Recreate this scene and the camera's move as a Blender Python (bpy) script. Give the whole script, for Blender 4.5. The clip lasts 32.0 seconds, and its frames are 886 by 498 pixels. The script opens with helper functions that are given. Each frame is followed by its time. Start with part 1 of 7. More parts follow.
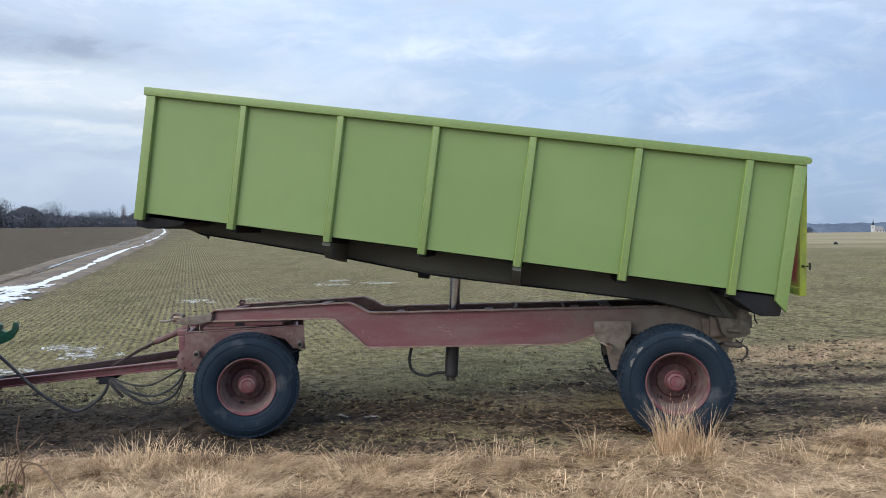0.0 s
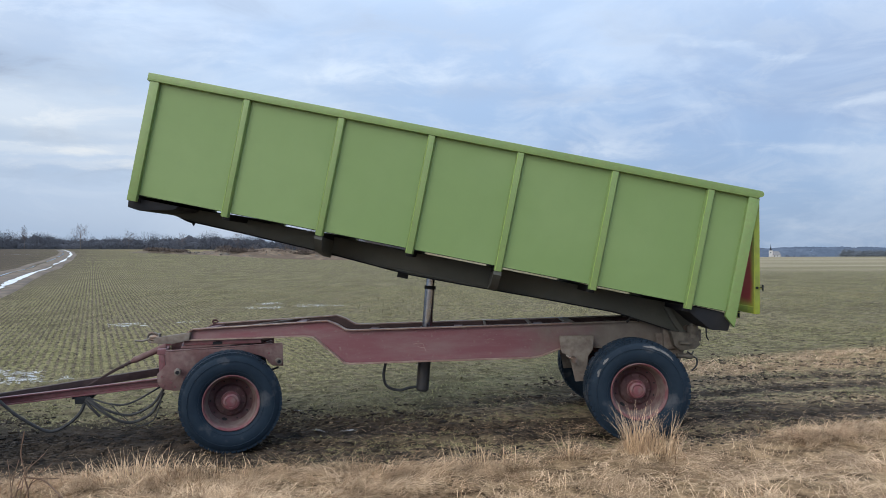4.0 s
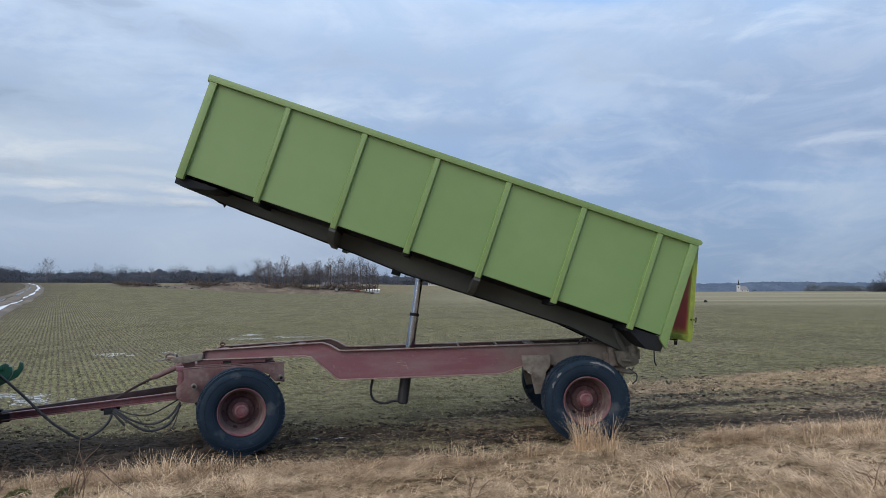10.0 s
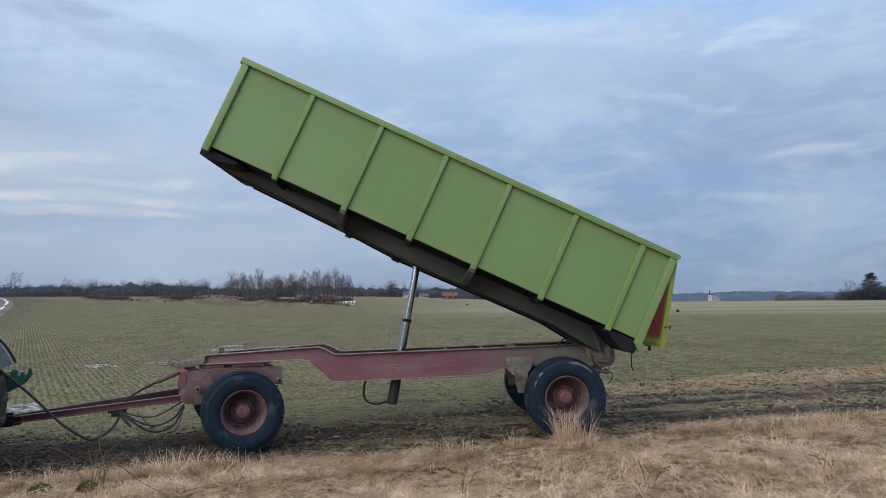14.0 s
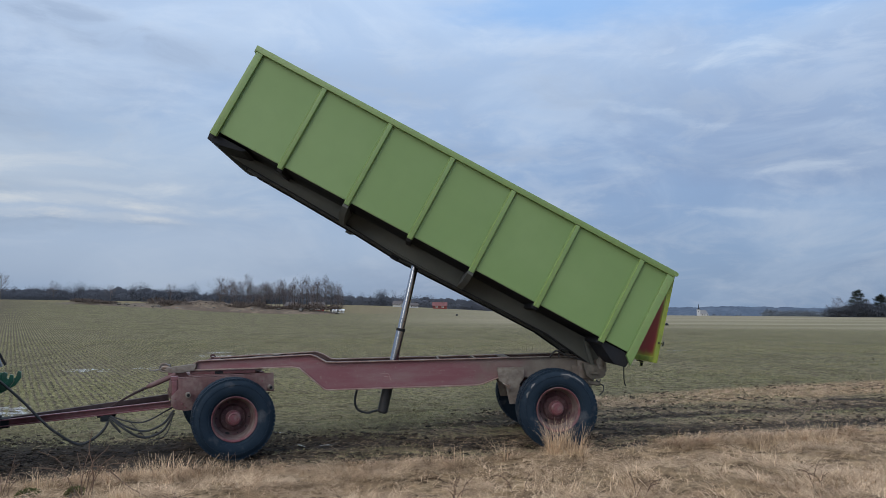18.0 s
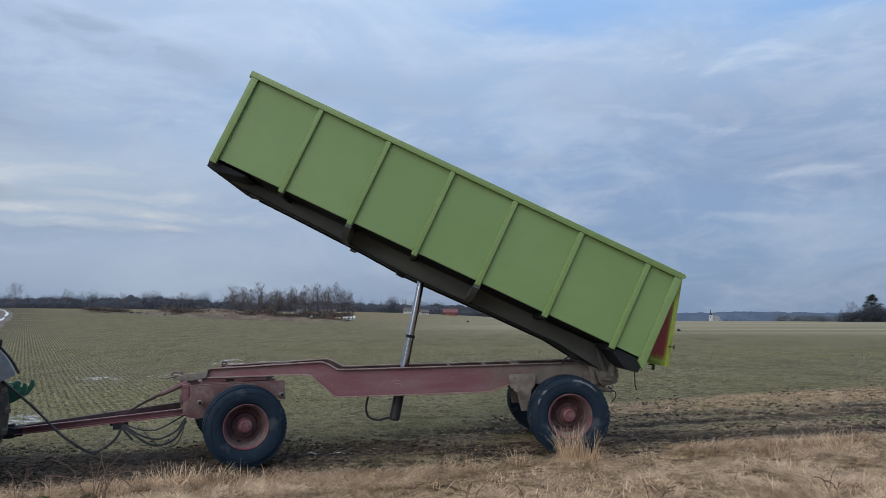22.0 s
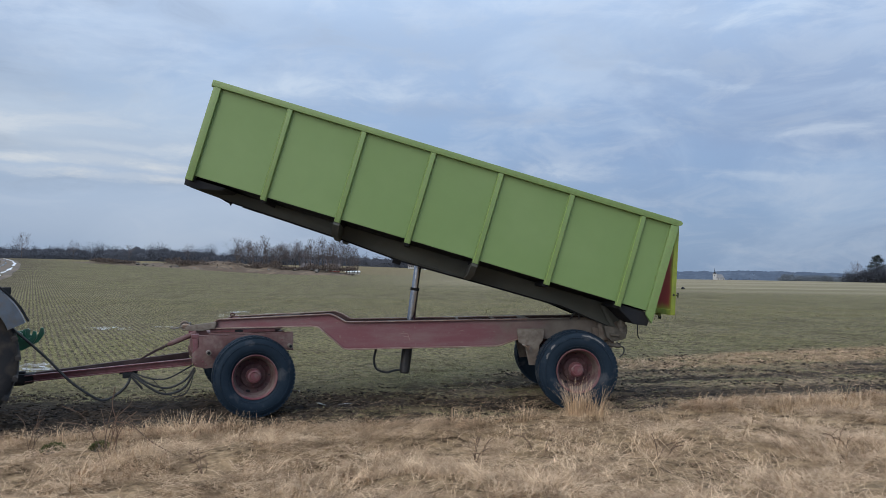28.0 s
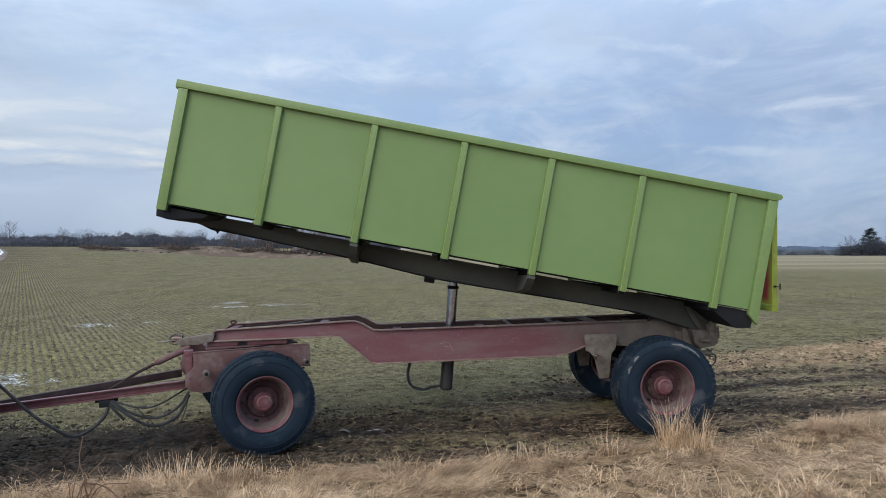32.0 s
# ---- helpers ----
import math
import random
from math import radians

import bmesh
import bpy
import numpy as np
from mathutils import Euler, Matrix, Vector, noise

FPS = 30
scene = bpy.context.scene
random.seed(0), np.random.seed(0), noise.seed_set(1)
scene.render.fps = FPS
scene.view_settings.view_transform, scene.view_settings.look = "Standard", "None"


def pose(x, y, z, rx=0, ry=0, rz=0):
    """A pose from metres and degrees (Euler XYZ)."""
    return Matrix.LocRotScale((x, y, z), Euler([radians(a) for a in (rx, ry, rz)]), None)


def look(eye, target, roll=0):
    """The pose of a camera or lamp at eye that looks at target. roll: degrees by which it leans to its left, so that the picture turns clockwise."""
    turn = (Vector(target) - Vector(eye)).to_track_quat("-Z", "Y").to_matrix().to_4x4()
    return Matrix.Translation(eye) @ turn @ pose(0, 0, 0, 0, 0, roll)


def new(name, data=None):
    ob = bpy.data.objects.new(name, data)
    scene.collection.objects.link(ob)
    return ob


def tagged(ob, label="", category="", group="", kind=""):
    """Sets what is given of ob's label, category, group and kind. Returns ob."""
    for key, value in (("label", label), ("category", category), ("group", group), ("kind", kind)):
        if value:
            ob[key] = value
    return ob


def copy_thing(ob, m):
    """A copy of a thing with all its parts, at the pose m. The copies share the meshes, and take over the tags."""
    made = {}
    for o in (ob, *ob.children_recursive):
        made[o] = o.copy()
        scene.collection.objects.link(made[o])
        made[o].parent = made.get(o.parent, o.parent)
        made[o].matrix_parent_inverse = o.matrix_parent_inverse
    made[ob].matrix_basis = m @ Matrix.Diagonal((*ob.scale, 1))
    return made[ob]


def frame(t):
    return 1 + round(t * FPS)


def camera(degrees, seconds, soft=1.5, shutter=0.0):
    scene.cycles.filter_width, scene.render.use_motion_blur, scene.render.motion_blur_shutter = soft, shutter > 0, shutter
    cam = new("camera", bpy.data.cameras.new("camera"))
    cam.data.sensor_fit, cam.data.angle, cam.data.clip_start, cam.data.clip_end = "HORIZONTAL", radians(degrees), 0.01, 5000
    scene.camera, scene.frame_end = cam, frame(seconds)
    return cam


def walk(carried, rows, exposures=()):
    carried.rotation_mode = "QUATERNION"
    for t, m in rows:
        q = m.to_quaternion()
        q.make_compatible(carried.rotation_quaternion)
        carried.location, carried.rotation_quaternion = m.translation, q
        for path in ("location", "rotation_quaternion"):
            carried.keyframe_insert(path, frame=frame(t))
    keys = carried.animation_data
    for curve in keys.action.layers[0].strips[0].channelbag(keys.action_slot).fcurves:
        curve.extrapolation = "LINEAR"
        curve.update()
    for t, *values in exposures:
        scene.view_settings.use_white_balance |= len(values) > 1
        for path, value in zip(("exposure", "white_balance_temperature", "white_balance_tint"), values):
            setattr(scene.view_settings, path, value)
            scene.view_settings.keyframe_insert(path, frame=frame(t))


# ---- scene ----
cam = camera(62.135, 32.0, soft=0.65)


def eye(x, y, z, heading, rise, lean):
    """Camera pose: heading clockwise from +y, rise above the level, lean, in degrees."""
    return pose(x, y, z, 0, 0, -heading) @ pose(0, 0, 0, 90 + rise) @ pose(0, 0, 0, 0, 0, lean)


walk(cam, [
    (0.0, eye(2.95, -6.94, 2.015, -7.82, -1.37, -0.52)),
    (0.5, eye(2.95, -7.07, 2.029, -7.48, -1.69, -0.46)),
    (1.0, eye(2.86, -7.24, 2.004, -6.40, -1.57, -0.61)),
    (1.5, eye(2.69, -7.35, 2.007, -5.10, -1.27, -0.82)),
    (2.0, eye(2.48, -7.37, 1.998, -3.77, -1.07, -0.94)),
    (2.5, eye(2.40, -7.38, 1.996, -2.73, -0.79, -0.86)),
    (3.0, eye(2.38, -7.39, 1.989, -2.15, -0.40, -0.60)),
    (3.5, eye(2.37, -7.41, 1.991, -1.86, -0.02, -0.39)),
    (5.5, eye(2.47, -7.90, 1.999, -0.23, 1.82, -0.56)),
    (6.0, eye(2.47, -8.13, 1.989, -0.05, 2.05, -0.58)),
    (6.5, eye(2.47, -8.36, 1.981, -0.09, 1.98, -0.56)),
    (7.0, eye(2.54, -8.57, 1.971, -0.24, 1.85, -0.57)),
    (7.5, eye(2.57, -8.73, 1.956, -0.27, 1.83, -0.75)),
    (8.0, eye(2.48, -8.83, 1.958, -0.14, 1.93, -0.93)),
    (8.5, eye(2.38, -8.88, 1.961, 0.20, 2.21, -0.97)),
    (9.0, eye(2.35, -8.89, 1.960, 0.50, 2.53, -0.89)),
    (9.5, eye(2.33, -8.91, 1.959, 0.64, 2.82, -0.58)),
    (10.0, eye(2.33, -8.91, 1.955, 0.64, 3.08, -0.23)),
    (10.5, eye(2.32, -8.91, 1.950, 0.63, 3.26, 0.05)),
    (11.0, eye(2.31, -8.92, 1.945, 0.66, 3.44, 0.24)),
    (11.5, eye(2.30, -8.96, 1.941, 0.79, 3.51, 0.20)),
    (12.0, eye(2.32, -9.11, 1.933, 1.00, 3.53, 0.03)),
    (12.5, eye(2.34, -9.31, 1.914, 1.39, 3.40, -0.30)),
    (13.0, eye(2.28, -9.43, 1.913, 1.89, 3.41, -0.50)),
    (13.5, eye(2.20, -9.52, 1.895, 2.36, 3.66, -0.66)),
    (14.0, eye(2.13, -9.57, 1.888, 2.62, 3.97, -0.60)),
    (14.5, eye(2.11, -9.58, 1.896, 2.70, 4.31, -0.47)),
    (16.5, eye(2.08, -9.56, 1.885, 2.86, 4.61, 0.23)),
    (17.0, eye(2.08, -9.57, 1.882, 3.01, 4.65, 0.28)),
    (17.5, eye(2.08, -9.58, 1.886, 3.14, 4.67, 0.37)),
    (18.0, eye(2.08, -9.59, 1.883, 3.36, 4.74, 0.36)),
    (18.5, eye(2.07, -9.59, 1.882, 3.52, 4.86, 0.30)),
    (19.0, eye(2.08, -9.58, 1.888, 3.66, 5.06, 0.24)),
    (19.5, eye(2.08, -9.58, 1.885, 3.73, 5.31, 0.16)),
    (20.0, eye(2.08, -9.59, 1.891, 3.71, 5.50, 0.09)),
    (20.5, eye(2.08, -9.58, 1.892, 3.56, 5.59, 0.00)),
    (21.0, eye(2.08, -9.59, 1.892, 3.30, 5.56, -0.02)),
    (21.5, eye(2.08, -9.58, 1.886, 2.92, 5.46, 0.06)),
    (22.0, eye(2.08, -9.58, 1.884, 2.55, 5.25, 0.10)),
    (22.5, eye(2.07, -9.58, 1.882, 2.31, 5.01, 0.17)),
    (23.0, eye(2.08, -9.59, 1.887, 2.24, 4.70, 0.22)),
    (23.5, eye(2.08, -9.58, 1.886, 2.27, 4.36, 0.21)),
    (24.0, eye(2.08, -9.58, 1.879, 2.32, 4.07, 0.21)),
    (24.5, eye(2.07, -9.57, 1.876, 2.34, 3.84, 0.31)),
    (25.0, eye(2.07, -9.57, 1.879, 2.29, 3.62, 0.58)),
    (25.5, eye(2.06, -9.56, 1.874, 2.21, 3.43, 0.85)),
    (27.5, eye(2.06, -9.55, 1.874, 2.22, 2.30, 0.96)),
    (28.0, eye(2.02, -9.48, 1.859, 2.20, 1.79, 0.80)),
    (28.5, eye(1.98, -9.28, 1.874, 2.25, 1.47, 0.56)),
    (29.0, eye(1.93, -9.06, 1.910, 2.52, 1.42, 0.14)),
    (29.5, eye(1.84, -8.86, 1.911, 2.95, 1.38, -0.35)),
    (30.0, eye(1.67, -8.54, 1.918, 3.40, 1.26, -0.72)),
    (30.5, eye(1.62, -8.20, 1.960, 3.70, 0.89, -0.75)),
    (31.0, eye(1.63, -7.95, 2.010, 3.62, 0.53, -0.70)),
    (31.5, eye(1.56, -7.74, 2.006, 3.23, 0.28, -0.41)),
    (32.0, eye(1.45, -7.55, 2.023, 2.86, 0.26, -0.23)),
], exposures=((0.0, 0.37, 6750, 10), (3.5, 0.29, 6620, 10), (6.0, 0.0, 6530, 10), (9.0, -0.05, 6450, 10), (13.0, -0.08, 6400, 10), (17.0, -0.15, 6380, 10), (21.0, -0.24, 6370, 10),
              (25.0, -0.2, 6380, 10), (28.0, -0.1, 6450, 10), (30.0, -0.02, 6500, 10), (32.0, 0.12, 6560, 10)))

# ---- light: broken overcast, a veiled sun low behind the camera's left shoulder ----
SUN_AZ, SUN_EL = 215.0, 32.0          # degrees clockwise from +y, and above the horizon
world = bpy.data.worlds.new("sky")
scene.world = world
world.use_nodes = True


def build_sky():
    nt = world.node_tree
    nt.nodes.clear()
    N, Lk = nt.nodes.new, nt.links.new
    out, bg = N("ShaderNodeOutputWorld"), N("ShaderNodeBackground")
    sky = N("ShaderNodeTexSky")
    sky.sky_type, sky.sun_disc = "NISHITA", False
    sky.sun_elevation, sky.sun_rotation = radians(SUN_EL), radians(SUN_AZ)
    sky.air_density, sky.dust_density = 1.0, 1.6
    co = N("ShaderNodeTexCoord")
    sep = N("ShaderNodeSeparateXYZ")
    Lk(co.outputs["Generated"], sep.inputs[0])

    def mth(op, a, b=None, clamp=False):
        n = N("ShaderNodeMath")
        n.operation, n.use_clamp = op, clamp
        for i, v in enumerate((a, b)):
            if v is None:
                continue
            if isinstance(v, (int, float)):
                n.inputs[i].default_value = v
            else:
                Lk(v, n.inputs[i])
        return n.outputs[0]
    zz = mth("MAXIMUM", sep.outputs[2], 0.0)
    # heading and rise of the direction, in units of ten degrees
    az = mth("MULTIPLY", mth("ARCTAN2", sep.outputs[0], sep.outputs[1]), 5.7296)
    el = mth("MULTIPLY", mth("ARCSINE", sep.outputs[2]), 5.7296)
    comb = N("ShaderNodeCombineXYZ")
    Lk(az, comb.inputs[0]), Lk(el, comb.inputs[1])

    def clouds(scale, sx, sy, detail, rough, lo, hi, off, warp=0.5, turn=0):
        mp = N("ShaderNodeMapping")
        mp.inputs["Scale"].default_value = (sx, sy, 1)
        mp.inputs["Location"].default_value = off
        mp.inputs["Rotation"].default_value = (0, 0, radians(turn))
        Lk(comb.outputs[0], mp.inputs[0])
        nz = N("ShaderNodeTexNoise")
        nz.inputs["Scale"].default_value, nz.inputs["Detail"].default_value = scale, detail
        nz.inputs["Roughness"].default_value = rough
        nz.inputs["Distortion"].default_value = warp
        Lk(mp.outputs[0], nz.inputs["Vector"])
        rg = N("ShaderNodeMapRange")
        rg.interpolation_type = "SMOOTHSTEP"
        rg.inputs["From Min"].default_value, rg.inputs["From Max"].default_value = lo, hi
        Lk(nz.outputs["Fac"], rg.inputs[0])
        return rg.outputs[0]

    def bank(a0, aw, e0, ew):
        """A broad soft bank of the sky about a heading and rise."""
        p = mth("DIVIDE", mth("SUBTRACT", az, a0), aw)
        q = mth("DIVIDE", mth("SUBTRACT", el, e0), ew)
        s = mth("ADD", mth("MULTIPLY", p, p), mth("MULTIPLY", q, q))
        return mth("POWER", 2.718, mth("MULTIPLY", s, -1.0))
    broad = clouds(0.36, 0.8, 1.5, 9, 0.58, 0.38, 0.60, (3.1, 1.7, 0), 0.8, 12)
    wisps = clouds(0.75, 0.75, 1.6, 9, 0.58, 0.45, 0.66, (0.4, 5.2, 0), 0.7, 8)
    fine = clouds(2.6, 0.6, 1.6, 9, 0.62, 0.44, 0.66, (7.4, 2.2, 0), 0.6, 5)

    def mix(fac, a, b):
        n = N("ShaderNodeMix")
        n.data_type = "RGBA"
        for sock, v in ((n.inputs["Factor"], fac), (n.inputs["A"], a), (n.inputs["B"], b)):
            if isinstance(v, tuple):
                sock.default_value = (*v, 1)
            elif isinstance(v, (int, float)):
                sock.default_value = v
            else:
                Lk(v, sock)
        return n.outputs["Result"]
    # fractal warp of heading and rise, so that banks and streaks get torn edges
    wn = N("ShaderNodeTexNoise")
    wn.inputs["Scale"].default_value, wn.inputs["Detail"].default_value, wn.inputs["Roughness"].default_value = 1.0, 8, 0.62
    wm = N("ShaderNodeMapping")
    wm.inputs["Scale"].default_value = (0.55, 2.2, 1)
    Lk(comb.outputs[0], wm.inputs[0])
    Lk(wm.outputs[0], wn.inputs["Vector"])
    ws = N("ShaderNodeSeparateColor")
    Lk(wn.outputs["Color"], ws.inputs[0])
    azw = mth("ADD", az, mth("MULTIPLY", mth("SUBTRACT", ws.outputs[0], 0.5), 2.6))
    elw = mth("ADD", el, mth("MULTIPLY", mth("SUBTRACT", ws.outputs[1], 0.5), 0.5))

    def streak(a0, aw, e0, ew, slope=0.0):
        """A torn cloud about a heading and rise, falling by slope towards the right."""
        p = mth("DIVIDE", mth("SUBTRACT", azw, a0), aw)
        q = mth("DIVIDE", mth("SUBTRACT", mth("ADD", elw, mth("MULTIPLY", mth("SUBTRACT", az, a0), slope)), e0), ew)
        s = mth("ADD", mth("MULTIPLY", p, p), mth("MULTIPLY", q, q))
        return mth("POWER", 2.718, mth("MULTIPLY", mth("POWER", s, 1.4), -1.0))
    # thin cloud over the clear sky, slate bellies, pale wisps
    clear = N("ShaderNodeVectorMath")
    clear.operation = "SCALE"
    Lk(sky.outputs[0], clear.inputs[0])
    clear.inputs["Scale"].default_value = 0.085
    veil = mix(0.80, clear.outputs[0], (0.385, 0.545, 0.81))
    body = mix(mth("MULTIPLY", broad, 0.8), veil, (0.385, 0.48, 0.645))
    slate = mth("MULTIPLY", bank(2.0, 1.7, 0.95, 0.75), mth("ADD", mth("MULTIPLY", broad, 0.5), 0.35))
    body = mix(slate, body, (0.272, 0.385, 0.615))
    body = mix(mth("MULTIPLY", wisps, 0.58), body, (0.58, 0.695, 0.86))
    body = mix(mth("MULTIPLY", fine, 0.34), body, (0.66, 0.735, 0.85))
    high = mth("MULTIPLY", bank(-0.4, 3.0, 2.2, 0.8), 0.35)
    body = mix(high, body, (0.60, 0.70, 0.84))
    # pale ground of the low left sky, then streaks over it
    body = mix(mth("MULTIPLY", streak(-3.0, 2.0, 1.0, 0.42), 0.55), body, (0.60, 0.71, 0.83))
    body = mix(mth("MULTIPLY", bank(-2.0, 2.3, 0.38, 0.40), 0.65), body, (0.64, 0.735, 0.875))
    for a0, aw, e0, ew, slope, k, tone in (
            (-3.5, 1.25, 1.33, 0.20, 0.10, 0.80, (0.275, 0.345, 0.475)), (-2.5, 1.3, 2.0, 0.14, 0.16, 0.75, (0.33, 0.42, 0.575)),
            (-0.7, 1.3, 1.74, 0.13, 0.12, 0.55, (0.345, 0.44, 0.60)), (-2.2, 0.5, 0.93, 0.06, 0.0, 0.35, (0.38, 0.47, 0.62)), (0.3, 0.9, 1.25, 0.10, 0.03, 0.45, (0.36, 0.45, 0.61)),
            (1.7, 1.5, 1.62, 0.22, 0.14, 0.55, (0.345, 0.445, 0.61)), (2.6, 1.0, 1.15, 0.13, 0.05, 0.40, (0.33, 0.43, 0.60)),
            (-2.7, 0.9, 0.56, 0.05, 0.0, 0.55, (0.40, 0.50, 0.65)),
            (-2.7, 1.2, 0.72, 0.055, 0.0, 0.75, (0.84, 0.86, 0.87)), (-2.5, 0.8, 0.61, 0.035, 0.02, 0.65, (0.82, 0.84, 0.86)), (-3.4, 0.7, 0.98, 0.12, 0.0, 0.6, (0.84, 0.86, 0.87)),
            (-2.9, 1.5, 1.02, 0.20, 0.04, 0.50, (0.74, 0.79, 0.85)), (-2.2, 0.7, 0.86, 0.05, -0.03, 0.6, (0.80, 0.84, 0.88)), (-3.1, 0.6, 0.84, 0.07, 0.0, 0.5, (0.40, 0.48, 0.60)), (-3.5, 0.7, 1.62, 0.14, 0.06, 0.45, (0.66, 0.73, 0.82)),
            (-0.9, 1.0, 1.45, 0.07, 0.03, 0.45, (0.68, 0.77, 0.88)), (2.2, 0.8, 1.45, 0.035, 0.16, 0.45, (0.60, 0.70, 0.84)), (1.05, 0.35, 0.80, 0.07, 0.0, 0.5, (0.66, 0.75, 0.88)),
            (2.45, 0.45, 0.72, 0.045, 0.0, 0.45, (0.62, 0.72, 0.86)), (3.1, 0.5, 1.06, 0.06, -0.05, 0.5, (0.64, 0.73, 0.86)), (2.9, 0.9, 1.95, 0.08, -0.12, 0.55, (0.62, 0.72, 0.85)), (1.3, 0.6, 1.12, 0.04, 0.05, 0.4, (0.60, 0.70, 0.84))):
        w = mth("MULTIPLY", streak(a0, aw, e0, ew, slope), mth("MULTIPLY", mth("ADD", mth("MULTIPLY", fine, 0.7), 0.5), k), True)
        body = mix(w, body, tone)
    gap = mth("ADD", mth("MULTIPLY", streak(1.3, 0.9, 2.3, 0.16, 0.0), 0.8), mth("MULTIPLY", streak(3.0, 0.8, 2.2, 0.2, 0.0), 0.7), True)
    pale = mix(gap, body, (0.20, 0.42, 0.78))
    # towards the zenith an overcast sky is brighter
    up = mth("ADD", mth("ADD", mth("MULTIPLY", zz, 1.25), 0.74), mth("MULTIPLY", mth("POWER", zz, 3.0), 1.1))
    pale = mix(mth("MULTIPLY", mth("POWER", zz, 1.8), 0.9), pale, (0.57, 0.633, 0.715))      # white cloud overhead
    fin = N("ShaderNodeVectorMath")
    fin.operation = "SCALE"
    Lk(pale, fin.inputs[0]), Lk(up, fin.inputs["Scale"])
    cool = N("ShaderNodeVectorMath")
    cool.operation = "MULTIPLY"
    cool.inputs[1].default_value = (0.97, 1.0, 1.03)
    Lk(fin.outputs[0], cool.inputs[0])
    Lk(cool.outputs[0], bg.inputs["Color"])
    bg.inputs["Strength"].default_value = 0.97
    Lk(bg.outputs[0], out.inputs["Surface"])


build_sky()
sun = new("sun", bpy.data.lights.new("sun", "SUN"))
sun.data.energy, sun.data.angle, sun.data.color = 1.8, radians(50), (1.0, 0.91, 0.79)
_a, _e = radians(SUN_AZ), radians(SUN_EL)
sun.matrix_world = look((30 * math.sin(_a) * math.cos(_e), 30 * math.cos(_a) * math.cos(_e), 30 * math.sin(_e)), (0, 0, 0))

# ---- materials ----
def shader(name, base, rough=0.6, metal=0.0, second=None, scale=6.0, amount=0.5, third=None, scale3=40.0, amount3=0.3,
           bump=0.0, bump_scale=60.0, spec=0.4, jitter=0.0, lo=0.45, hi=0.62, coords="Object", rough2=None):
    """Principled material with two scales of variation and fine relief."""
    m = bpy.data.materials.new(name)
    m.use_nodes = True
    nt = m.node_tree
    N, Lk = nt.nodes.new, nt.links.new
    p = nt.nodes["Principled BSDF"]
    p.inputs["Roughness"].default_value, p.inputs["Metallic"].default_value = rough, metal
    p.inputs["Specular IOR Level"].default_value = spec
    co = N("ShaderNodeTexCoord")
    vec = co.outputs[coords]

    def noise_fac(sc, det, a, b):
        nz = N("ShaderNodeTexNoise")
        nz.inputs["Scale"].default_value, nz.inputs["Detail"].default_value = sc, det
        Lk(vec, nz.inputs["Vector"])
        rg = N("ShaderNodeMapRange")
        rg.inputs["From Min"].default_value, rg.inputs["From Max"].default_value = a, b
        Lk(nz.outputs["Fac"], rg.inputs[0])
        return rg.outputs[0], nz.outputs["Fac"]

    def blend(fac, k, a, b):
        mul = N("ShaderNodeMath")
        mul.operation = "MULTIPLY"
        Lk(fac, mul.inputs[0])
        mul.inputs[1].default_value = k
        n = N("ShaderNodeMix")
        n.data_type = "RGBA"
        Lk(mul.outputs[0], n.inputs["Factor"])
        for sock, v in ((n.inputs["A"], a), (n.inputs["B"], b)):
            if isinstance(v, tuple):
                sock.default_value = (*v, 1)
            else:
                Lk(v, sock)
        return n.outputs["Result"], mul.outputs[0]
    col = base
    if second:
        f, _ = noise_fac(scale, 5, lo, hi)
        col, k = blend(f, amount, col, second)
        if rough2 is not None:
            r = N("ShaderNodeMapRange")
            r.inputs["To Min"].default_value, r.inputs["To Max"].default_value = rough, rough2
            Lk(k, r.inputs[0])
            Lk(r.outputs[0], p.inputs["Roughness"])
    if third:
        f, _ = noise_fac(scale3, 6, 0.42, 0.7)
        col, _ = blend(f, amount3, col, third)
    if jitter:
        info = N("ShaderNodeObjectInfo")
        hs = N("ShaderNodeHueSaturation")
        r = N("ShaderNodeMapRange")
        r.inputs["To Min"].default_value, r.inputs["To Max"].default_value = 1 - jitter, 1 + jitter
        Lk(info.outputs["Random"], r.inputs[0])
        Lk(r.outputs[0], hs.inputs["Value"])
        if isinstance(col, tuple):
            hs.inputs["Color"].default_value = (*col, 1)
        else:
            Lk(col, hs.inputs["Color"])
        col = hs.outputs[0]
    if isinstance(col, tuple):
        p.inputs["Base Color"].default_value = (*col, 1)
    else:
        Lk(col, p.inputs["Base Color"])
    if bump:
        nz = N("ShaderNodeTexNoise")
        nz.inputs["Scale"].default_value, nz.inputs["Detail"].default_value = bump_scale, 6
        Lk(vec, nz.inputs["Vector"])
        b = N("ShaderNodeBump")
        b.inputs["Strength"].default_value, b.inputs["Distance"].default_value = bump, 0.02
        Lk(nz.outputs["Fac"], b.inputs["Height"])
        Lk(b.outputs[0], p.inputs["Normal"])
    return m


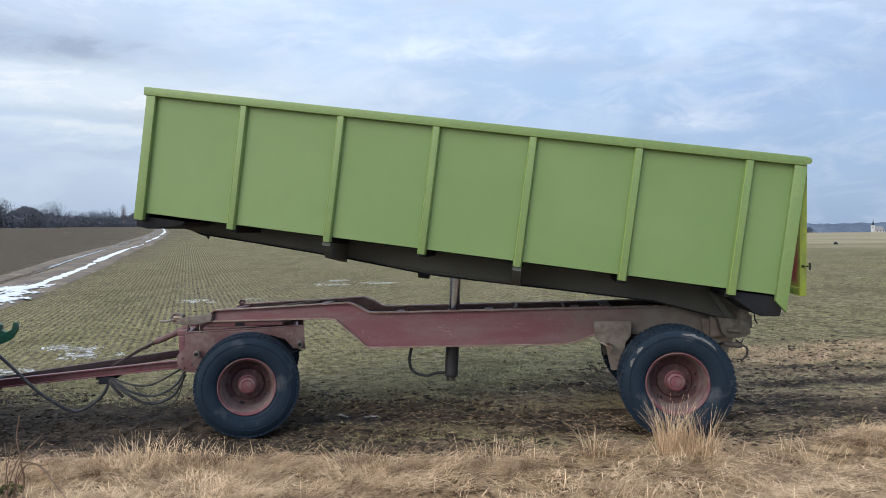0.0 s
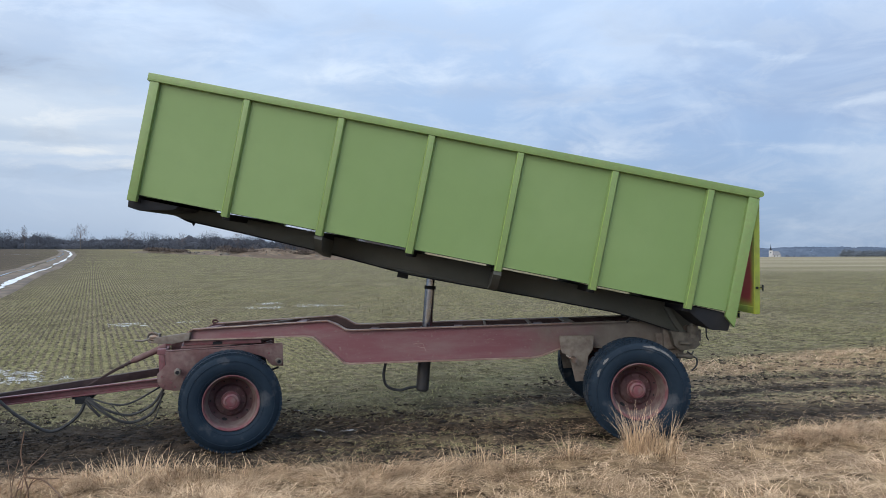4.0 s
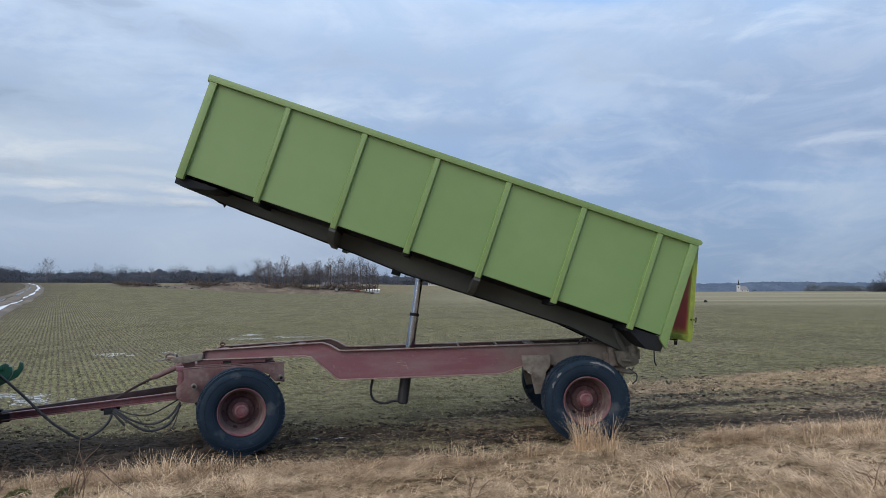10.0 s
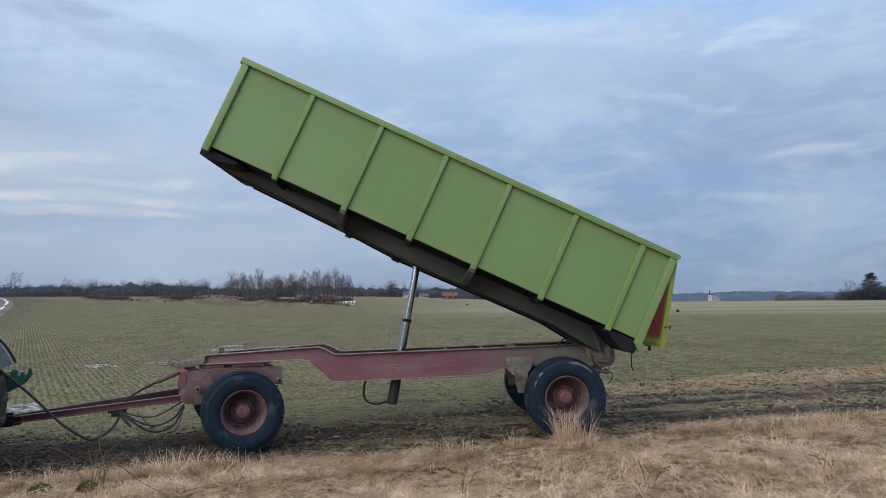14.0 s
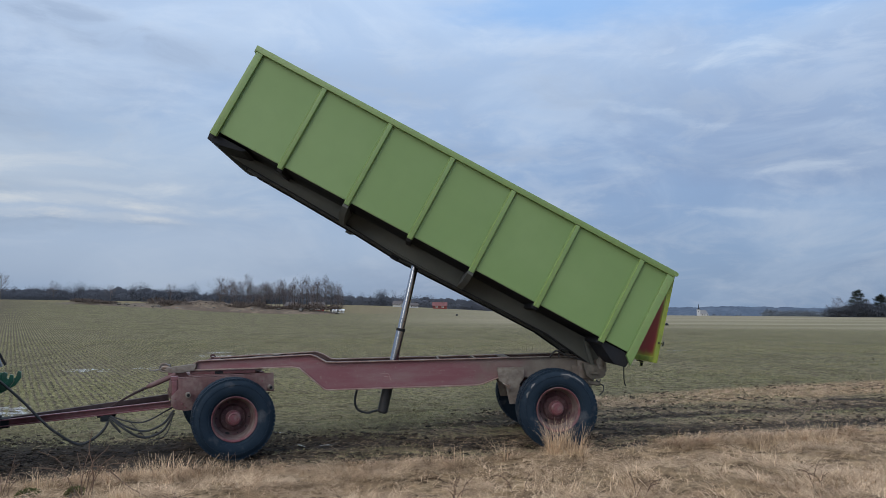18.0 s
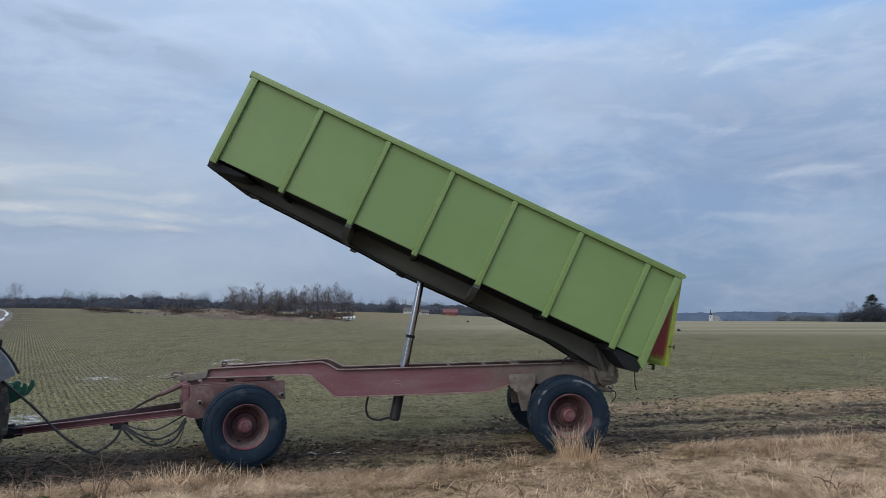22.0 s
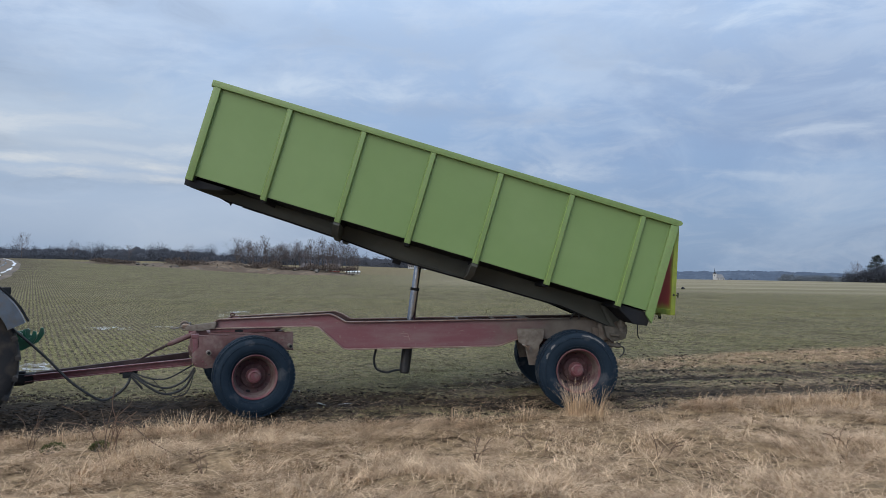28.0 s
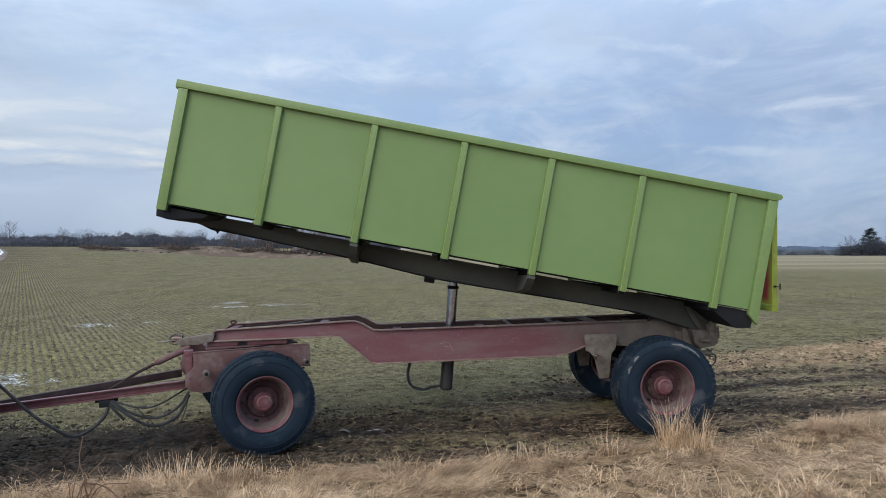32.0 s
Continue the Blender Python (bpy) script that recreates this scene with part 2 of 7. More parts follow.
def island(name, a, b, rough=0.8, third=None, scale=1.2, amount=0.5):
    """Blades and twigs: every island has its own shade between a and b; broad patches of a third tone."""
    m = bpy.data.materials.new(name)
    m.use_nodes = True
    nt = m.node_tree
    N, Lk = nt.nodes.new, nt.links.new
    p = nt.nodes["Principled BSDF"]
    p.inputs["Roughness"].default_value = rough
    p.inputs["Specular IOR Level"].default_value = 0.18
    g = N("ShaderNodeNewGeometry")
    n = N("ShaderNodeMix")
    n.data_type = "RGBA"
    Lk(g.outputs["Random Per Island"], n.inputs["Factor"])
    n.inputs["A"].default_value, n.inputs["B"].default_value = (*a, 1), (*b, 1)
    col = n.outputs["Result"]
    if third:
        nz = N("ShaderNodeTexNoise")
        nz.inputs["Scale"].default_value, nz.inputs["Detail"].default_value = scale, 4
        Lk(g.outputs["Position"], nz.inputs["Vector"])
        rg = N("ShaderNodeMapRange")
        rg.inputs["From Min"].default_value, rg.inputs["From Max"].default_value = 0.45, 0.65
        rg.inputs["To Max"].default_value = amount
        Lk(nz.outputs["Fac"], rg.inputs[0])
        k = N("ShaderNodeMix")
        k.data_type = "RGBA"
        Lk(rg.outputs[0], k.inputs["Factor"])
        Lk(col, k.inputs["A"])
        k.inputs["B"].default_value = (*third, 1)
        col = k.outputs["Result"]
    Lk(col, p.inputs["Base Color"])
    return m


GREEN = shader("green_paint", (0.152, 0.238, 0.088), 0.5, second=(0.172, 0.258, 0.104), scale=0.9, amount=0.6, third=(0.13, 0.20, 0.078),
               scale3=5.0, amount3=0.18, bump=0.05, bump_scale=9, spec=0.35)
GREEN_EDGE = shader("green_paint_ribs", (0.150, 0.238, 0.080), 0.5, second=(0.184, 0.27, 0.086), scale=7, amount=0.4, third=(0.14, 0.12, 0.06),
                    scale3=26, amount3=0.25, bump=0.08, bump_scale=30, spec=0.5)
# Brighter than the ribs: the highlight of their left edges is painted in.
BEAD_GLINT = shader("bright_green_edge", (0.25, 0.36, 0.10), 0.4, second=(0.19, 0.29, 0.09), scale=8, amount=0.7)
# Sills and outriggers: darker and greyer than the body's green.
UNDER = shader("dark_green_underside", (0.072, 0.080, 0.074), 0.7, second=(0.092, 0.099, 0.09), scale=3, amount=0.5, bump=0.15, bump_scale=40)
BLACK = shader("black_primer", (0.012, 0.014, 0.018), 0.75, second=(0.026, 0.025, 0.026), scale=5, amount=0.4, spec=0.2)
RED = shader("faded_red_frame", (0.155, 0.056, 0.068), 0.45, second=(0.20, 0.145, 0.145), scale=6.5, amount=0.28, third=(0.075, 0.045, 0.036),
             scale3=24, amount3=0.5, bump=0.15, bump_scale=45)
DUST_RED = shader("dusty_faded_red", (0.128, 0.066, 0.067), 0.75, second=(0.185, 0.135, 0.126), scale=5, amount=0.8, third=(0.085, 0.042, 0.038),
                  scale3=26, amount3=0.45, bump=0.2, bump_scale=50)
DUST = shader("dusty_rusty_red", (0.155, 0.137, 0.120), 0.8, second=(0.20, 0.182, 0.158), scale=7, amount=0.85, third=(0.075, 0.042, 0.033),
              scale3=22, amount3=0.45, bump=0.2, bump_scale=50)
RIM = shader("faded_red_rim", (0.135, 0.044, 0.056), 0.5, second=(0.168, 0.117, 0.117), scale=9, amount=0.75, third=(0.13, 0.07, 0.06),
             scale3=25, amount3=0.45, bump=0.12, bump_scale=50)
DISH = shader("dusty_wheel_dish", (0.122, 0.088, 0.085), 0.75, second=(0.088, 0.036, 0.042), scale=7, amount=0.6, third=(0.205, 0.175, 0.16),
              scale3=16, amount3=0.5, bump=0.15, bump_scale=50)
RIM_DISC = shader("rusty_wheel_disc", (0.066, 0.025, 0.031), 0.75, second=(0.105, 0.068, 0.066), scale=9, amount=0.6, third=(0.05, 0.035, 0.03),
                  scale3=30, amount3=0.5, bump=0.2, bump_scale=50)
RUBBER = shader("weathered_tyre_rubber", (0.0115, 0.021, 0.034), 0.65, second=(0.12, 0.12, 0.125), scale=4.5, amount=0.42, third=(0.022, 0.036, 0.052),
                scale3=9, amount3=0.4, bump=0.15, bump_scale=70, lo=0.58, hi=0.68, spec=0.1)
# Grime plus the shade between the beams, both put into the colour.
SHADED_GRIME = shader("grimy_red_steel", (0.038, 0.022, 0.023), 0.7, second=(0.075, 0.045, 0.043), scale=7, amount=0.6, bump=0.15, bump_scale=40)
COUPLING = shader("oily_dusty_casting", (0.105, 0.098, 0.085), 0.6, second=(0.15, 0.14, 0.12), scale=9, amount=0.7, third=(0.035, 0.032, 0.03), scale3=20, amount3=0.6, bump=0.15, bump_scale=50)
SCRATCH = shader("bare_scratched_paint", (0.27, 0.19, 0.17), 0.6, second=(0.19, 0.11, 0.11), scale=20, amount=0.7)
CHROME = shader("steel_piston", (0.40, 0.41, 0.43), 0.2, 1.0, second=(0.25, 0.25, 0.26), scale=8, amount=0.35)
HOSE = shader("black_hose", (0.018, 0.02, 0.024), 0.5, second=(0.05, 0.048, 0.045), scale=12, amount=0.6)
STEEL = shader("dull_steel", (0.18, 0.17, 0.16), 0.5, 0.7, second=(0.16, 0.09, 0.06), scale=14, amount=0.6)
CYLINDER = shader("grimy_cylinder_steel", (0.045, 0.046, 0.05), 0.45, 0.3, second=(0.085, 0.075, 0.062), scale=6, amount=0.6, bump=0.05, bump_scale=40)
YELLOW = shader("yellow_green_gate_edge", (0.22, 0.28, 0.04), 0.5, second=(0.17, 0.23, 0.05), scale=4, amount=0.7, third=(0.10, 0.09, 0.04), scale3=15, amount3=0.4)
def gate_material():
    """Red inner face of the tailgate with yellow-green overspray along its edges."""
    m = shader("red_gate_with_overspray", (0.27, 0.028, 0.035), 0.5)
    nt = m.node_tree
    N, Lk = nt.nodes.new, nt.links.new
    co, sep, nz = N("ShaderNodeTexCoord"), N("ShaderNodeSeparateXYZ"), N("ShaderNodeTexNoise")
    Lk(co.outputs["Object"], sep.inputs[0]), Lk(co.outputs["Object"], nz.inputs["Vector"])
    nz.inputs["Scale"].default_value, nz.inputs["Detail"].default_value = 3.0, 5

    def node(op, a, b):
        n = N("ShaderNodeMath")
        n.operation = op
        for i, v in enumerate((a, b)):
            if isinstance(v, float):
                n.inputs[i].default_value = v
            else:
                Lk(v, n.inputs[i])
        return n.outputs[0]
    side = node("SUBTRACT", node("ABSOLUTE", sep.outputs[1], 0.0), 1.13)
    foot = node("SUBTRACT", node("MULTIPLY", sep.outputs[2], -1.0), 1.17)
    edge = node("ADD", node("MAXIMUM", side, foot), node("MULTIPLY", nz.outputs["Fac"], 0.16))
    r, mx = N("ShaderNodeMapRange"), N("ShaderNodeMix")
    r.interpolation_type, mx.data_type = "SMOOTHSTEP", "RGBA"
    r.inputs["From Min"].default_value, r.inputs["From Max"].default_value = -0.05, 0.075
    Lk(edge, r.inputs[0]), Lk(r.outputs[0], mx.inputs["Factor"])
    mx.inputs["A"].default_value, mx.inputs["B"].default_value = (0.25, 0.024, 0.034, 1), (0.24, 0.27, 0.035, 1)
    Lk(mx.outputs["Result"], nt.nodes["Principled BSDF"].inputs["Base Color"])
    return m


GATE_RED = gate_material()
TRACTOR_GREEN = shader("dark_green_hitch", (0.012, 0.085, 0.05), 0.45, second=(0.03, 0.05, 0.04), scale=9, amount=0.6)
FENDER = shader("grey_fender", (0.105, 0.125, 0.155), 0.3, second=(0.06, 0.068, 0.08), scale=5, amount=0.6, third=(0.12, 0.10, 0.08), scale3=18, amount3=0.5)
MUD_RUBBER = shader("muddy_tractor_tyre", (0.013, 0.014, 0.017), 0.8, second=(0.055, 0.046, 0.038), scale=5, amount=0.8, bump=0.3, bump_scale=30)
STRAW = island("dry_grass", (0.84, 0.612, 0.40), (0.235, 0.14, 0.077), 0.8, (0.11, 0.065, 0.035), 4.2, 0.8)
STRAW_PALE = island("pale_dry_stalks", (0.83, 0.62, 0.41), (0.32, 0.205, 0.12), 0.8)
CROP = island("winter_wheat", (0.075, 0.080, 0.028), (0.325, 0.288, 0.132), 0.6, (0.26, 0.21, 0.115), 0.5, 0.5)
WEED = island("dead_weed_stems", (0.10, 0.065, 0.045), (0.17, 0.11, 0.08), 0.8)
MOSS = island("green_moss", (0.045, 0.06, 0.018), (0.12, 0.12, 0.045), 0.9)
BARK = shader("bare_bark", (0.085, 0.07, 0.062), 0.9, second=(0.14, 0.12, 0.105), scale=0.8, amount=0.6, jitter=0.25)
TWIGS = island("bare_twigs", (0.085, 0.073, 0.073), (0.155, 0.13, 0.128), 0.9)
NEEDLES = island("pine_needles", (0.030, 0.042, 0.036), (0.058, 0.072, 0.060), 0.8)
BUSH = island("dark_brush", (0.050, 0.038, 0.034), (0.11, 0.083, 0.066), 0.9)
# The pale blue haze of distance is put into these three wood colours.
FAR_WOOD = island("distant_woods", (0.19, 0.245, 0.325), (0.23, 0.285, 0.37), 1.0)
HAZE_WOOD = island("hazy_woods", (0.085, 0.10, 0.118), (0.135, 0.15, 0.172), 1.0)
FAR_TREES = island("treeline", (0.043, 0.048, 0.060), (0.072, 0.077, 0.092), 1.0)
ROCK = shader("grey_field_stone", (0.14, 0.13, 0.12), 0.9, second=(0.07, 0.065, 0.058), scale=1.5, amount=0.7, third=(0.19, 0.16, 0.12), scale3=6, amount3=0.4)
CHURCH_WHITE = shader("weathered_limewash", (0.43, 0.43, 0.44), 0.9, second=(0.38, 0.37, 0.36), scale=0.3, amount=0.6)
WHITE = shader("white_render", (0.74, 0.73, 0.71), 0.8, second=(0.6, 0.58, 0.55), scale=0.2, amount=0.5)
PALE = shader("greyed_render", (0.42, 0.42, 0.42), 0.8, second=(0.32, 0.31, 0.30), scale=0.2, amount=0.5)
ROOF_DARK = shader("dark_roof", (0.07, 0.06, 0.06), 0.7, second=(0.12, 0.10, 0.09), scale=0.5, amount=0.5)
ROOF_TILE = shader("tile_roof", (0.13, 0.045, 0.045), 0.8, second=(0.17, 0.075, 0.07), scale=0.5, amount=0.6)
FALU = shader("red_timber", (0.15, 0.035, 0.03), 0.8, second=(0.15, 0.03, 0.025), scale=0.6, amount=0.6)
PANE = shader("dark_pane", (0.03, 0.035, 0.045), 0.1)
ICE = shader("pale_ice", (0.60, 0.63, 0.66), 0.35, second=(0.30, 0.29, 0.26), scale=3.5, amount=0.8, third=(0.12, 0.105, 0.08), scale3=9, amount3=0.9, rough2=0.6, coords="Object")
ICE_SHEET = shader("white_ice", (0.66, 0.69, 0.73), 0.4, second=(0.50, 0.53, 0.56), scale=1.2, amount=0.7, third=(0.30, 0.29, 0.28), scale3=5, amount3=0.5)
WATER = shader("still_water", (0.10, 0.10, 0.10), 0.06, second=(0.3, 0.3, 0.3), scale=0.7, amount=0.5, rough2=0.4)


def rail_material():
    """Faded red paint that dust and wear turn beige towards the tail of the frame."""
    m = bpy.data.materials.new("red_rail_dusty_tail")
    m.use_nodes = True
    nt = m.node_tree
    N, Lk = nt.nodes.new, nt.links.new
    p = nt.nodes["Principled BSDF"]
    p.inputs["Roughness"].default_value, p.inputs["Specular IOR Level"].default_value = 0.48, 0.4
    co, sep = N("ShaderNodeTexCoord"), N("ShaderNodeSeparateXYZ")
    Lk(co.outputs["Object"], sep.inputs[0])

    def nz(scale, a, b, stretch=(1, 1, 1), rough=0.6):
        mp, t, r = N("ShaderNodeMapping"), N("ShaderNodeTexNoise"), N("ShaderNodeMapRange")
        mp.inputs["Scale"].default_value = stretch
        t.inputs["Scale"].default_value, t.inputs["Detail"].default_value, t.inputs["Roughness"].default_value = scale, 7, rough
        Lk(co.outputs["Object"], mp.inputs[0]), Lk(mp.outputs[0], t.inputs["Vector"])
        r.inputs["From Min"].default_value, r.inputs["From Max"].default_value = a, b
        Lk(t.outputs["Fac"], r.inputs[0])
        return r.outputs[0]

    def mix(f, k, a, b):
        w, n = N("ShaderNodeMath"), N("ShaderNodeMix")
        w.operation, w.use_clamp = "MULTIPLY", True
        Lk(f, w.inputs[0])
        w.inputs[1].default_value = k
        n.data_type = "RGBA"
        Lk(w.outputs[0], n.inputs["Factor"])
        for sock, v in ((n.inputs["A"], a), (n.inputs["B"], b)):
            if isinstance(v, tuple):
                sock.default_value = (*v, 1)
            else:
                Lk(v, sock)
        return n.outputs["Result"]
    red = mix(nz(2.2, 0.42, 0.66, (0.5, 1, 2.2)), 0.7, (0.158, 0.062, 0.076), (0.205, 0.145, 0.148))
    red = mix(nz(1.6, 0.55, 0.7, (0.7, 1, 3.0)), 0.6, red, (0.165, 0.030, 0.050))
    red = mix(nz(26, 0.60, 0.72), 0.5, red, (0.24, 0.20, 0.18))
    dust = mix(nz(6, 0.4, 0.65), 0.9, (0.140, 0.122, 0.107), (0.185, 0.166, 0.144))
    away, r = N("ShaderNodeMath"), N("ShaderNodeMapRange")
    away.operation = "MULTIPLY_ADD"
    Lk(nz(3.5, 0.3, 0.7), away.inputs[0])
    away.inputs[1].default_value = 0.7
    Lk(sep.outputs[0], away.inputs[2])
    r.interpolation_type = "SMOOTHSTEP"
    r.inputs["From Min"].default_value, r.inputs["From Max"].default_value = 3.2, 4.5
    Lk(away.outputs[0], r.inputs[0])
    Lk(mix(r.outputs[0], 1.0, red, dust), p.inputs["Base Color"])
    return m


RAIL = rail_material()


def ground_material():
    """Soil, mud, thatch and young crop, spread by the zones of the ground sheet."""
    m = bpy.data.materials.new("ground")
    m.use_nodes = True
    nt = m.node_tree
    N, Lk = nt.nodes.new, nt.links.new
    p = nt.nodes["Principled BSDF"]
    p.inputs["Specular IOR Level"].default_value = 0.06
    g = N("ShaderNodeNewGeometry")

    def nz(scale, det, a, b, rot=None, stretch=(1, 1, 1), rough=0.5):
        vec = g.outputs["Position"]
        if rot is not None:
            mp = N("ShaderNodeMapping")
            mp.inputs["Rotation"].default_value = (0, 0, rot)
            mp.inputs["Scale"].default_value = stretch
            Lk(vec, mp.inputs[0])
            vec = mp.outputs[0]
        t = N("ShaderNodeTexNoise")
        t.inputs["Scale"].default_value, t.inputs["Detail"].default_value = scale, det
        t.inputs["Roughness"].default_value = rough
        Lk(vec, t.inputs["Vector"])
        r = N("ShaderNodeMapRange")
        r.inputs["From Min"].default_value, r.inputs["From Max"].default_value = a, b
        Lk(t.outputs["Fac"], r.inputs[0])
        return r.outputs[0]

    def mix(f, a, b):
        n = N("ShaderNodeMix")
        n.data_type = "RGBA"
        for sock, v in ((n.inputs["Factor"], f), (n.inputs["A"], a), (n.inputs["B"], b)):
            if isinstance(v, tuple):
                sock.default_value = (*v, 1)
            else:
                Lk(v, sock)
        return n.outputs["Result"]

    def mul(a, b, op="MULTIPLY"):
        n = N("ShaderNodeMath")
        n.operation = op
        for i, v in enumerate((a, b)):
            if isinstance(v, (int, float)):
                n.inputs[i].default_value = v
            else:
                Lk(v, n.inputs[i])
        return n.outputs[0]

    def zone(k):
        a = N("ShaderNodeAttribute")
        a.attribute_name = k
        return a.outputs["Fac"]
    soil = mix(nz(7.0, 10, 0.42, 0.60, rough=0.7), (0.024, 0.0195, 0.015), (0.185, 0.146, 0.106))
    crop_n = nz(0.16, 5, 0.3, 0.7)
    crop = mix(nz(6.0, 10, 0.42, 0.60, rough=0.7), (0.064, 0.068, 0.025), (0.315, 0.287, 0.128))
    crop = mix(mul(crop_n, 0.45), crop, (0.22, 0.185, 0.110))
    mp = N("ShaderNodeMapping")
    mp.inputs["Rotation"].default_value = (0, 0, -0.471)
    Lk(g.outputs["Position"], mp.inputs[0])
    wave = N("ShaderNodeTexWave")
    wave.inputs["Scale"].default_value = 0.3142 / 0.16
    wave.inputs["Distortion"].default_value, wave.inputs["Detail"].default_value = 1.8, 3
    wave.inputs["Detail Scale"].default_value = 3.0
    Lk(mp.outputs[0], wave.inputs["Vector"])
    sharp = N("ShaderNodeMapRange")
    sharp.interpolation_type = "SMOOTHSTEP"
    sharp.inputs["From Min"].default_value, sharp.inputs["From Max"].default_value = 0.25, 0.7
    Lk(wave.outputs["Fac"], sharp.inputs[0])
    drilled = mul(mul(sharp.outputs[0], 1.15), zone("drilled"))
    even = mul(mul(mul(zone("drilled"), -1.0), 1.0, "ADD"), 0.5)
    rows = mul(mul(drilled, even, "ADD"), zone("green"))
    rows = mul(rows, mul(mul(nz(2.2, 8, 0.36, 0.6, rough=0.65), 0.5), 0.6, "ADD"))
    field = mix(rows, soil, crop)
    # broad uneven growth, drawn out along the drills
    field = mix(mul(nz(0.35, 8, 0.46, 0.66, -0.471, (2.0, 0.5, 1), 0.62), 0.55), field, (0.062, 0.055, 0.028))
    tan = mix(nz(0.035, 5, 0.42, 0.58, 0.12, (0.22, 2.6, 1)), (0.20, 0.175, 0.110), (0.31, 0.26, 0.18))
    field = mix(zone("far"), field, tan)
    mud = mix(nz(5.0, 10, 0.40, 0.64, rough=0.7), (0.006, 0.005, 0.0045), (0.060, 0.046, 0.035))
    worn = mix(nz(13, 8, 0.36, 0.62), (0.05, 0.039, 0.029), (0.235, 0.178, 0.112))
    mud = mix(mul(nz(1.5, 7, 0.41, 0.56, 0.0, (0.3, 1.7, 1)), zone("worn")), mud, worn)
    thatch = mix(nz(6, 10, 0.38, 0.62, rough=0.7), (0.062, 0.040, 0.023), (0.37, 0.260, 0.155))
    col = mix(zone("mud"), field, mud)
    col = mix(zone("straw"), col, thatch)
    Lk(col, p.inputs["Base Color"])
    r = N("ShaderNodeMapRange")
    r.inputs["To Min"].default_value, r.inputs["To Max"].default_value = 0.95, 0.8
    Lk(zone("mud"), r.inputs[0])
    Lk(r.outputs[0], p.inputs["Roughness"])
    b = N("ShaderNodeBump")
    b.inputs["Strength"].default_value, b.inputs["Distance"].default_value = 1.0, 0.06
    h = N("ShaderNodeTexNoise")
    h.inputs["Scale"].default_value, h.inputs["Detail"].default_value = 13, 10
    Lk(g.outputs["Position"], h.inputs["Vector"])
    Lk(h.outputs["Fac"], b.inputs["Height"])
    Lk(b.outputs[0], p.inputs["Normal"])
    return m


GROUND = ground_material()

# ---- mesh helpers ----
def part(name, bm, material, parent=None, label="", m=None, smooth=38):
    """Links a bmesh as one mesh object under a thing or a part."""
    bmesh.ops.recalc_face_normals(bm, faces=bm.faces[:])
    me = bpy.data.meshes.new(name)
    bm.to_mesh(me)
    bm.free()
    for mt in (material if isinstance(material, (list, tuple)) else (material,)):
        me.materials.append(mt)
    if smooth:
        me.polygons.foreach_set("use_smooth", [True] * len(me.polygons))
        me.set_sharp_from_angle(angle=radians(smooth))
    ob = new(name, me)
    ob.parent = parent
    if m is not None:
        ob.matrix_basis = m
    if label:
        ob["label"] = label
    return ob


def again(ob, m, parent=None, label=""):
    """Another object on the same mesh."""
    o = new(ob.name.split(".")[0], ob.data)
    o.parent, o.matrix_basis = parent or ob.parent, m
    if label:
        o["label"] = label
    return o


def thing(name, m, label, category, group=""):
    return tagged(set_at(new(name), m), label, category, group)


def set_at(ob, m):
    ob.empty_display_size = 0.2
    ob.matrix_basis = m
    return ob


def block(bm, x0, x1, y0, y1, z0, z1, bevel=0.0, mi=0):
    r = bmesh.ops.create_cube(bm, size=1, matrix=Matrix.Translation(((x0 + x1) / 2, (y0 + y1) / 2, (z0 + z1) / 2))
                              @ Matrix.Diagonal((abs(x1 - x0), abs(y1 - y0), abs(z1 - z0), 1)))
    fs = {f for v in r["verts"] for f in v.link_faces}
    for f in fs:
        f.material_index = mi
    if bevel:
        bmesh.ops.bevel(bm, geom=list({e for v in r["verts"] for e in v.link_edges}), offset=bevel, segments=2, profile=0.6, affect="EDGES")
    return bm


def prism(bm, pts, y0, y1, bevel=0.0, mi=0):
    """A plate with outline pts in (x, z), from y0 to y1."""
    v = [bm.verts.new((x, y0, z)) for x, z in pts]
    f = bm.faces.new(v)
    r = bmesh.ops.extrude_face_region(bm, geom=[f])
    nv = [e for e in r["geom"] if isinstance(e, bmesh.types.BMVert)]
    bmesh.ops.translate(bm, verts=nv, vec=(0, y1 - y0, 0))
    for g in {k for q in v + nv for k in q.link_faces}:
        g.material_index = mi
    if bevel:
        bmesh.ops.bevel(bm, geom=list({e for q in v + nv for e in q.link_edges}), offset=bevel, segments=2, profile=0.6, affect="EDGES")
    return bm


def rod(bm, p0, p1, r0, r1=None, seg=16, mi=0):
    p0, p1 = Vector(p0), Vector(p1)
    d = p1 - p0
    m = Matrix.Translation((p0 + p1) / 2) @ d.to_track_quat("Z", "Y").to_matrix().to_4x4()
    r = bmesh.ops.create_cone(bm, cap_ends=True, segments=seg, radius1=r0, radius2=r0 if r1 is None else r1, depth=d.length, matrix=m)
    for f in {f for v in r["verts"] for f in v.link_faces}:
        f.material_index = mi
    return bm


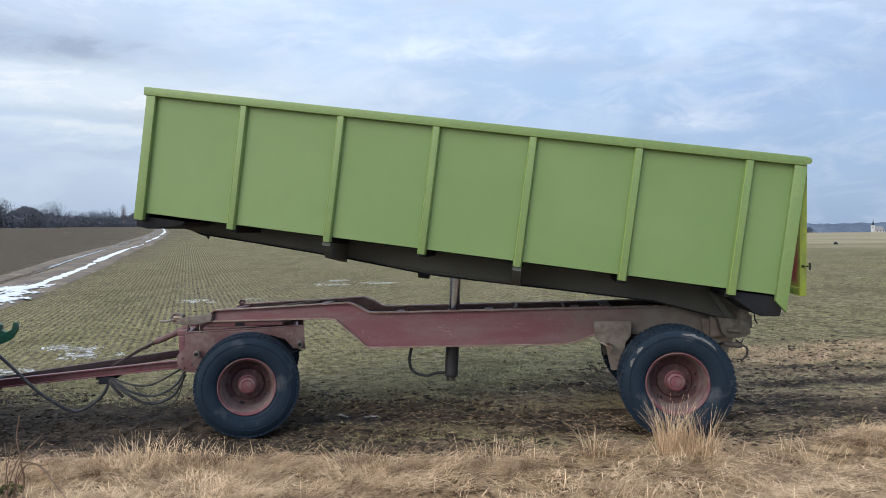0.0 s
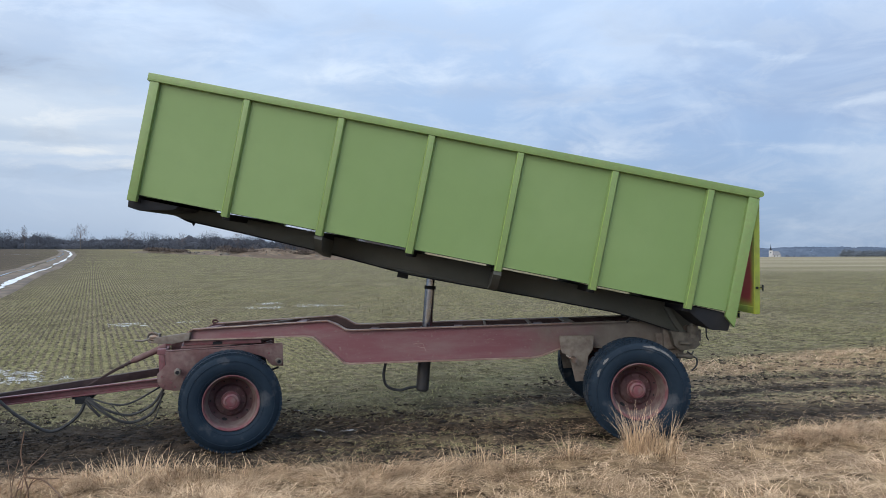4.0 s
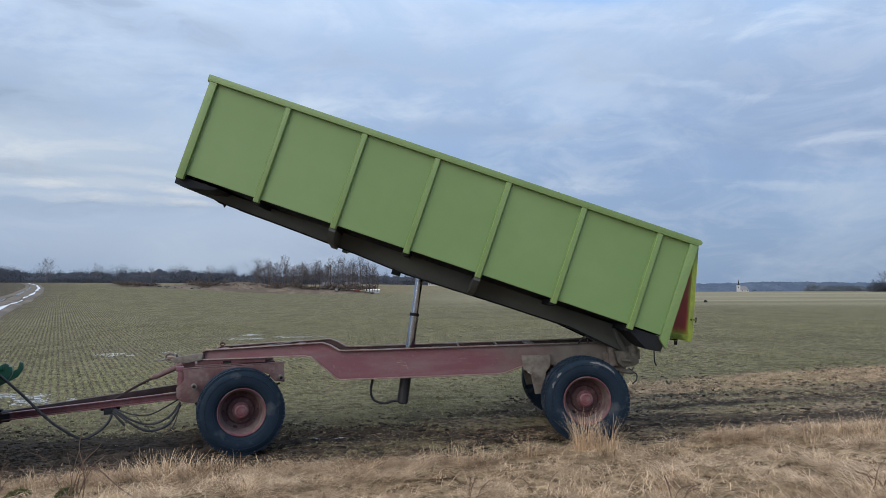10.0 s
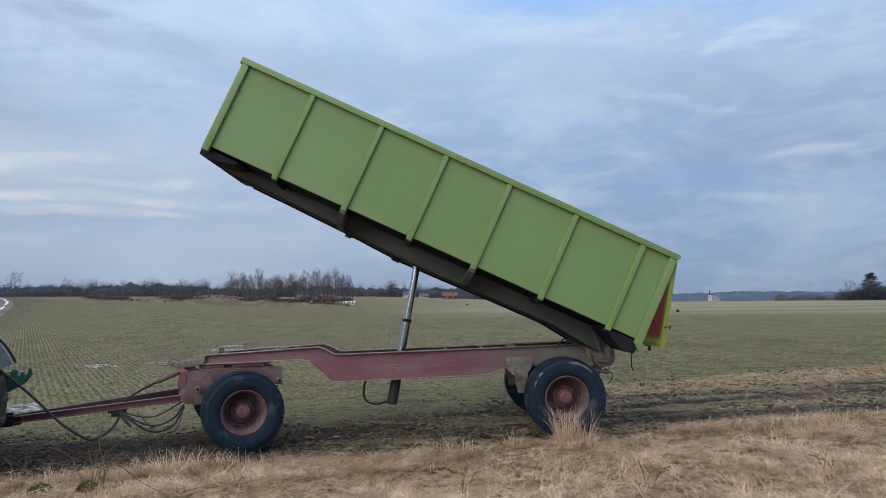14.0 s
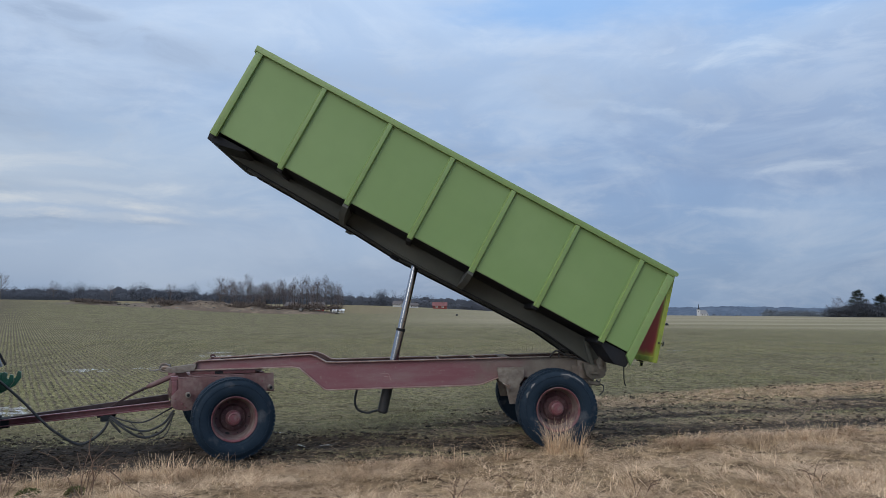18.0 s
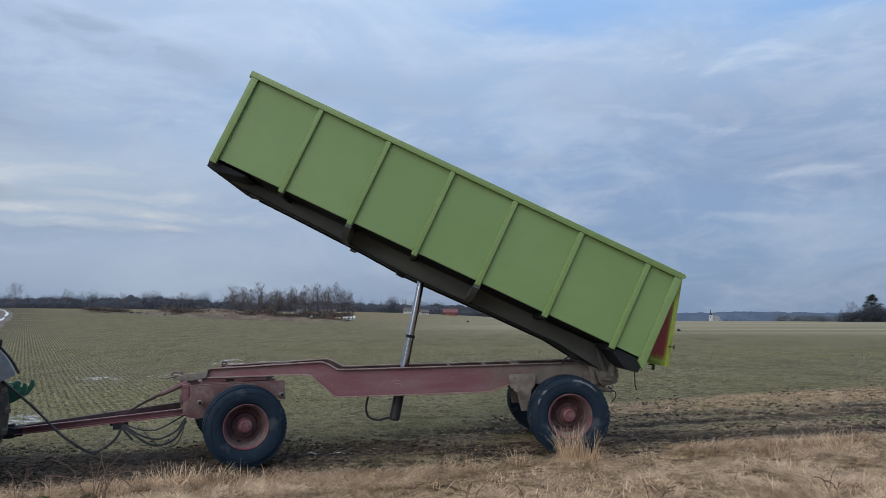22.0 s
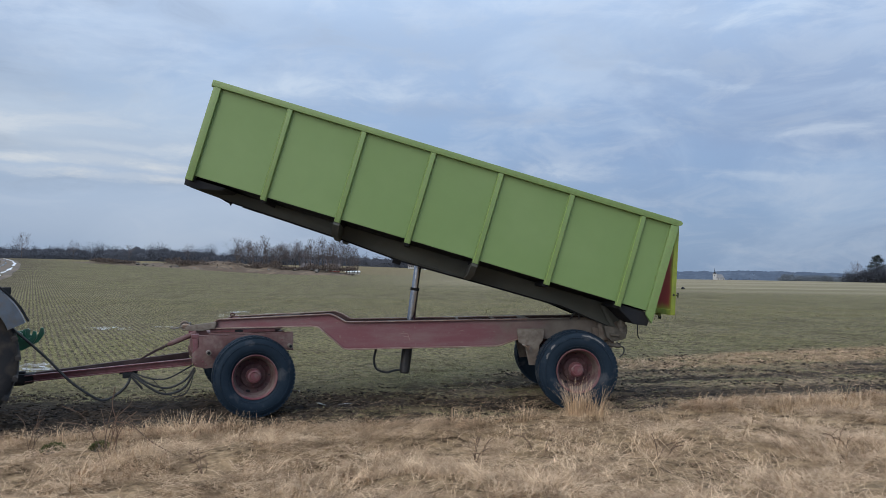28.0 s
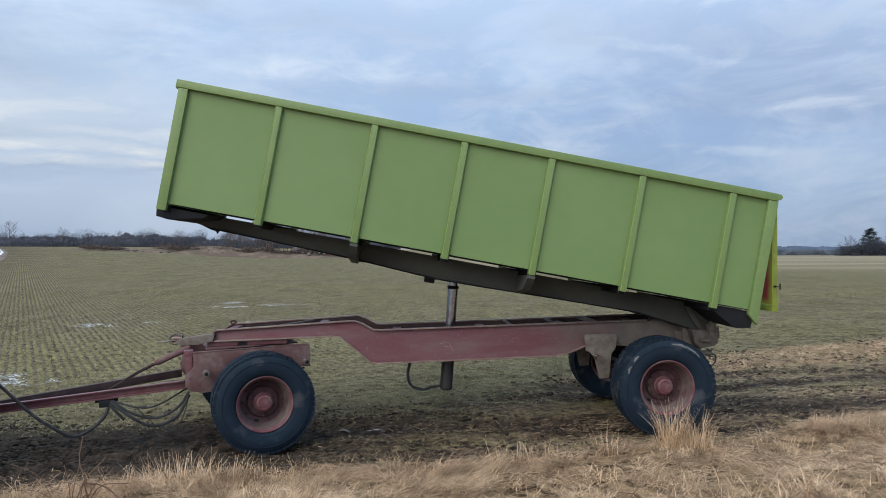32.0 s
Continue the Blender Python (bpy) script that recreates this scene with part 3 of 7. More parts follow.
def hose(bm, pts, r, seg=8, steps=8, mi=0):
    """A bent tube through pts (Catmull-Rom)."""
    P = [Vector(p) for p in pts]
    P = [2 * P[0] - P[1]] + P + [2 * P[-1] - P[-2]]
    line = []
    for i in range(1, len(P) - 2):
        a, b, c, d = P[i - 1:i + 3]
        for k in range(steps):
            t = k / steps
            line.append(0.5 * (2 * b + (c - a) * t + (2 * a - 5 * b + 4 * c - d) * t * t + (3 * b - a - 3 * c + d) * t ** 3))
    line.append(P[-2])
    rings, up = [], Vector((0.13, 0.97, 0.2))
    for i, q in enumerate(line):
        d = (line[min(i + 1, len(line) - 1)] - line[max(i - 1, 0)]).normalized()
        s = d.cross(up).normalized()
        n = s.cross(d)
        rings.append([bm.verts.new(q + r * (math.cos(a) * s + math.sin(a) * n)) for a in [2 * math.pi * k / seg for k in range(seg)]])
    for A, B in zip(rings, rings[1:]):
        for k in range(seg):
            bm.faces.new((A[k], A[(k + 1) % seg], B[(k + 1) % seg], B[k])).material_index = mi
    bm.faces.new(rings[0]), bm.faces.new(rings[-1])
    return bm


def lathe(bm, prof, seg=48, mi=0, y_of=None):
    """Turns the profile (radius, y) about the y axis."""
    rings = []
    for r, y in prof:
        rings.append([bm.verts.new((r * math.cos(a), y, r * math.sin(a))) for a in [2 * math.pi * k / seg for k in range(seg)]])
    for A, B in zip(rings, rings[1:]):
        for k in range(seg):
            bm.faces.new((A[k], A[(k + 1) % seg], B[(k + 1) % seg], B[k])).material_index = mi
    return bm


def sheet(name, verts, faces, material, smooth=True):
    """A large mesh from arrays: verts (n, 3), faces (m, 3 or 4)."""
    verts, faces = np.asarray(verts, np.float32), np.asarray(faces, np.int32)
    me = bpy.data.meshes.new(name)
    k = faces.shape[1]
    me.vertices.add(len(verts))
    me.vertices.foreach_set("co", verts.ravel())
    me.loops.add(faces.size)
    me.loops.foreach_set("vertex_index", faces.ravel())
    me.polygons.add(len(faces))
    me.polygons.foreach_set("loop_start", np.arange(0, faces.size, k, dtype=np.int32))
    me.update(calc_edges=True)
    me.polygons.foreach_set("use_smooth", [smooth] * len(faces))
    me.materials.append(material)
    return new(name, me)


# ---- ground ----
RNG = np.random.default_rng(7)
_lat = RNG.random((256, 256))


def vnoise(x, y, scale, shift=0):
    """Smooth value noise of -1 to 1 over the plane."""
    u, v = np.asarray(x) * scale + 17.3 * shift, np.asarray(y) * scale + 41.7 * shift
    i, j = np.floor(u).astype(int), np.floor(v).astype(int)
    a, b = u - i, v - j
    a, b = a * a * (3 - 2 * a), b * b * (3 - 2 * b)
    L = lambda p, q: _lat[p % 256, q % 256]
    n = (L(i, j) * (1 - a) + L(i + 1, j) * a) * (1 - b) + (L(i, j + 1) * (1 - a) + L(i + 1, j + 1) * a) * b
    return 2 * n - 1


def ease(a, b, x):
    t = np.clip((np.asarray(x, float) - a) / (b - a), 0, 1)
    return t * t * (3 - 2 * t)


def verge_line(x):
    """Where the dry verge meets the mud, along the trailer."""
    x = np.asarray(x, float)
    return -0.78 + 0.13 * np.clip(x, -6, 3) * (x < 0) + 0.215 * np.clip(x - 2.4, 0, 60) + 0.14 * vnoise(x, 0 * x, 0.9, 3)


def mud_line(x):
    """Where the wheel tracks meet the crop."""
    x = np.asarray(x, float)
    far_right = 3.1 + 0.17 * np.clip(x + 4, -9, 9) + 0.30 * np.clip(x - 5, 0, 60)
    return 1.75 + (far_right - 1.75) * ease(1.0, 6.0, x) + 0.25 * vnoise(x, 0 * x, 0.5, 5)


def lane_track(y):
    """Where the lane's right wheel track runs."""
    y = np.asarray(y, float)
    return -27.0 - 0.48 * (y - 38.3) - 0.00019 * np.clip(y - 38.3, 0, 400) ** 2


def strip_lo(x):
    return 3.45 + 0.20 * np.clip(np.asarray(x, float) - 5.5, -3, 60)


def height(x, y):
    x, y = np.asarray(x, float), np.asarray(y, float)
    slope = 0.029 * 14 * np.tanh(x / 14) * (1 - ease(9, 40, y)) * (1 - ease(12, 60, -y))
    D, az = np.hypot(x - 2, y + 9.5), np.degrees(np.arctan2(x - 2, y + 9.5))
    left = 0.0150 * np.clip(D - 50, 0, 420) * (1 - ease(-27, -8, az)) * ease(-70, -50, az)
    back = 0.034 * np.clip(D - 325, 0, 150) * ease(-27, -8, az) * (1 - ease(-6, 15, az))      # the land rises again behind the knoll
    z = slope + left + back - 0.006 * np.clip(D - 370, 0, 1200) * ease(2, 14, az) * (1 - ease(80, 100, az))
    vl, ml = verge_line(x), mud_line(x)
    z = z + 0.30 * ease(0.3, 8.5, vl - y)
    near = 1 - ease(14, 30, np.hypot(x - 2, y))
    mud = ease(-0.15, 0.35, y - vl) * (1 - ease(-0.5, 0.4, y - ml))
    rut = 0
    for c, w in ((0.12, 0.26), (0.75, 0.2), (2.15, 0.3), (2.75, 0.2)):
        d = y - (c + 0.16 * np.clip(x - 4.5, 0, 40) - 0.0 * x)
        rut = rut + np.exp(-(d / w) ** 2)
    z = z - 0.045 * mud * np.clip(rut, 0, 1.2) * ease(-3.5, 14, x + 8)
    z = z + near * mud * (0.020 * vnoise(x, y, 3.3, 1) + 0.022 * vnoise(x, y, 6.5, 2))
    z = z + near * (1 - mud) * (0.02 * vnoise(x, y, 1.7, 4) + 0.012 * vnoise(x, y, 5.5, 6))
    z = z + near * ease(0, 0.5, vl - y) * (0.040 * vnoise(x, y, 2.4, 14) + 0.028 * vnoise(x, y, 5.6, 15))
    z = z + near * 0.06 * ease(0, 1.2, vl - y) * vnoise(x, y, 0.8, 8)
    return z


def height_at(x, y):
    return float(height(x, y))


def spread(lo, hi, step, far_lo, far_hi, grow=1.16):
    mid = list(np.arange(lo, hi + step / 2, step))
    a, s = [], step
    q = mid[-1]
    while q < far_hi:
        s *= grow
        q += s
        a.append(q)
    b, s, q = [], step, mid[0]
    while q > far_lo:
        s *= grow
        q -= s
        b.append(q)
    return np.array(b[::-1] + mid + a)


def build_ground():
    xs, ys = spread(-9, 15, 0.09, -3800, 3800), spread(-5.5, 9, 0.075, -500, 3800)
    X, Y = np.meshgrid(xs, ys)
    Z = height(X, Y)
    n, m = len(xs), len(ys)
    idx = np.arange(n * m).reshape(m, n)
    faces = np.stack([idx[:-1, :-1], idx[:-1, 1:], idx[1:, 1:], idx[1:, :-1]], -1).reshape(-1, 4)
    ob = sheet("ground", np.stack([X, Y, Z], -1).reshape(-1, 3), faces, GROUND)
    vl, ml = verge_line(X), mud_line(X)
    straw = ease(-0.35, 0.15, vl - Y)
    lo = strip_lo(X)
    strip = ease(-0.25, 0.25, Y - lo) * (1 - ease(-0.3, 0.5, Y - ml)) * ease(3.5, 6.5, X)
    mud = ease(-0.2, 0.2, Y - vl) * (1 - ease(-0.9, 0.9, Y - ml)) * (1 - 0.85 * strip)
    worn = ease(-6, 2, X) * (1 - ease(3, 7, X))
    mud = mud * (1 - 0.35 * ease(1.3, 3.2, Y) * worn)
    dist = np.hypot(X - 2, Y + 9)
    bearing = np.degrees(np.arctan2(X - 2, Y + 9.5))
    straw = np.maximum(straw, 0.28 * ease(312, 330, dist) * ease(-27, -22, bearing) * (1 - ease(-2, 3, bearing)))
    lane = X - lane_track(Y) - 0.8                 # signed distance from the field lane
    green = np.clip(0.62 + 0.26 * ease(22, 60, dist) + 0.16 * vnoise(X, Y, 0.08, 9), 0, 1) * ease(-0.5, 1.5, lane)
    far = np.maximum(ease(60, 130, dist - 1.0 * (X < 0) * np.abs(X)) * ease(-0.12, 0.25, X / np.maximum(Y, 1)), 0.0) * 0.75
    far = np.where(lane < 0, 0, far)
    mud = np.maximum(mud, 0.45 * ease(1.5, 4.0, -lane) * ease(8, 14, Y))   # bare ploughed land beyond the lane
    rut = np.zeros_like(X)
    for c, w in ((0.75, 0.24), (2.2, 0.30)):      # the wheel ruts stay dark and wet
        rut = np.maximum(rut, np.exp(-((Y - c - 0.16 * np.clip(X - 4.5, 0, 40) - 0.10 * vnoise(X, Y, 0.7, 18)) / w) ** 2))
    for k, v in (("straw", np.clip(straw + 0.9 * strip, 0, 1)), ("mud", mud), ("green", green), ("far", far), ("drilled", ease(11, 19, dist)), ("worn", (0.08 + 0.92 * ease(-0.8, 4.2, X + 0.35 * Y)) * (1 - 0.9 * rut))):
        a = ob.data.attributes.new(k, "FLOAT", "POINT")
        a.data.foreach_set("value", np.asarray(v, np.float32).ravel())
    return tagged(ob, "wet farm field with young wheat, mud tracks and dry verge", "ground", kind="structure")


build_ground()

# ---- the tipping trailer ----
MID = 1.13                      # the trailer's centre line (y)
LEAN = 1.67                     # it stands on rising ground
TILT = ((0, 9.31), (1, 10.2), (2, 11.15), (3, 12.18), (3.5, 12.73), (5.5, 14.68), (6, 15.4), (7, 16.72), (8, 18.07), (9, 19.36), (10, 20.63), (11, 21.92),
        (12, 23.63), (13, 25.32), (14, 26.5), (14.5, 26.95), (16.5, 28.42), (17, 28.78), (17.5, 29.12), (18, 29.45), (18.5, 29.48), (19.5, 29.45), (20.3, 29.45),
        (20.7, 29.15), (21, 28.58), (22, 26.69), (23, 24.75), (24, 22.8), (24.5, 21.85), (25, 21.05), (25.5, 20.43), (27.5, 18.02), (28, 17.42),
        (29, 16.12), (30, 14.83), (31, 13.53), (32, 12.25))
HINGE = (4.84, 0.0, 1.03)       # the body's tipping pivot in the trailer's space
STEER = 19.0                    # the front axle and drawbar are turned
PIVOT = (-0.37, -0.01)

trailer = thing("tipping_trailer", pose(0, MID, 0.5, 0, -LEAN) @ pose(0, 0, -0.5),
                "two-axle farm trailer, green tipping body, faded red chassis, on mud", "trailer")
front = pose(PIVOT[0], PIVOT[1], 0, 0, 0, STEER)


def offset_line(pts, d):
    """The polyline pts in (x, z), moved by d to its left."""
    out = []
    for i, (x, z) in enumerate(pts):
        a, b = Vector(pts[max(i - 1, 0)]), Vector(pts[min(i + 1, len(pts) - 1)])
        t = (b - a).normalized()
        out.append((x - d * t.y, z + d * t.x))
    return out


RAIL_TOP = [(-0.80, 1.10), (-0.64, 1.19), (0.88, 1.238), (0.98, 1.20), (1.10, 1.128), (1.2, 1.122), (4.46, 1.121), (4.80, 1.09)]
RAIL_LOW = [(-0.80, 1.055), (0.08, 1.057), (0.62, 1.06), (0.72, 1.045), (1.06, 0.745), (1.12, 0.733), (3.16, 0.738), (3.26, 0.752), (3.50, 0.835), (3.6, 0.845), (4.80, 0.80)]


# Pale from wear and dust; the edge highlight is in the colour too.
FLANGE = shader("worn_flange_edge", (0.23, 0.15, 0.13), 0.45, second=(0.34, 0.285, 0.235), scale=5, amount=0.75, third=(0.10, 0.05, 0.04), scale3=25, amount3=0.4)


def build_chassis():
    cut = 3.62                      # behind it the rails are caked with dust
    for s in (-1, 1):
        y = s * 0.33
        rail = None
        for nm, lab, mat, fl, top, low in (
                ("frame_rail", "faded red steel frame rail with dusty scuffs", RAIL, FLANGE, RAIL_TOP[:6] + [(cut, 1.1215)], [q for q in RAIL_LOW if q[0] < cut] + [(cut, 0.844)]),
                ("rail_tail", "dust-caked tail of the frame rail", RAIL, DUST, [(cut, 1.1215)] + RAIL_TOP[6:], [(cut, 0.844)] + [q for q in RAIL_LOW if q[0] > cut])):
            # the far rail's inner face gets its shade by a darker colour
            rail = part(nm, prism(bmesh.new(), top + low[::-1], y - 0.006, y + 0.006), mat if s < 0 else SHADED_GRIME, trailer, lab if s < 0 else "far rail of the frame, its colour darkened for inner shade")
            for fn, line, d in (("top_flange", top, -0.014), ("bottom_flange", low, 0.014)):
                bm = prism(bmesh.new(), line + offset_line(line, d)[::-1], y - (0.055 if s < 0 else 0.02), y + (0.02 if s < 0 else 0.055), 0.003)
                part(fn, bm, fl, rail)
    for x, z0, z1 in ((-0.55, 1.08, 1.17), (0.5, 1.09, 1.2), (1.35, 0.78, 1.08), (2.35, 0.78, 1.08), (3.3, 0.86, 1.08), (4.15, 0.86, 1.08), (4.72, 0.86, 1.06)):
        bm = bmesh.new()
        block(bm, x - 0.05, x + 0.05, -0.323, 0.323, z0, z1, 0.006)
        part("cross_member", bm, RED if x < 4 else DUST, trailer)
    bm = block(bmesh.new(), -0.76, 0.12, -0.345, 0.345, 1.003, 1.05, 0.005)
    part("bolster", bm, RED, trailer)
    # flat ties between the rails, flush with their tops
    for x, w in ((2.66, 0.014), (3.17, 0.014), (3.61, 0.05)):
        part("tie_bar", block(bmesh.new(), x - w, x + w, -0.308, 0.308, 1.100, 1.124, 0.003), DUST, trailer, "dusty flat steel tie between the rails")
    for x0, z0, pts in ((1.909, 0.904, ((-0.07, 0.03), (0.03, 0.035), (0.05, -0.01), (-0.02, 0.0))), (1.909, 0.904, ((0.045, 0.03), (0.06, -0.02), (0.075, -0.06))), (2.705, 0.958, ((-0.03, 0.0), (0.0, 0.008), (0.04, 0.0)))):
        part("scratch", hose(bmesh.new(), [(x0 + u, -0.3355, z0 + w) for u, w in pts], 0.004, seg=5, steps=4), SCRATCH, trailer, "pale bent scratch in the rail's paint")
    # slanting brace on top of the gooseneck, lug
    bm = block(bmesh.new(), -0.30, 0.30, -0.035, 0.035, -0.008, 0.008, 0.003)
    part("brace", bm, DUST, trailer, "dusty flat brace laid across the gooseneck", pose(0.20, 0.0, 1.203, 0, 0, 62))
    bm = bmesh.new()
    rod(bm, (-0.62, 0.33, 1.17), (-0.62, 0.33, 1.20), 0.03)
    hose(bm, [(-0.65, 0.33, 1.195), (-0.64, 0.33, 1.222), (-0.60, 0.33, 1.222), (-0.585, 0.33, 1.195)], 0.012)
    part("lifting_lug", bm, RIM_DISC, trailer)
    # front beam of the gooseneck with its clamp ring
    bm = bmesh.new()
    prism(bm, [(-1.09, 1.055), (-1.06, 1.105), (-0.80, 1.135), (-0.66, 1.15), (-0.68, 1.06), (-0.86, 1.03), (-1.02, 1.03)], -0.40, -0.27, 0.012)
    part("nose_bracket", bm, DUST, trailer)
    bm = bmesh.new()
    hose(bm, [(-1.10 + 0.06 * math.cos(a), -0.36, 1.105 + 0.055 * math.sin(a)) for a in [0.5 + k * 0.66 for k in range(10)]], 0.013)
    rod(bm, (-1.14, -0.33, 1.105), (-1.03, -0.33, 1.105), 0.042, seg=14)
    hose(bm, [(-1.30, -0.36, 1.075), (-1.22, -0.36, 1.072), (-1.14, -0.36, 1.09), (-1.06, -0.36, 1.07)], 0.012, seg=8)
    part("clamp_ring", bm, STEEL, trailer)
    # hanger brackets before and behind the rear axle, with their pins
    for s in (-1, 1):
        y = s * 0.45
        bm = prism(bmesh.new(), [(3.46, 0.99), (3.84, 0.985), (3.825, 0.83), (3.77, 0.76), (3.735, 0.49), (3.62, 0.485), (3.575, 0.72), (3.52, 0.79), (3.48, 0.80)],
                   y - 0.03 if s < 0 else y, y if s < 0 else y + 0.03, 0.008)
        hanger = part("spring_hanger", bm, DUST, trailer, "dusty steel spring hanger plate")
        bm = rod(bmesh.new(), (3.60, y, 0.735), (3.60, y + s * 0.16, 0.735), 0.032, seg=14)
        rod(bm, (3.52, y + s * 0.1, 0.78), (3.60, y + s * 0.13, 0.74), 0.012, seg=8)
        part("pin", bm, STEEL, hanger)
        bm = prism(bmesh.new(), [(4.52, 0.98), (4.86, 0.98), (4.84, 0.80), (4.74, 0.56), (4.64, 0.56), (4.56, 0.78)], y - s * 0.04 - 0.012, y - s * 0.04 + 0.012, 0.006)
        part("spring_hanger", bm, DUST, trailer)
        bm = bmesh.new()
        for k in range(5):
            w = 0.56 - 0.09 * k
            pts = [(4.16 + q * w, y, 0.74 - 0.012 * k - 0.10 * (1 - q * q)) for q in (-1, -0.6, -0.2, 0.2, 0.6, 1)]
            hose(bm, pts, 0.012, seg=4, steps=2)
        part("leaf_spring", bm, BLACK, trailer)
    bm = rod(bmesh.new(), (4.15, -0.95, 0.5), (4.15, 0.95, 0.5), 0.06, seg=14)
    part("rear_axle", bm, BLACK, trailer)
    # tail: hinge blocks, lamp housing, couplings, dangling cable
    bm = bmesh.new()
    prism(bm, [(4.60, 1.09), (4.88, 1.06), (4.92, 0.90), (4.86, 0.82), (4.60, 0.80)], -0.47, -0.335, 0.01)
    prism(bm, [(4.60, 1.09), (4.88, 1.06), (4.92, 0.90), (4.86, 0.82), (4.60, 0.80)], 0.335, 0.47, 0.01)
    block(bm, 4.78, 4.88, -0.335, 0.335, 0.84, 1.0, 0.01)
    part("hinge_block", bm, DUST, trailer)
    bm = rod(bmesh.new(), (HINGE[0], -0.52, HINGE[2]), (HINGE[0], 0.52, HINGE[2]), 0.04)
    part("hinge_pin", bm, STEEL, trailer)
    bm = bmesh.new()
    prism(bm, [(4.64, 1.02), (4.82, 1.0), (4.93, 0.965), (4.95, 0.86), (4.90, 0.82), (4.74, 0.80), (4.68, 0.86)], -0.62, -0.48, 0.014)
    rod(bm, (4.885, -0.58, 0.94), (4.885, -0.58, 1.065), 0.062, 0.056, 18)
    rod(bm, (4.885, -0.58, 1.065), (4.885, -0.58, 1.085), 0.045, 0.03, 14)
    rod(bm, (4.885, -0.58, 1.08), (4.885, -0.58, 1.115), 0.018, 0.016, 10)
    block(bm, 4.925, 4.965, -0.61, -0.55, 0.90, 1.03, 0.01)
    rod(bm, (4.72, -0.655, 0.895), (4.83, -0.655, 0.885), 0.017, seg=10)
    rod(bm, (4.70, -0.60, 0.755), (4.82, -0.60, 0.745), 0.026, seg=14)
    rod(bm, (4.80, -0.60, 0.746), (4.86, -0.60, 0.742), 0.034, seg=14)
    part("coupling", bm, COUPLING, trailer, "dusty hydraulic coupling at the tail")
    bm = hose(bmesh.new(), [(4.22, -0.40, 1.11), (4.30, -0.46, 1.20), (4.42, -0.48, 1.14), (4.55, -0.48, 1.10), (4.70, -0.48, 1.05)], 0.012)
    hose(bm, [(4.34, -0.42, 1.11), (4.36, -0.45, 1.22), (4.50, -0.47, 1.20), (4.62, -0.48, 1.12), (4.70, -0.50, 1.06)], 0.010)
    part("tail_hose", bm, HOSE, trailer)
    bm = hose(bmesh.new(), [(4.86, -0.60, 0.742), (4.91, -0.60, 0.71), (4.905, -0.60, 0.64), (4.85, -0.60, 0.585)], 0.009)
    hose(bm, [(4.80, -0.64, 0.80), (4.84, -0.64, 0.77), (4.87, -0.63, 0.80)], 0.008)
    part("tail_cable", bm, HOSE, trailer)


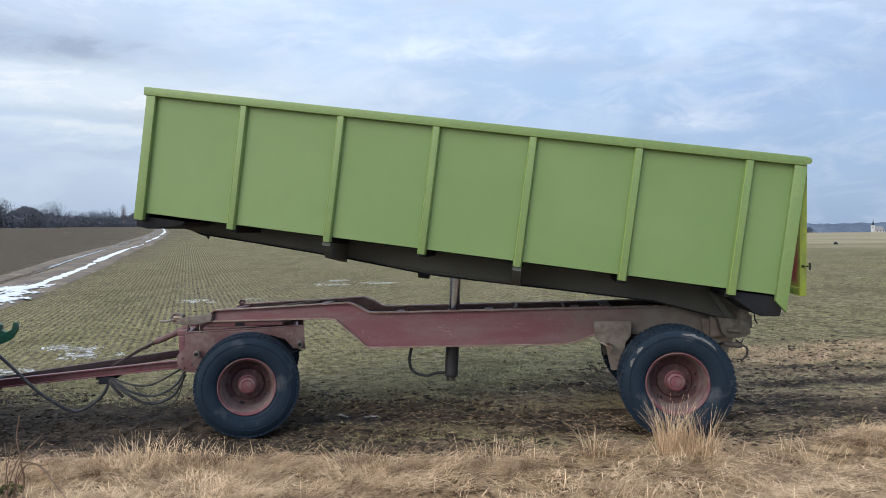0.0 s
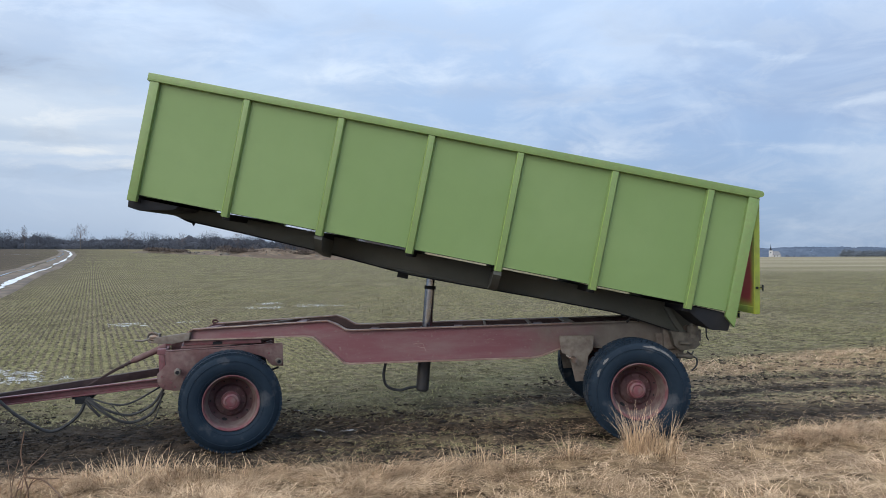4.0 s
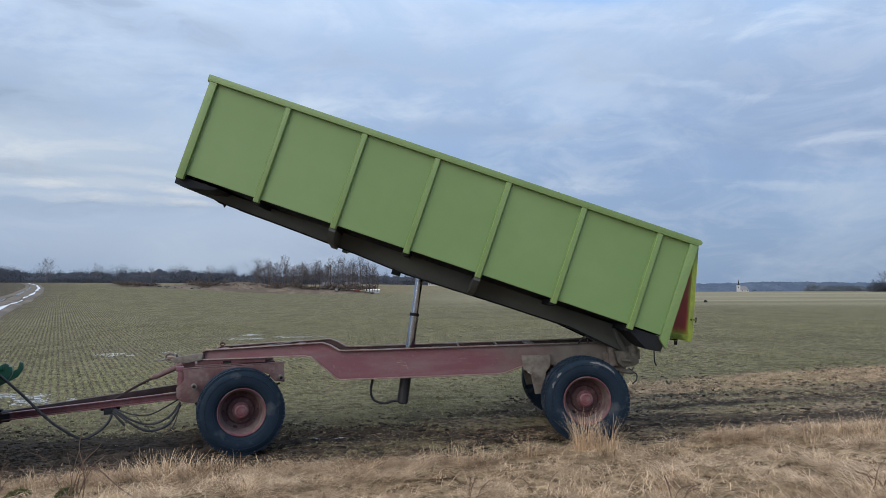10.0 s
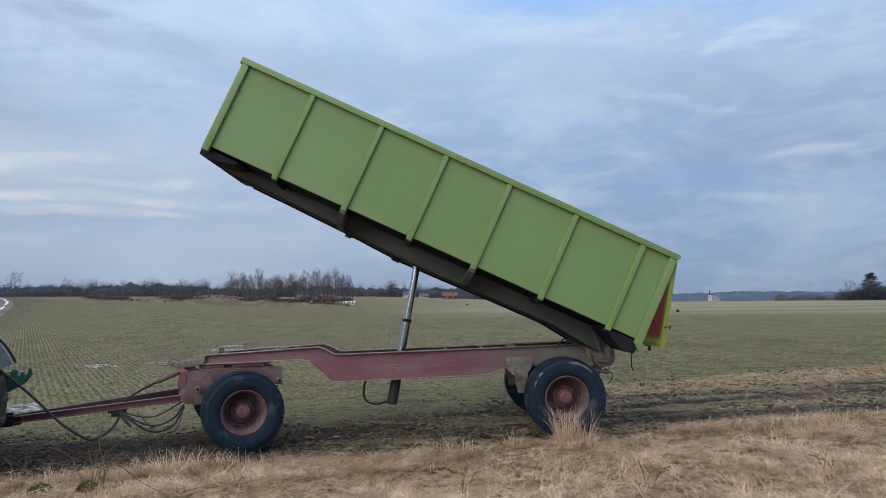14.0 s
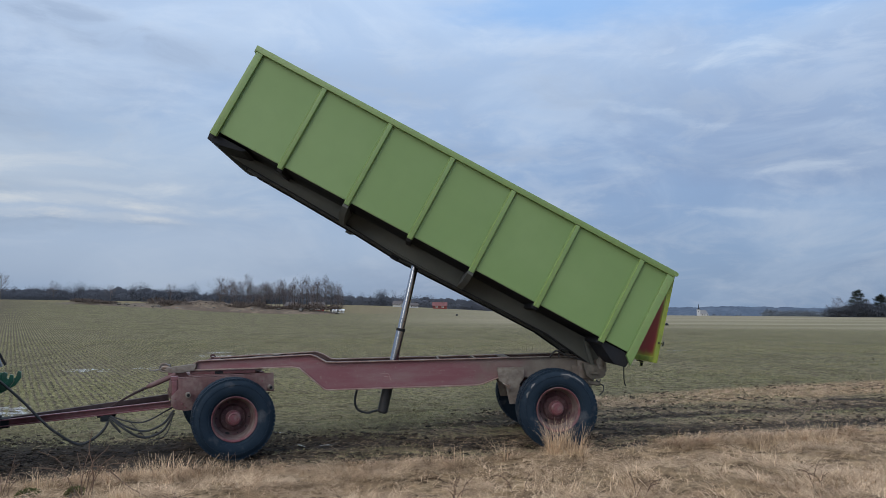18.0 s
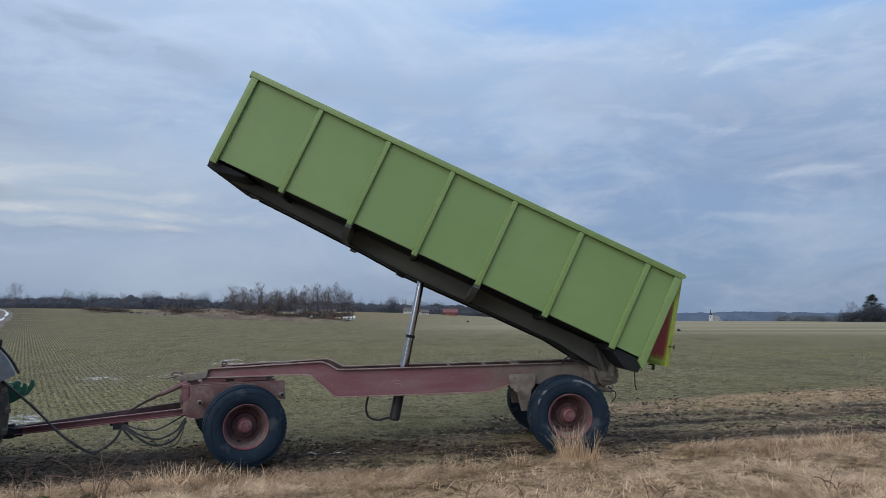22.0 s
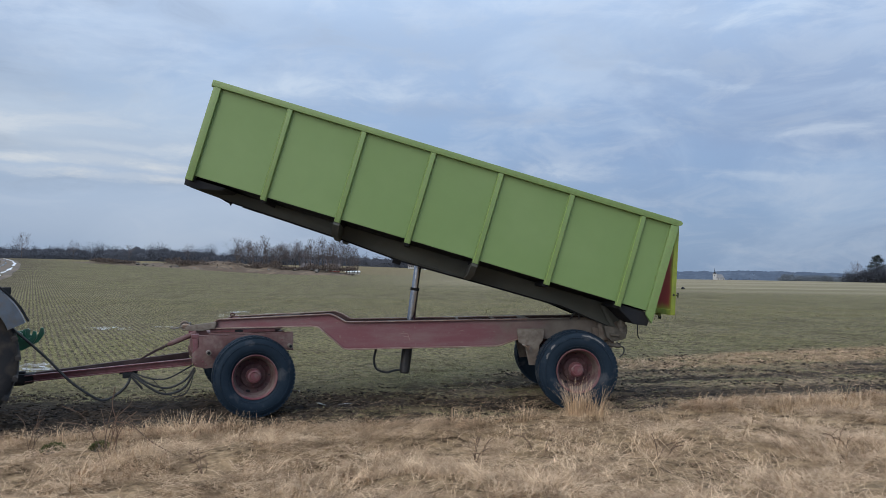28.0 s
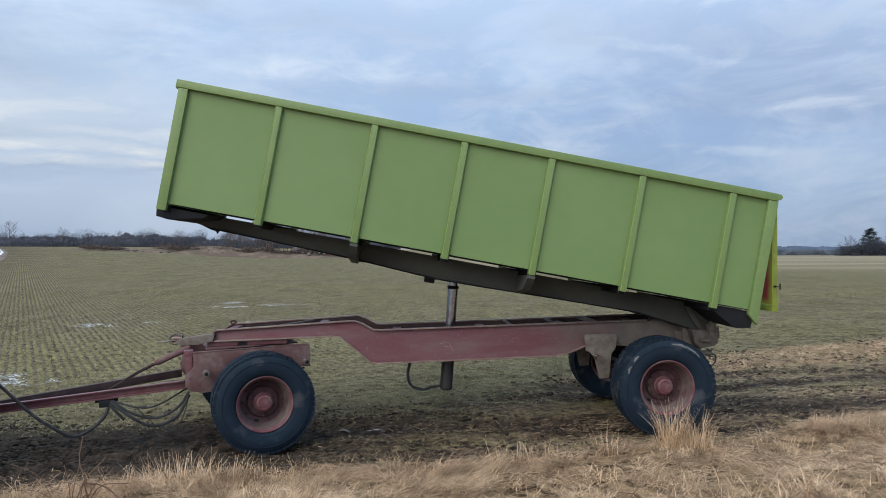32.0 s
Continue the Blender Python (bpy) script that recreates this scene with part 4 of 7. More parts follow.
def build_front_axle():
    """The steered fore-carriage: subframe, turntable ring, axle."""
    def fp(name, bm, mat, label=""):
        return part(name, bm, mat, trailer, label, front)
    for s in (-1, 1):
        y = s * 0.60
        pts = [(-0.65, 0.985), (0.585, 0.99), (0.585, 0.745), (0.46, 0.76), (0.38, 0.86), (0.22, 0.92), (-0.05, 0.92), (-0.22, 0.86), (-0.34, 0.66), (-0.42, 0.575), (-0.56, 0.565), (-0.69, 0.595), (-0.735, 0.65), (-0.74, 0.755), (-0.65, 0.845)]
        side = fp("side_plate", prism(bmesh.new(), pts, y - 0.012, y + 0.012, 0.004), DUST_RED, "dusty red steel side plate of the fore-carriage")
        bm = block(bmesh.new(), -0.645, 0.58, y - 0.011 if s < 0 else y - 0.05, y + 0.05 if s < 0 else y + 0.011, 0.991, 1.0, 0.002)
        fp("top_flange", bm, DUST_RED)
        for u, z in ((-0.53, 0.775), (0.53, 0.81)):
            bm = rod(bmesh.new(), (u, y, z), (u, y + s * 0.12, z), 0.033, seg=16)
            # black disc on the end: the shade of the bore as colour
            rod(bm, (u, y + s * 0.118, z), (u, y + s * 0.124, z), 0.020, seg=14, mi=1)
            part("pin", bm, (DUST, BLACK), side)
        for u, z in ((-0.69, 0.73), (-0.60, 0.66), (-0.47, 0.70), (-0.56, 0.61), (-0.68, 0.63), (0.43, 0.90)):
            part("bolt", rod(bmesh.new(), (u, y, z), (u, y + s * 0.022, z), 0.013, seg=6), RED, side)
    bm = bmesh.new()
    block(bm, -0.72, -0.655, -0.57, 0.57, 0.74, 0.955, 0.006)
    block(bm, -0.735, -0.64, -0.53, -0.40, 0.956, 1.012, 0.006)
    block(bm, -0.735, -0.64, 0.40, 0.53, 0.956, 1.012, 0.006)
    fp("front_beam", bm, RED)
    bm = block(bmesh.new(), 0.46, 0.52, -0.58, 0.58, 0.78, 0.93, 0.006)
    fp("rear_beam", bm, RED)
    bm = bmesh.new()
    lathe(bm, [(0.16, -0.03), (0.32, -0.03), (0.34, -0.015), (0.34, 0.015), (0.32, 0.03), (0.16, 0.03), (0.16, -0.03)], 48)
    for v in bm.verts:
        v.co = Vector((v.co.x, v.co.z, v.co.y + 1.02))
    fp("turntable_ring", bm, BLACK)
    bm = block(bmesh.new(), -0.5, 0.5, -0.36, 0.36, 0.985, 1.0, 0.004)
    fp("turntable_plate", bm, DUST_RED)
    bm = rod(bmesh.new(), (0, -0.92, 0.5), (0, 0.92, 0.5), 0.06, seg=14)
    fp("front_axle", bm, BLACK)
    for s in (-1, 1):
        bm = bmesh.new()
        for k in range(5):
            w = 0.54 - 0.09 * k
            hose(bm, [(q * w, s * 0.5, 0.72 - 0.012 * k - 0.09 * (1 - q * q)) for q in (-1, -0.6, -0.2, 0.2, 0.6, 1)], 0.012, seg=4, steps=2)
        fp("leaf_spring", bm, BLACK)
    # drawbar: two channels that meet at the towing eye
    for s in (-1, 1):
        bm = bmesh.new()
        a, b = Vector((-0.73, s * 0.42, 0.648)), Vector((-2.72, s * 0.08, 0.510))
        d = b - a
        q = d.to_track_quat("X", "Z").to_matrix().to_4x4()
        sub = bmesh.new()
        block(sub, 0, d.length, -0.012, 0.012, -0.038, 0.038, 0.003)
        block(sub, 0, d.length, -0.012 if s < 0 else -0.06, 0.06 if s < 0 else 0.012, 0.032, 0.044, 0.002)
        block(sub, 0, d.length, -0.012 if s < 0 else -0.06, 0.06 if s < 0 else 0.012, -0.044, -0.032, 0.002)
        bmesh.ops.transform(sub, matrix=Matrix.Translation(a) @ q, verts=sub.verts[:])
        # far channel: shade of its inner side is painted into the colour
        fp("drawbar_beam", sub, RED if s < 0 else SHADED_GRIME, "faded red drawbar channel with worn edges" if s < 0 else "grimy inner side of the drawbar channel, darkened for shade")
        bm.free()
    bm = bmesh.new()
    block(bm, -2.90, -2.64, -0.12, 0.12, 0.445, 0.565, 0.012)
    block(bm, -2.88, -2.74, -0.05, 0.05, 0.565, 0.595, 0.008)
    fp("drawbar_head", bm, BLACK)
    bm = bmesh.new()
    rod(bm, (-2.90, 0, 0.49), (-3.02, 0, 0.49), 0.035, 0.03)
    hose(bm, [(-3.09 + 0.07 * math.cos(k * 0.6), 0.07 * math.sin(k * 0.6), 0.49) for k in range(12)], 0.022)
    fp("towing_eye", bm, STEEL)
    bm = bmesh.new()
    block(bm, -1.62, -1.40, -0.30, 0.25, 0.515, 0.55, 0.006)
    block(bm, -1.58, -1.44, -0.36, -0.27, 0.47, 0.54, 0.008)
    fp("hose_bracket", bm, BLACK)
    # drawbar spring: sleeve, rod and cable up to the carriage
    bm = bmesh.new()
    rod(bm, (-0.66, -0.21, 1.012), (-0.99, -0.20, 0.878), 0.034, seg=16)
    rod(bm, (-0.99, -0.20, 0.878), (-1.03, -0.20, 0.862), 0.034, 0.018, seg=16)
    fp("spring_sleeve", bm, DUST_RED)
    bm = bmesh.new()
    rod(bm, (-1.02, -0.20, 0.866), (-1.46, -0.19, 0.64), 0.010, seg=8)
    hose(bm, [(-1.04, -0.20, 0.862), (-1.20, -0.20, 0.79), (-1.36, -0.195, 0.70), (-1.50, -0.19, 0.62)], 0.008)
    for k in range(3):
        rod(bm, (-1.035 - 0.035 * k, -0.20, 0.86 - 0.018 * k), (-1.055 - 0.035 * k, -0.20, 0.85 - 0.018 * k), 0.021, seg=10)
    fp("tension_rod", bm, SHADED_GRIME)
    # brake and oil hoses
    loops = (([(-1.47, -0.36, 0.52), (-1.32, -0.42, 0.392), (-1.155, -0.42, 0.272), (-1.01, -0.42, 0.238), (-0.82, -0.42, 0.314), (-0.69, -0.42, 0.53)], 0.016),
             ([(-1.46, -0.37, 0.53), (-1.253, -0.42, 0.386), (-1.036, -0.42, 0.318), (-0.82, -0.42, 0.40), (-0.69, -0.40, 0.56)], 0.014),
             ([(-1.45, -0.35, 0.53), (-1.22, -0.40, 0.447), (-1.022, -0.40, 0.444), (-0.70, -0.38, 0.60)], 0.010),
             ([(-1.48, -0.35, 0.50), (-1.42, -0.37, 0.42), (-1.38, -0.37, 0.37), (-1.34, -0.37, 0.32)], 0.016),
             ([(-1.22, -0.42, 0.45), (-1.15, -0.43, 0.36), (-1.07, -0.44, 0.28), (-1.05, -0.44, 0.24)], 0.005),
             ([(-1.02, -0.43, 0.235), (-0.93, -0.45, 0.20), (-0.80, -0.46, 0.25), (-0.73, -0.46, 0.40), (-0.70, -0.46, 0.56)], 0.006),
             ([(-1.48, -0.33, 0.54), (-1.517, -0.36, 0.40), (-1.644, -0.38, 0.275), (-1.832, -0.40, 0.219), (-2.079, -0.42, 0.388), (-2.232, -0.42, 0.537), (-2.415, -0.42, 0.754), (-2.583, -0.42, 0.935), (-2.72, -0.40, 1.07), (-2.86, -0.36, 1.20)], 0.017))
    for pts, r in loops:
        fp("hose", hose(bmesh.new(), pts, r), HOSE, "black rubber hose hanging in a loop")


def build_wheel():
    """Wheel centred on its own origin; its outer face looks to -y."""
    bm = bmesh.new()
    lathe(bm, [(0.262, -0.140), (0.268, -0.160), (0.278, -0.170), (0.286, -0.168), (0.289, -0.152), (0.280, -0.142), (0.262, -0.10), (0.25, 0.03)], 64)
    lathe(bm, [(0.262, 0.150), (0.293, 0.165), (0.278, 0.142), (0.25, 0.03)], 56)
    rim = part("wheel", bm, RIM, trailer, "faded red steel wheel with flaking paint", pose(0, 0, 0))
    bm = bmesh.new()
    lathe(bm, [(0.2615, -0.1395), (0.254, -0.128), (0.247, -0.06), (0.240, 0.0), (0.226, 0.034)], 64)
    part("wheel_dish", bm, DISH, rim, "dust-coated dish of the wheel")
    bm = bmesh.new()
    lathe(bm, [(0.2265, 0.034), (0.200, 0.046), (0.168, 0.042), (0.154, 0.014), (0.120, 0.006), (0.001, 0.006)], 56)
    part("wheel_disc", bm, RIM_DISC, rim)
    # the holes are solid plugs; their inner shade is put in as black
    for k in range(10):
        a = 2 * math.pi * (k + 0.3) / 10
        ca, sa = math.cos(a), math.sin(a)
        if k == 7:       # the slot of the valve
            bm = rod(bmesh.new(), (0.206 * ca, 0.06, 0.206 * sa), (0.206 * ca, 0.036, 0.206 * sa), 0.015, seg=18)
            for v in bm.verts:
                v.co += Vector((-sa, 0, ca)) * 0.9 * v.co.dot(Vector((-sa, 0, ca)))
        else:
            bm = rod(bmesh.new(), (0.204 * ca, 0.06, 0.204 * sa), (0.204 * ca, 0.040, 0.204 * sa), 0.0085, seg=12)
        part("vent_hole", bm, BLACK, rim)
        b = a + math.pi / 10
        bm = rod(bmesh.new(), (0.136 * math.cos(b), 0.01, 0.136 * math.sin(b)), (0.136 * math.cos(b), -0.016, 0.136 * math.sin(b)), 0.015, seg=6)
        rod(bm, (0.136 * math.cos(b), -0.014, 0.136 * math.sin(b)), (0.136 * math.cos(b), -0.030, 0.136 * math.sin(b)), 0.008, seg=8)
        part("wheel_nut", bm, RIM_DISC, rim)
    bm = bmesh.new()
    lathe(bm, [(0.098, 0.006), (0.096, -0.028), (0.086, -0.034), (0.084, -0.082), (0.078, -0.092), (0.058, -0.099), (0.052, -0.093), (0.048, -0.099), (0.02, -0.103), (0.001, -0.104)], 40)
    part("hub", bm, RIM, rim, "rusty red hub cap")
    bm = bmesh.new()
    half = [(0.275, 0.146), (0.290, 0.156), (0.312, 0.182), (0.350, 0.198), (0.40, 0.202), (0.452, 0.193), (0.482, 0.176), (0.498, 0.157), (0.508, 0.10), (0.510, 0.0)]
    lathe(bm, [(r, -y) for r, y in half] + [(r, y) for r, y in half[-2::-1]], 72)
    tyre = part("tyre", bm, RUBBER, rim, "worn blue-black tyre with muddy tread", smooth=50)
    # ribs of tread and shoulder blocks
    bm = bmesh.new()
    for k in range(56):
        a = 2 * math.pi * k / 56
        ca, sa = math.cos(a), math.sin(a)
        for y0, y1, da in ((-0.172, -0.085, 0.0), (-0.06, -0.01, 0.05), (0.01, 0.06, 0.09), (0.085, 0.172, 0.03)):
            r0, r1 = (0.478, 0.511) if abs(y0) > 0.1 or abs(y1) > 0.1 else (0.503, 0.517)
            vs = []
            for r, w in ((r0, 0.025), (r1, 0.022)):
                for yy in (y0, y1):
                    for t in (-1, 1):
                        b = a + da + t * w / r
                        vs.append(bm.verts.new((r * math.cos(b), yy, r * math.sin(b))))
            for q in ((0, 1, 3, 2), (4, 6, 7, 5), (0, 4, 5, 1), (2, 3, 7, 6), (0, 2, 6, 4), (1, 5, 7, 3)):
                bm.faces.new([vs[i] for i in q])
    part("tread", bm, RUBBER, rim, smooth=0)
    # raised rings and bead of the sidewall
    bm = bmesh.new()
    for r, y in ((0.322, -0.186), (0.43, -0.198)):
        lathe(bm, [(r - 0.006, y + 0.012), (r - 0.003, y - 0.004), (r + 0.003, y - 0.005), (r + 0.007, y + 0.012)], 72)
    part("sidewall_ring", bm, RUBBER, rim)
    return rim


def place_wheels():
    w = build_wheel()
    spots = [pose(4.15, -1.02, 0.488, 0, 33, 0), pose(4.15, 1.02, 0.488, 0, 0, 180),
             front @ pose(0, -1.02, 0.486, 0, 12, 0), front @ pose(0, 1.02, 0.486, 0, 50, 180)]
    w.matrix_basis = spots[0]
    for m in spots[1:]:
        c = copy_thing(w, m)
        c.parent = trailer
        c.matrix_basis = m
    return w


def build_scuffs():
    """Pale scuffed patches on the shoulder of the near rear tyre."""
    for k, (a0, a1, r0, r1) in enumerate(((42, 84, 0.452, 0.482), (131, 141, 0.450, 0.478), (147, 158, 0.444, 0.474))):
        bm = bmesh.new()
        n = 26
        rows = []
        for i in range(n):
            a = radians(a0 + (a1 - a0) * i / (n - 1))
            w = (r1 - r0) * math.sin(math.pi * (i + 0.6) / (n + 0.2)) ** 0.4
            lo = r0 + 0.010 * noise.noise(Vector((9 * a, k, 0)))
            hi = lo + w * (0.75 + 0.5 * noise.noise(Vector((23 * a, k, 5))))
            rows.append([bm.verts.new((r * math.cos(a), y, r * math.sin(a))) for r in (lo, (lo + hi) / 2, hi)
                         for y in (-(0.194 if r < 0.452 else 0.193 - 0.57 * (r - 0.452)) - 0.003,)])
        for A, B in zip(rows, rows[1:]):
            for j in range(2):
                bm.faces.new((A[j], A[j + 1], B[j + 1], B[j]))
        part("scuff", bm, SCUFF, near_rear, m=pose(0, 0, 0, 0, -33, 0))


SCUFF = shader("scuffed_rubber", (0.115, 0.115, 0.115), 0.8, second=(0.05, 0.055, 0.06), scale=22, amount=0.9, third=(0.17, 0.165, 0.16), scale3=40, amount3=0.6)
build_chassis()
build_front_axle()
near_rear = place_wheels()
build_scuffs()

# ---- the tipping body, in the space of its hinge ----
RIBS = (-4.99, -4.01, -3.08, -2.17, -1.21, -0.245)
FRONT_X, REAR_X = -6.0, 0.235


def build_body():
    # the floor sheet is black, the sills below it dark grey-green
    body = part("tipper_body", block(bmesh.new(), FRONT_X + 0.04, REAR_X - 0.04, -1.115, 1.115, 0.268, 0.296, 0.004), BLACK, trailer,
                "yellow-green steel tipper body with dark underside, tipped up at the front", pose(*HINGE, 0, TILT[0][1]))
    edges = [FRONT_X + 0.1] + [r for x in RIBS for r in (x - 0.05, x + 0.05)] + [REAR_X - 0.1]
    for s in (-1, 1):
        for a, b in zip(edges[::2], edges[1::2]):
            bm = block(bmesh.new(), a - 0.02, b + 0.02, s * 1.185, s * 1.175, 0.283, 1.45)
            # the sheet's lower lip, folded inwards
            block(bm, a - 0.02, b + 0.02, s * 1.185, s * 1.12, 0.274, 0.2825)
            part("side_panel", bm, GREEN, body)
        for x in RIBS:
            bm = bmesh.new()
            o, i = s * 1.232, s * 1.186
            ring = [(x - 0.046, i), (x - 0.032, o), (x + 0.031, o), (x + 0.045, i)]
            lo = [bm.verts.new((px, py, 0.222)) for px, py in ring]
            hi = [bm.verts.new((px, py, 1.432)) for px, py in ring]
            bm.faces.new(lo), bm.faces.new(hi[::-1])
            for k in range(4):
                bm.faces.new((lo[k], lo[(k + 1) % 4], hi[(k + 1) % 4], hi[k]))
            bmesh.ops.bevel(bm, geom=bm.edges[:], offset=0.006, segments=2, profile=0.6, affect="EDGES")
            rib = part("rib", bm, GREEN_EDGE, body)
            # bead on the left edge, its colour brightened for the edge highlight
            wob = [(x - 0.030 + 0.003 * noise.noise(Vector((x, 3.0 * k, s))), s * 1.2315, 0.235 + 1.185 * k / 9) for k in range(10)]
            part("weld_bead", hose(bmesh.new(), wob, 0.0045, seg=5, steps=3), BEAD_GLINT, rib, "bright weld bead along the rib edge, highlight put into its colour")
        for x0, x1 in ((FRONT_X, FRONT_X + 0.095), (REAR_X - 0.105, REAR_X)):
            bm = bmesh.new()
            lowz = 0.20 if x0 < -1 else 0.13
            prism(bm, [(x0, 1.432), (x1, 1.432), (x1, lowz), (x0 + (0.0 if x0 < -1 else 0.0), lowz + (0.0 if x0 < -1 else 0.09))], s * 1.170, s * 1.232, 0.006)
            part("corner_post", bm, GREEN_EDGE, body)
        bm = block(bmesh.new(), FRONT_X - 0.03, REAR_X - 0.005, s * 1.145, s * 1.238, 1.433, 1.512, 0.008)
        part("top_rail", bm, GREEN_EDGE, body)
        # weld bead along the rail
        bm = block(bmesh.new(), FRONT_X - 0.03, REAR_X - 0.01, s * 1.16, s * 1.20, 1.5125, 1.518, 0.002)
        part("rail_cap", bm, GREEN_EDGE, body)
        # longitudinal sill
        lo = [(-6.05, 0.15), (-5.60, 0.10), (-5.0, 0.085), (-4.0, 0.05), (-3.1, -0.005), (-2.6, 0.0), (-1.7, 0.02), (-0.8, 0.03), (-0.12, -0.05), (0.06, -0.06), (0.10, 0.1)]
        y = s * 0.46
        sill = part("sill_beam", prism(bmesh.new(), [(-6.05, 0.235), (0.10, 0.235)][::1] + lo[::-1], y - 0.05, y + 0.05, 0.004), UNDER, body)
        bm = bmesh.new()
        hose(bm, [(-3.35, y + s * 0.052, 0.02), (-2.95, y + s * 0.056, 0.015), (-2.25, y + s * 0.056, 0.005)], 0.012)
        part("pipe", bm, UNDER, sill)
        low = lo[1:9]
        bm = prism(bmesh.new(), low + offset_line(low, -0.014)[::-1], y - 0.075, y + 0.075, 0.003)
        part("sill_flange", bm, BLACK, sill)
    for i, x in enumerate((-5.93,) + RIBS + (0.06,)):
        bm = block(bmesh.new(), x - 0.035, x + 0.035, -1.14, 1.14, 0.192, 0.26, 0.004)
        part("cross_member", bm, BLACK, body)
    for x in (RIBS[1], RIBS[3]):
        for s in (-1, 1):
            bm = bmesh.new()
            vs = [(s * 1.215, 0.218), (s * 1.215, 0.185), (s * 1.06, 0.06), (s * 0.52, 0.0), (s * 0.52, 0.19)]
            a = [bm.verts.new((x - 0.04, y, z)) for y, z in vs]
            b = [bm.verts.new((x + 0.04, y, z)) for y, z in vs]
            bm.faces.new(a), bm.faces.new(b[::-1])
            for k in range(5):
                bm.faces.new((a[k], a[(k + 1) % 5], b[(k + 1) % 5], b[k]))
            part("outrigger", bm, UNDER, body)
    # front nose plate and rear tail beam
    bm = prism(bmesh.new(), [(-6.03, 0.235), (-6.02, 0.13), (-5.9, 0.115), (-5.55, 0.19), (-5.5, 0.235)], -1.13, 1.13, 0.005)
    part("nose_plate", bm, BLACK, body)
    bm = prism(bmesh.new(), [(-0.32, 0.255), (0.225, 0.255), (0.21, 0.085), (0.05, 0.06), (-0.02, 0.09)], -1.15, 1.15, 0.008)
    part("tail_beam", bm, BLACK, body)
    for s in (-1, 1):
        bm = prism(bmesh.new(), [(-0.55, 0.19), (0.10, 0.19), (0.06, -0.07), (-0.06, -0.08), (-0.16, -0.02)], s * 0.37 - 0.015, s * 0.37 + 0.015, 0.004)
        part("hinge_lug", bm, BLACK, body)
        bm = prism(bmesh.new(), [(-0.30, 0.19), (-0.24, 0.19), (-0.07, 0.02), (0.02, -0.07), (-0.05, -0.075), (-0.16, 0.02)], s * 0.55 - 0.02, s * 0.55 + 0.02, 0.004)
        part("hinge_strap", bm, UNDER, body)
    bm = block(bmesh.new(), FRONT_X, FRONT_X + 0.02, -1.14, 1.14, 0.24, 1.45)
    part("front_wall", bm, GREEN, body)
    for y in (-0.7, -0.23, 0.23, 0.7):
        bm = block(bmesh.new(), FRONT_X - 0.055, FRONT_X - 0.001, y - 0.04, y + 0.04, 0.24, 1.432, 0.006)
        part("front_rib", bm, GREEN_EDGE, body)
    bm = block(bmesh.new(), FRONT_X - 0.06, FRONT_X + 0.03, -1.142, 1.142, 1.436, 1.508, 0.008)
    part("front_rail", bm, GREEN_EDGE, body)
    bm = prism(bmesh.new(), [(-5.78, 0.125), (-5.52, 0.10), (-5.545, 0.045), (-5.57, 0.075), (-5.62, 0.08)], -0.50, -0.485, 0.002)
    part("torn_strip", bm, BLACK, body)
    # small stop on the sill
    bm = block(bmesh.new(), -3.22, -3.10, -0.40, -0.33, -0.07, 0.01, 0.006)
    part("stop_block", bm, BLACK, body)
    bm = rod(bmesh.new(), (REAR_X + 0.0, -1.225, 1.478), (REAR_X + 0.0, 1.225, 1.478), 0.02, seg=14)
    for y in (-1.232, 1.232):
        rod(bm, (REAR_X, y - 0.008, 1.478), (REAR_X, y + 0.008, 1.478), 0.03, seg=16)
    part("gate_hinge", bm, GREEN_EDGE, body)
    return body


def build_gate(body):
    """Tailgate hung from its top edge; its own space has z up along the closed gate."""
    bm = bmesh.new()
    block(bm, -0.035, -0.02, -1.13, 1.13, -1.18, -0.02, 0, 0)                    # skin, red on the inside
    block(bm, -0.019, -0.012, -1.13, 1.13, -1.18, -0.02, 0, 1)
    for s in (-1, 1):
        block(bm, -0.045, 0.012, s * 1.131, s * 1.15, -1.20, -0.03, 0.004, 1)    # side frame
        block(bm, 0.0, 0.032, s * 1.151, s * 1.165, -0.945, -0.925, 0.003, 2)      # latch ear
        rod(bm, (0.036, s * 1.158, -0.965), (0.036, s * 1.158, -0.905), 0.009, seg=10, mi=2)
        rod(bm, (-0.02, s * 1.15, -0.935), (-0.02, s * 1.165, -0.935), 0.012, seg=10, mi=2)
    block(bm, -0.045, 0.012, -1.13, 1.13, -1.20, -1.13, 0.004, 1)
    block(bm, -0.06, 0.02, -0.61, -0.53, -1.225, -1.202, 0.004, 2)               # catch under the lower edge
    block(bm, -0.01, 0.022, -0.595, -0.555, -1.285, -1.226, 0.004, 2)
    block(bm, -0.01, 0.012, -1.13, 1.13, -0.10, -0.03, 0.004, 1)
    for y in (-0.55, 0.0, 0.55):
        block(bm, -0.011, 0.02, y - 0.04, y + 0.04, -1.128, -0.102, 0.004, 1)
    gate = part("tailgate", bm, (GATE_RED, YELLOW, BLACK), body, "yellow-green tailgate with red inner face, hanging open", pose(REAR_X + 0.005, 0, 1.485))
    return gate


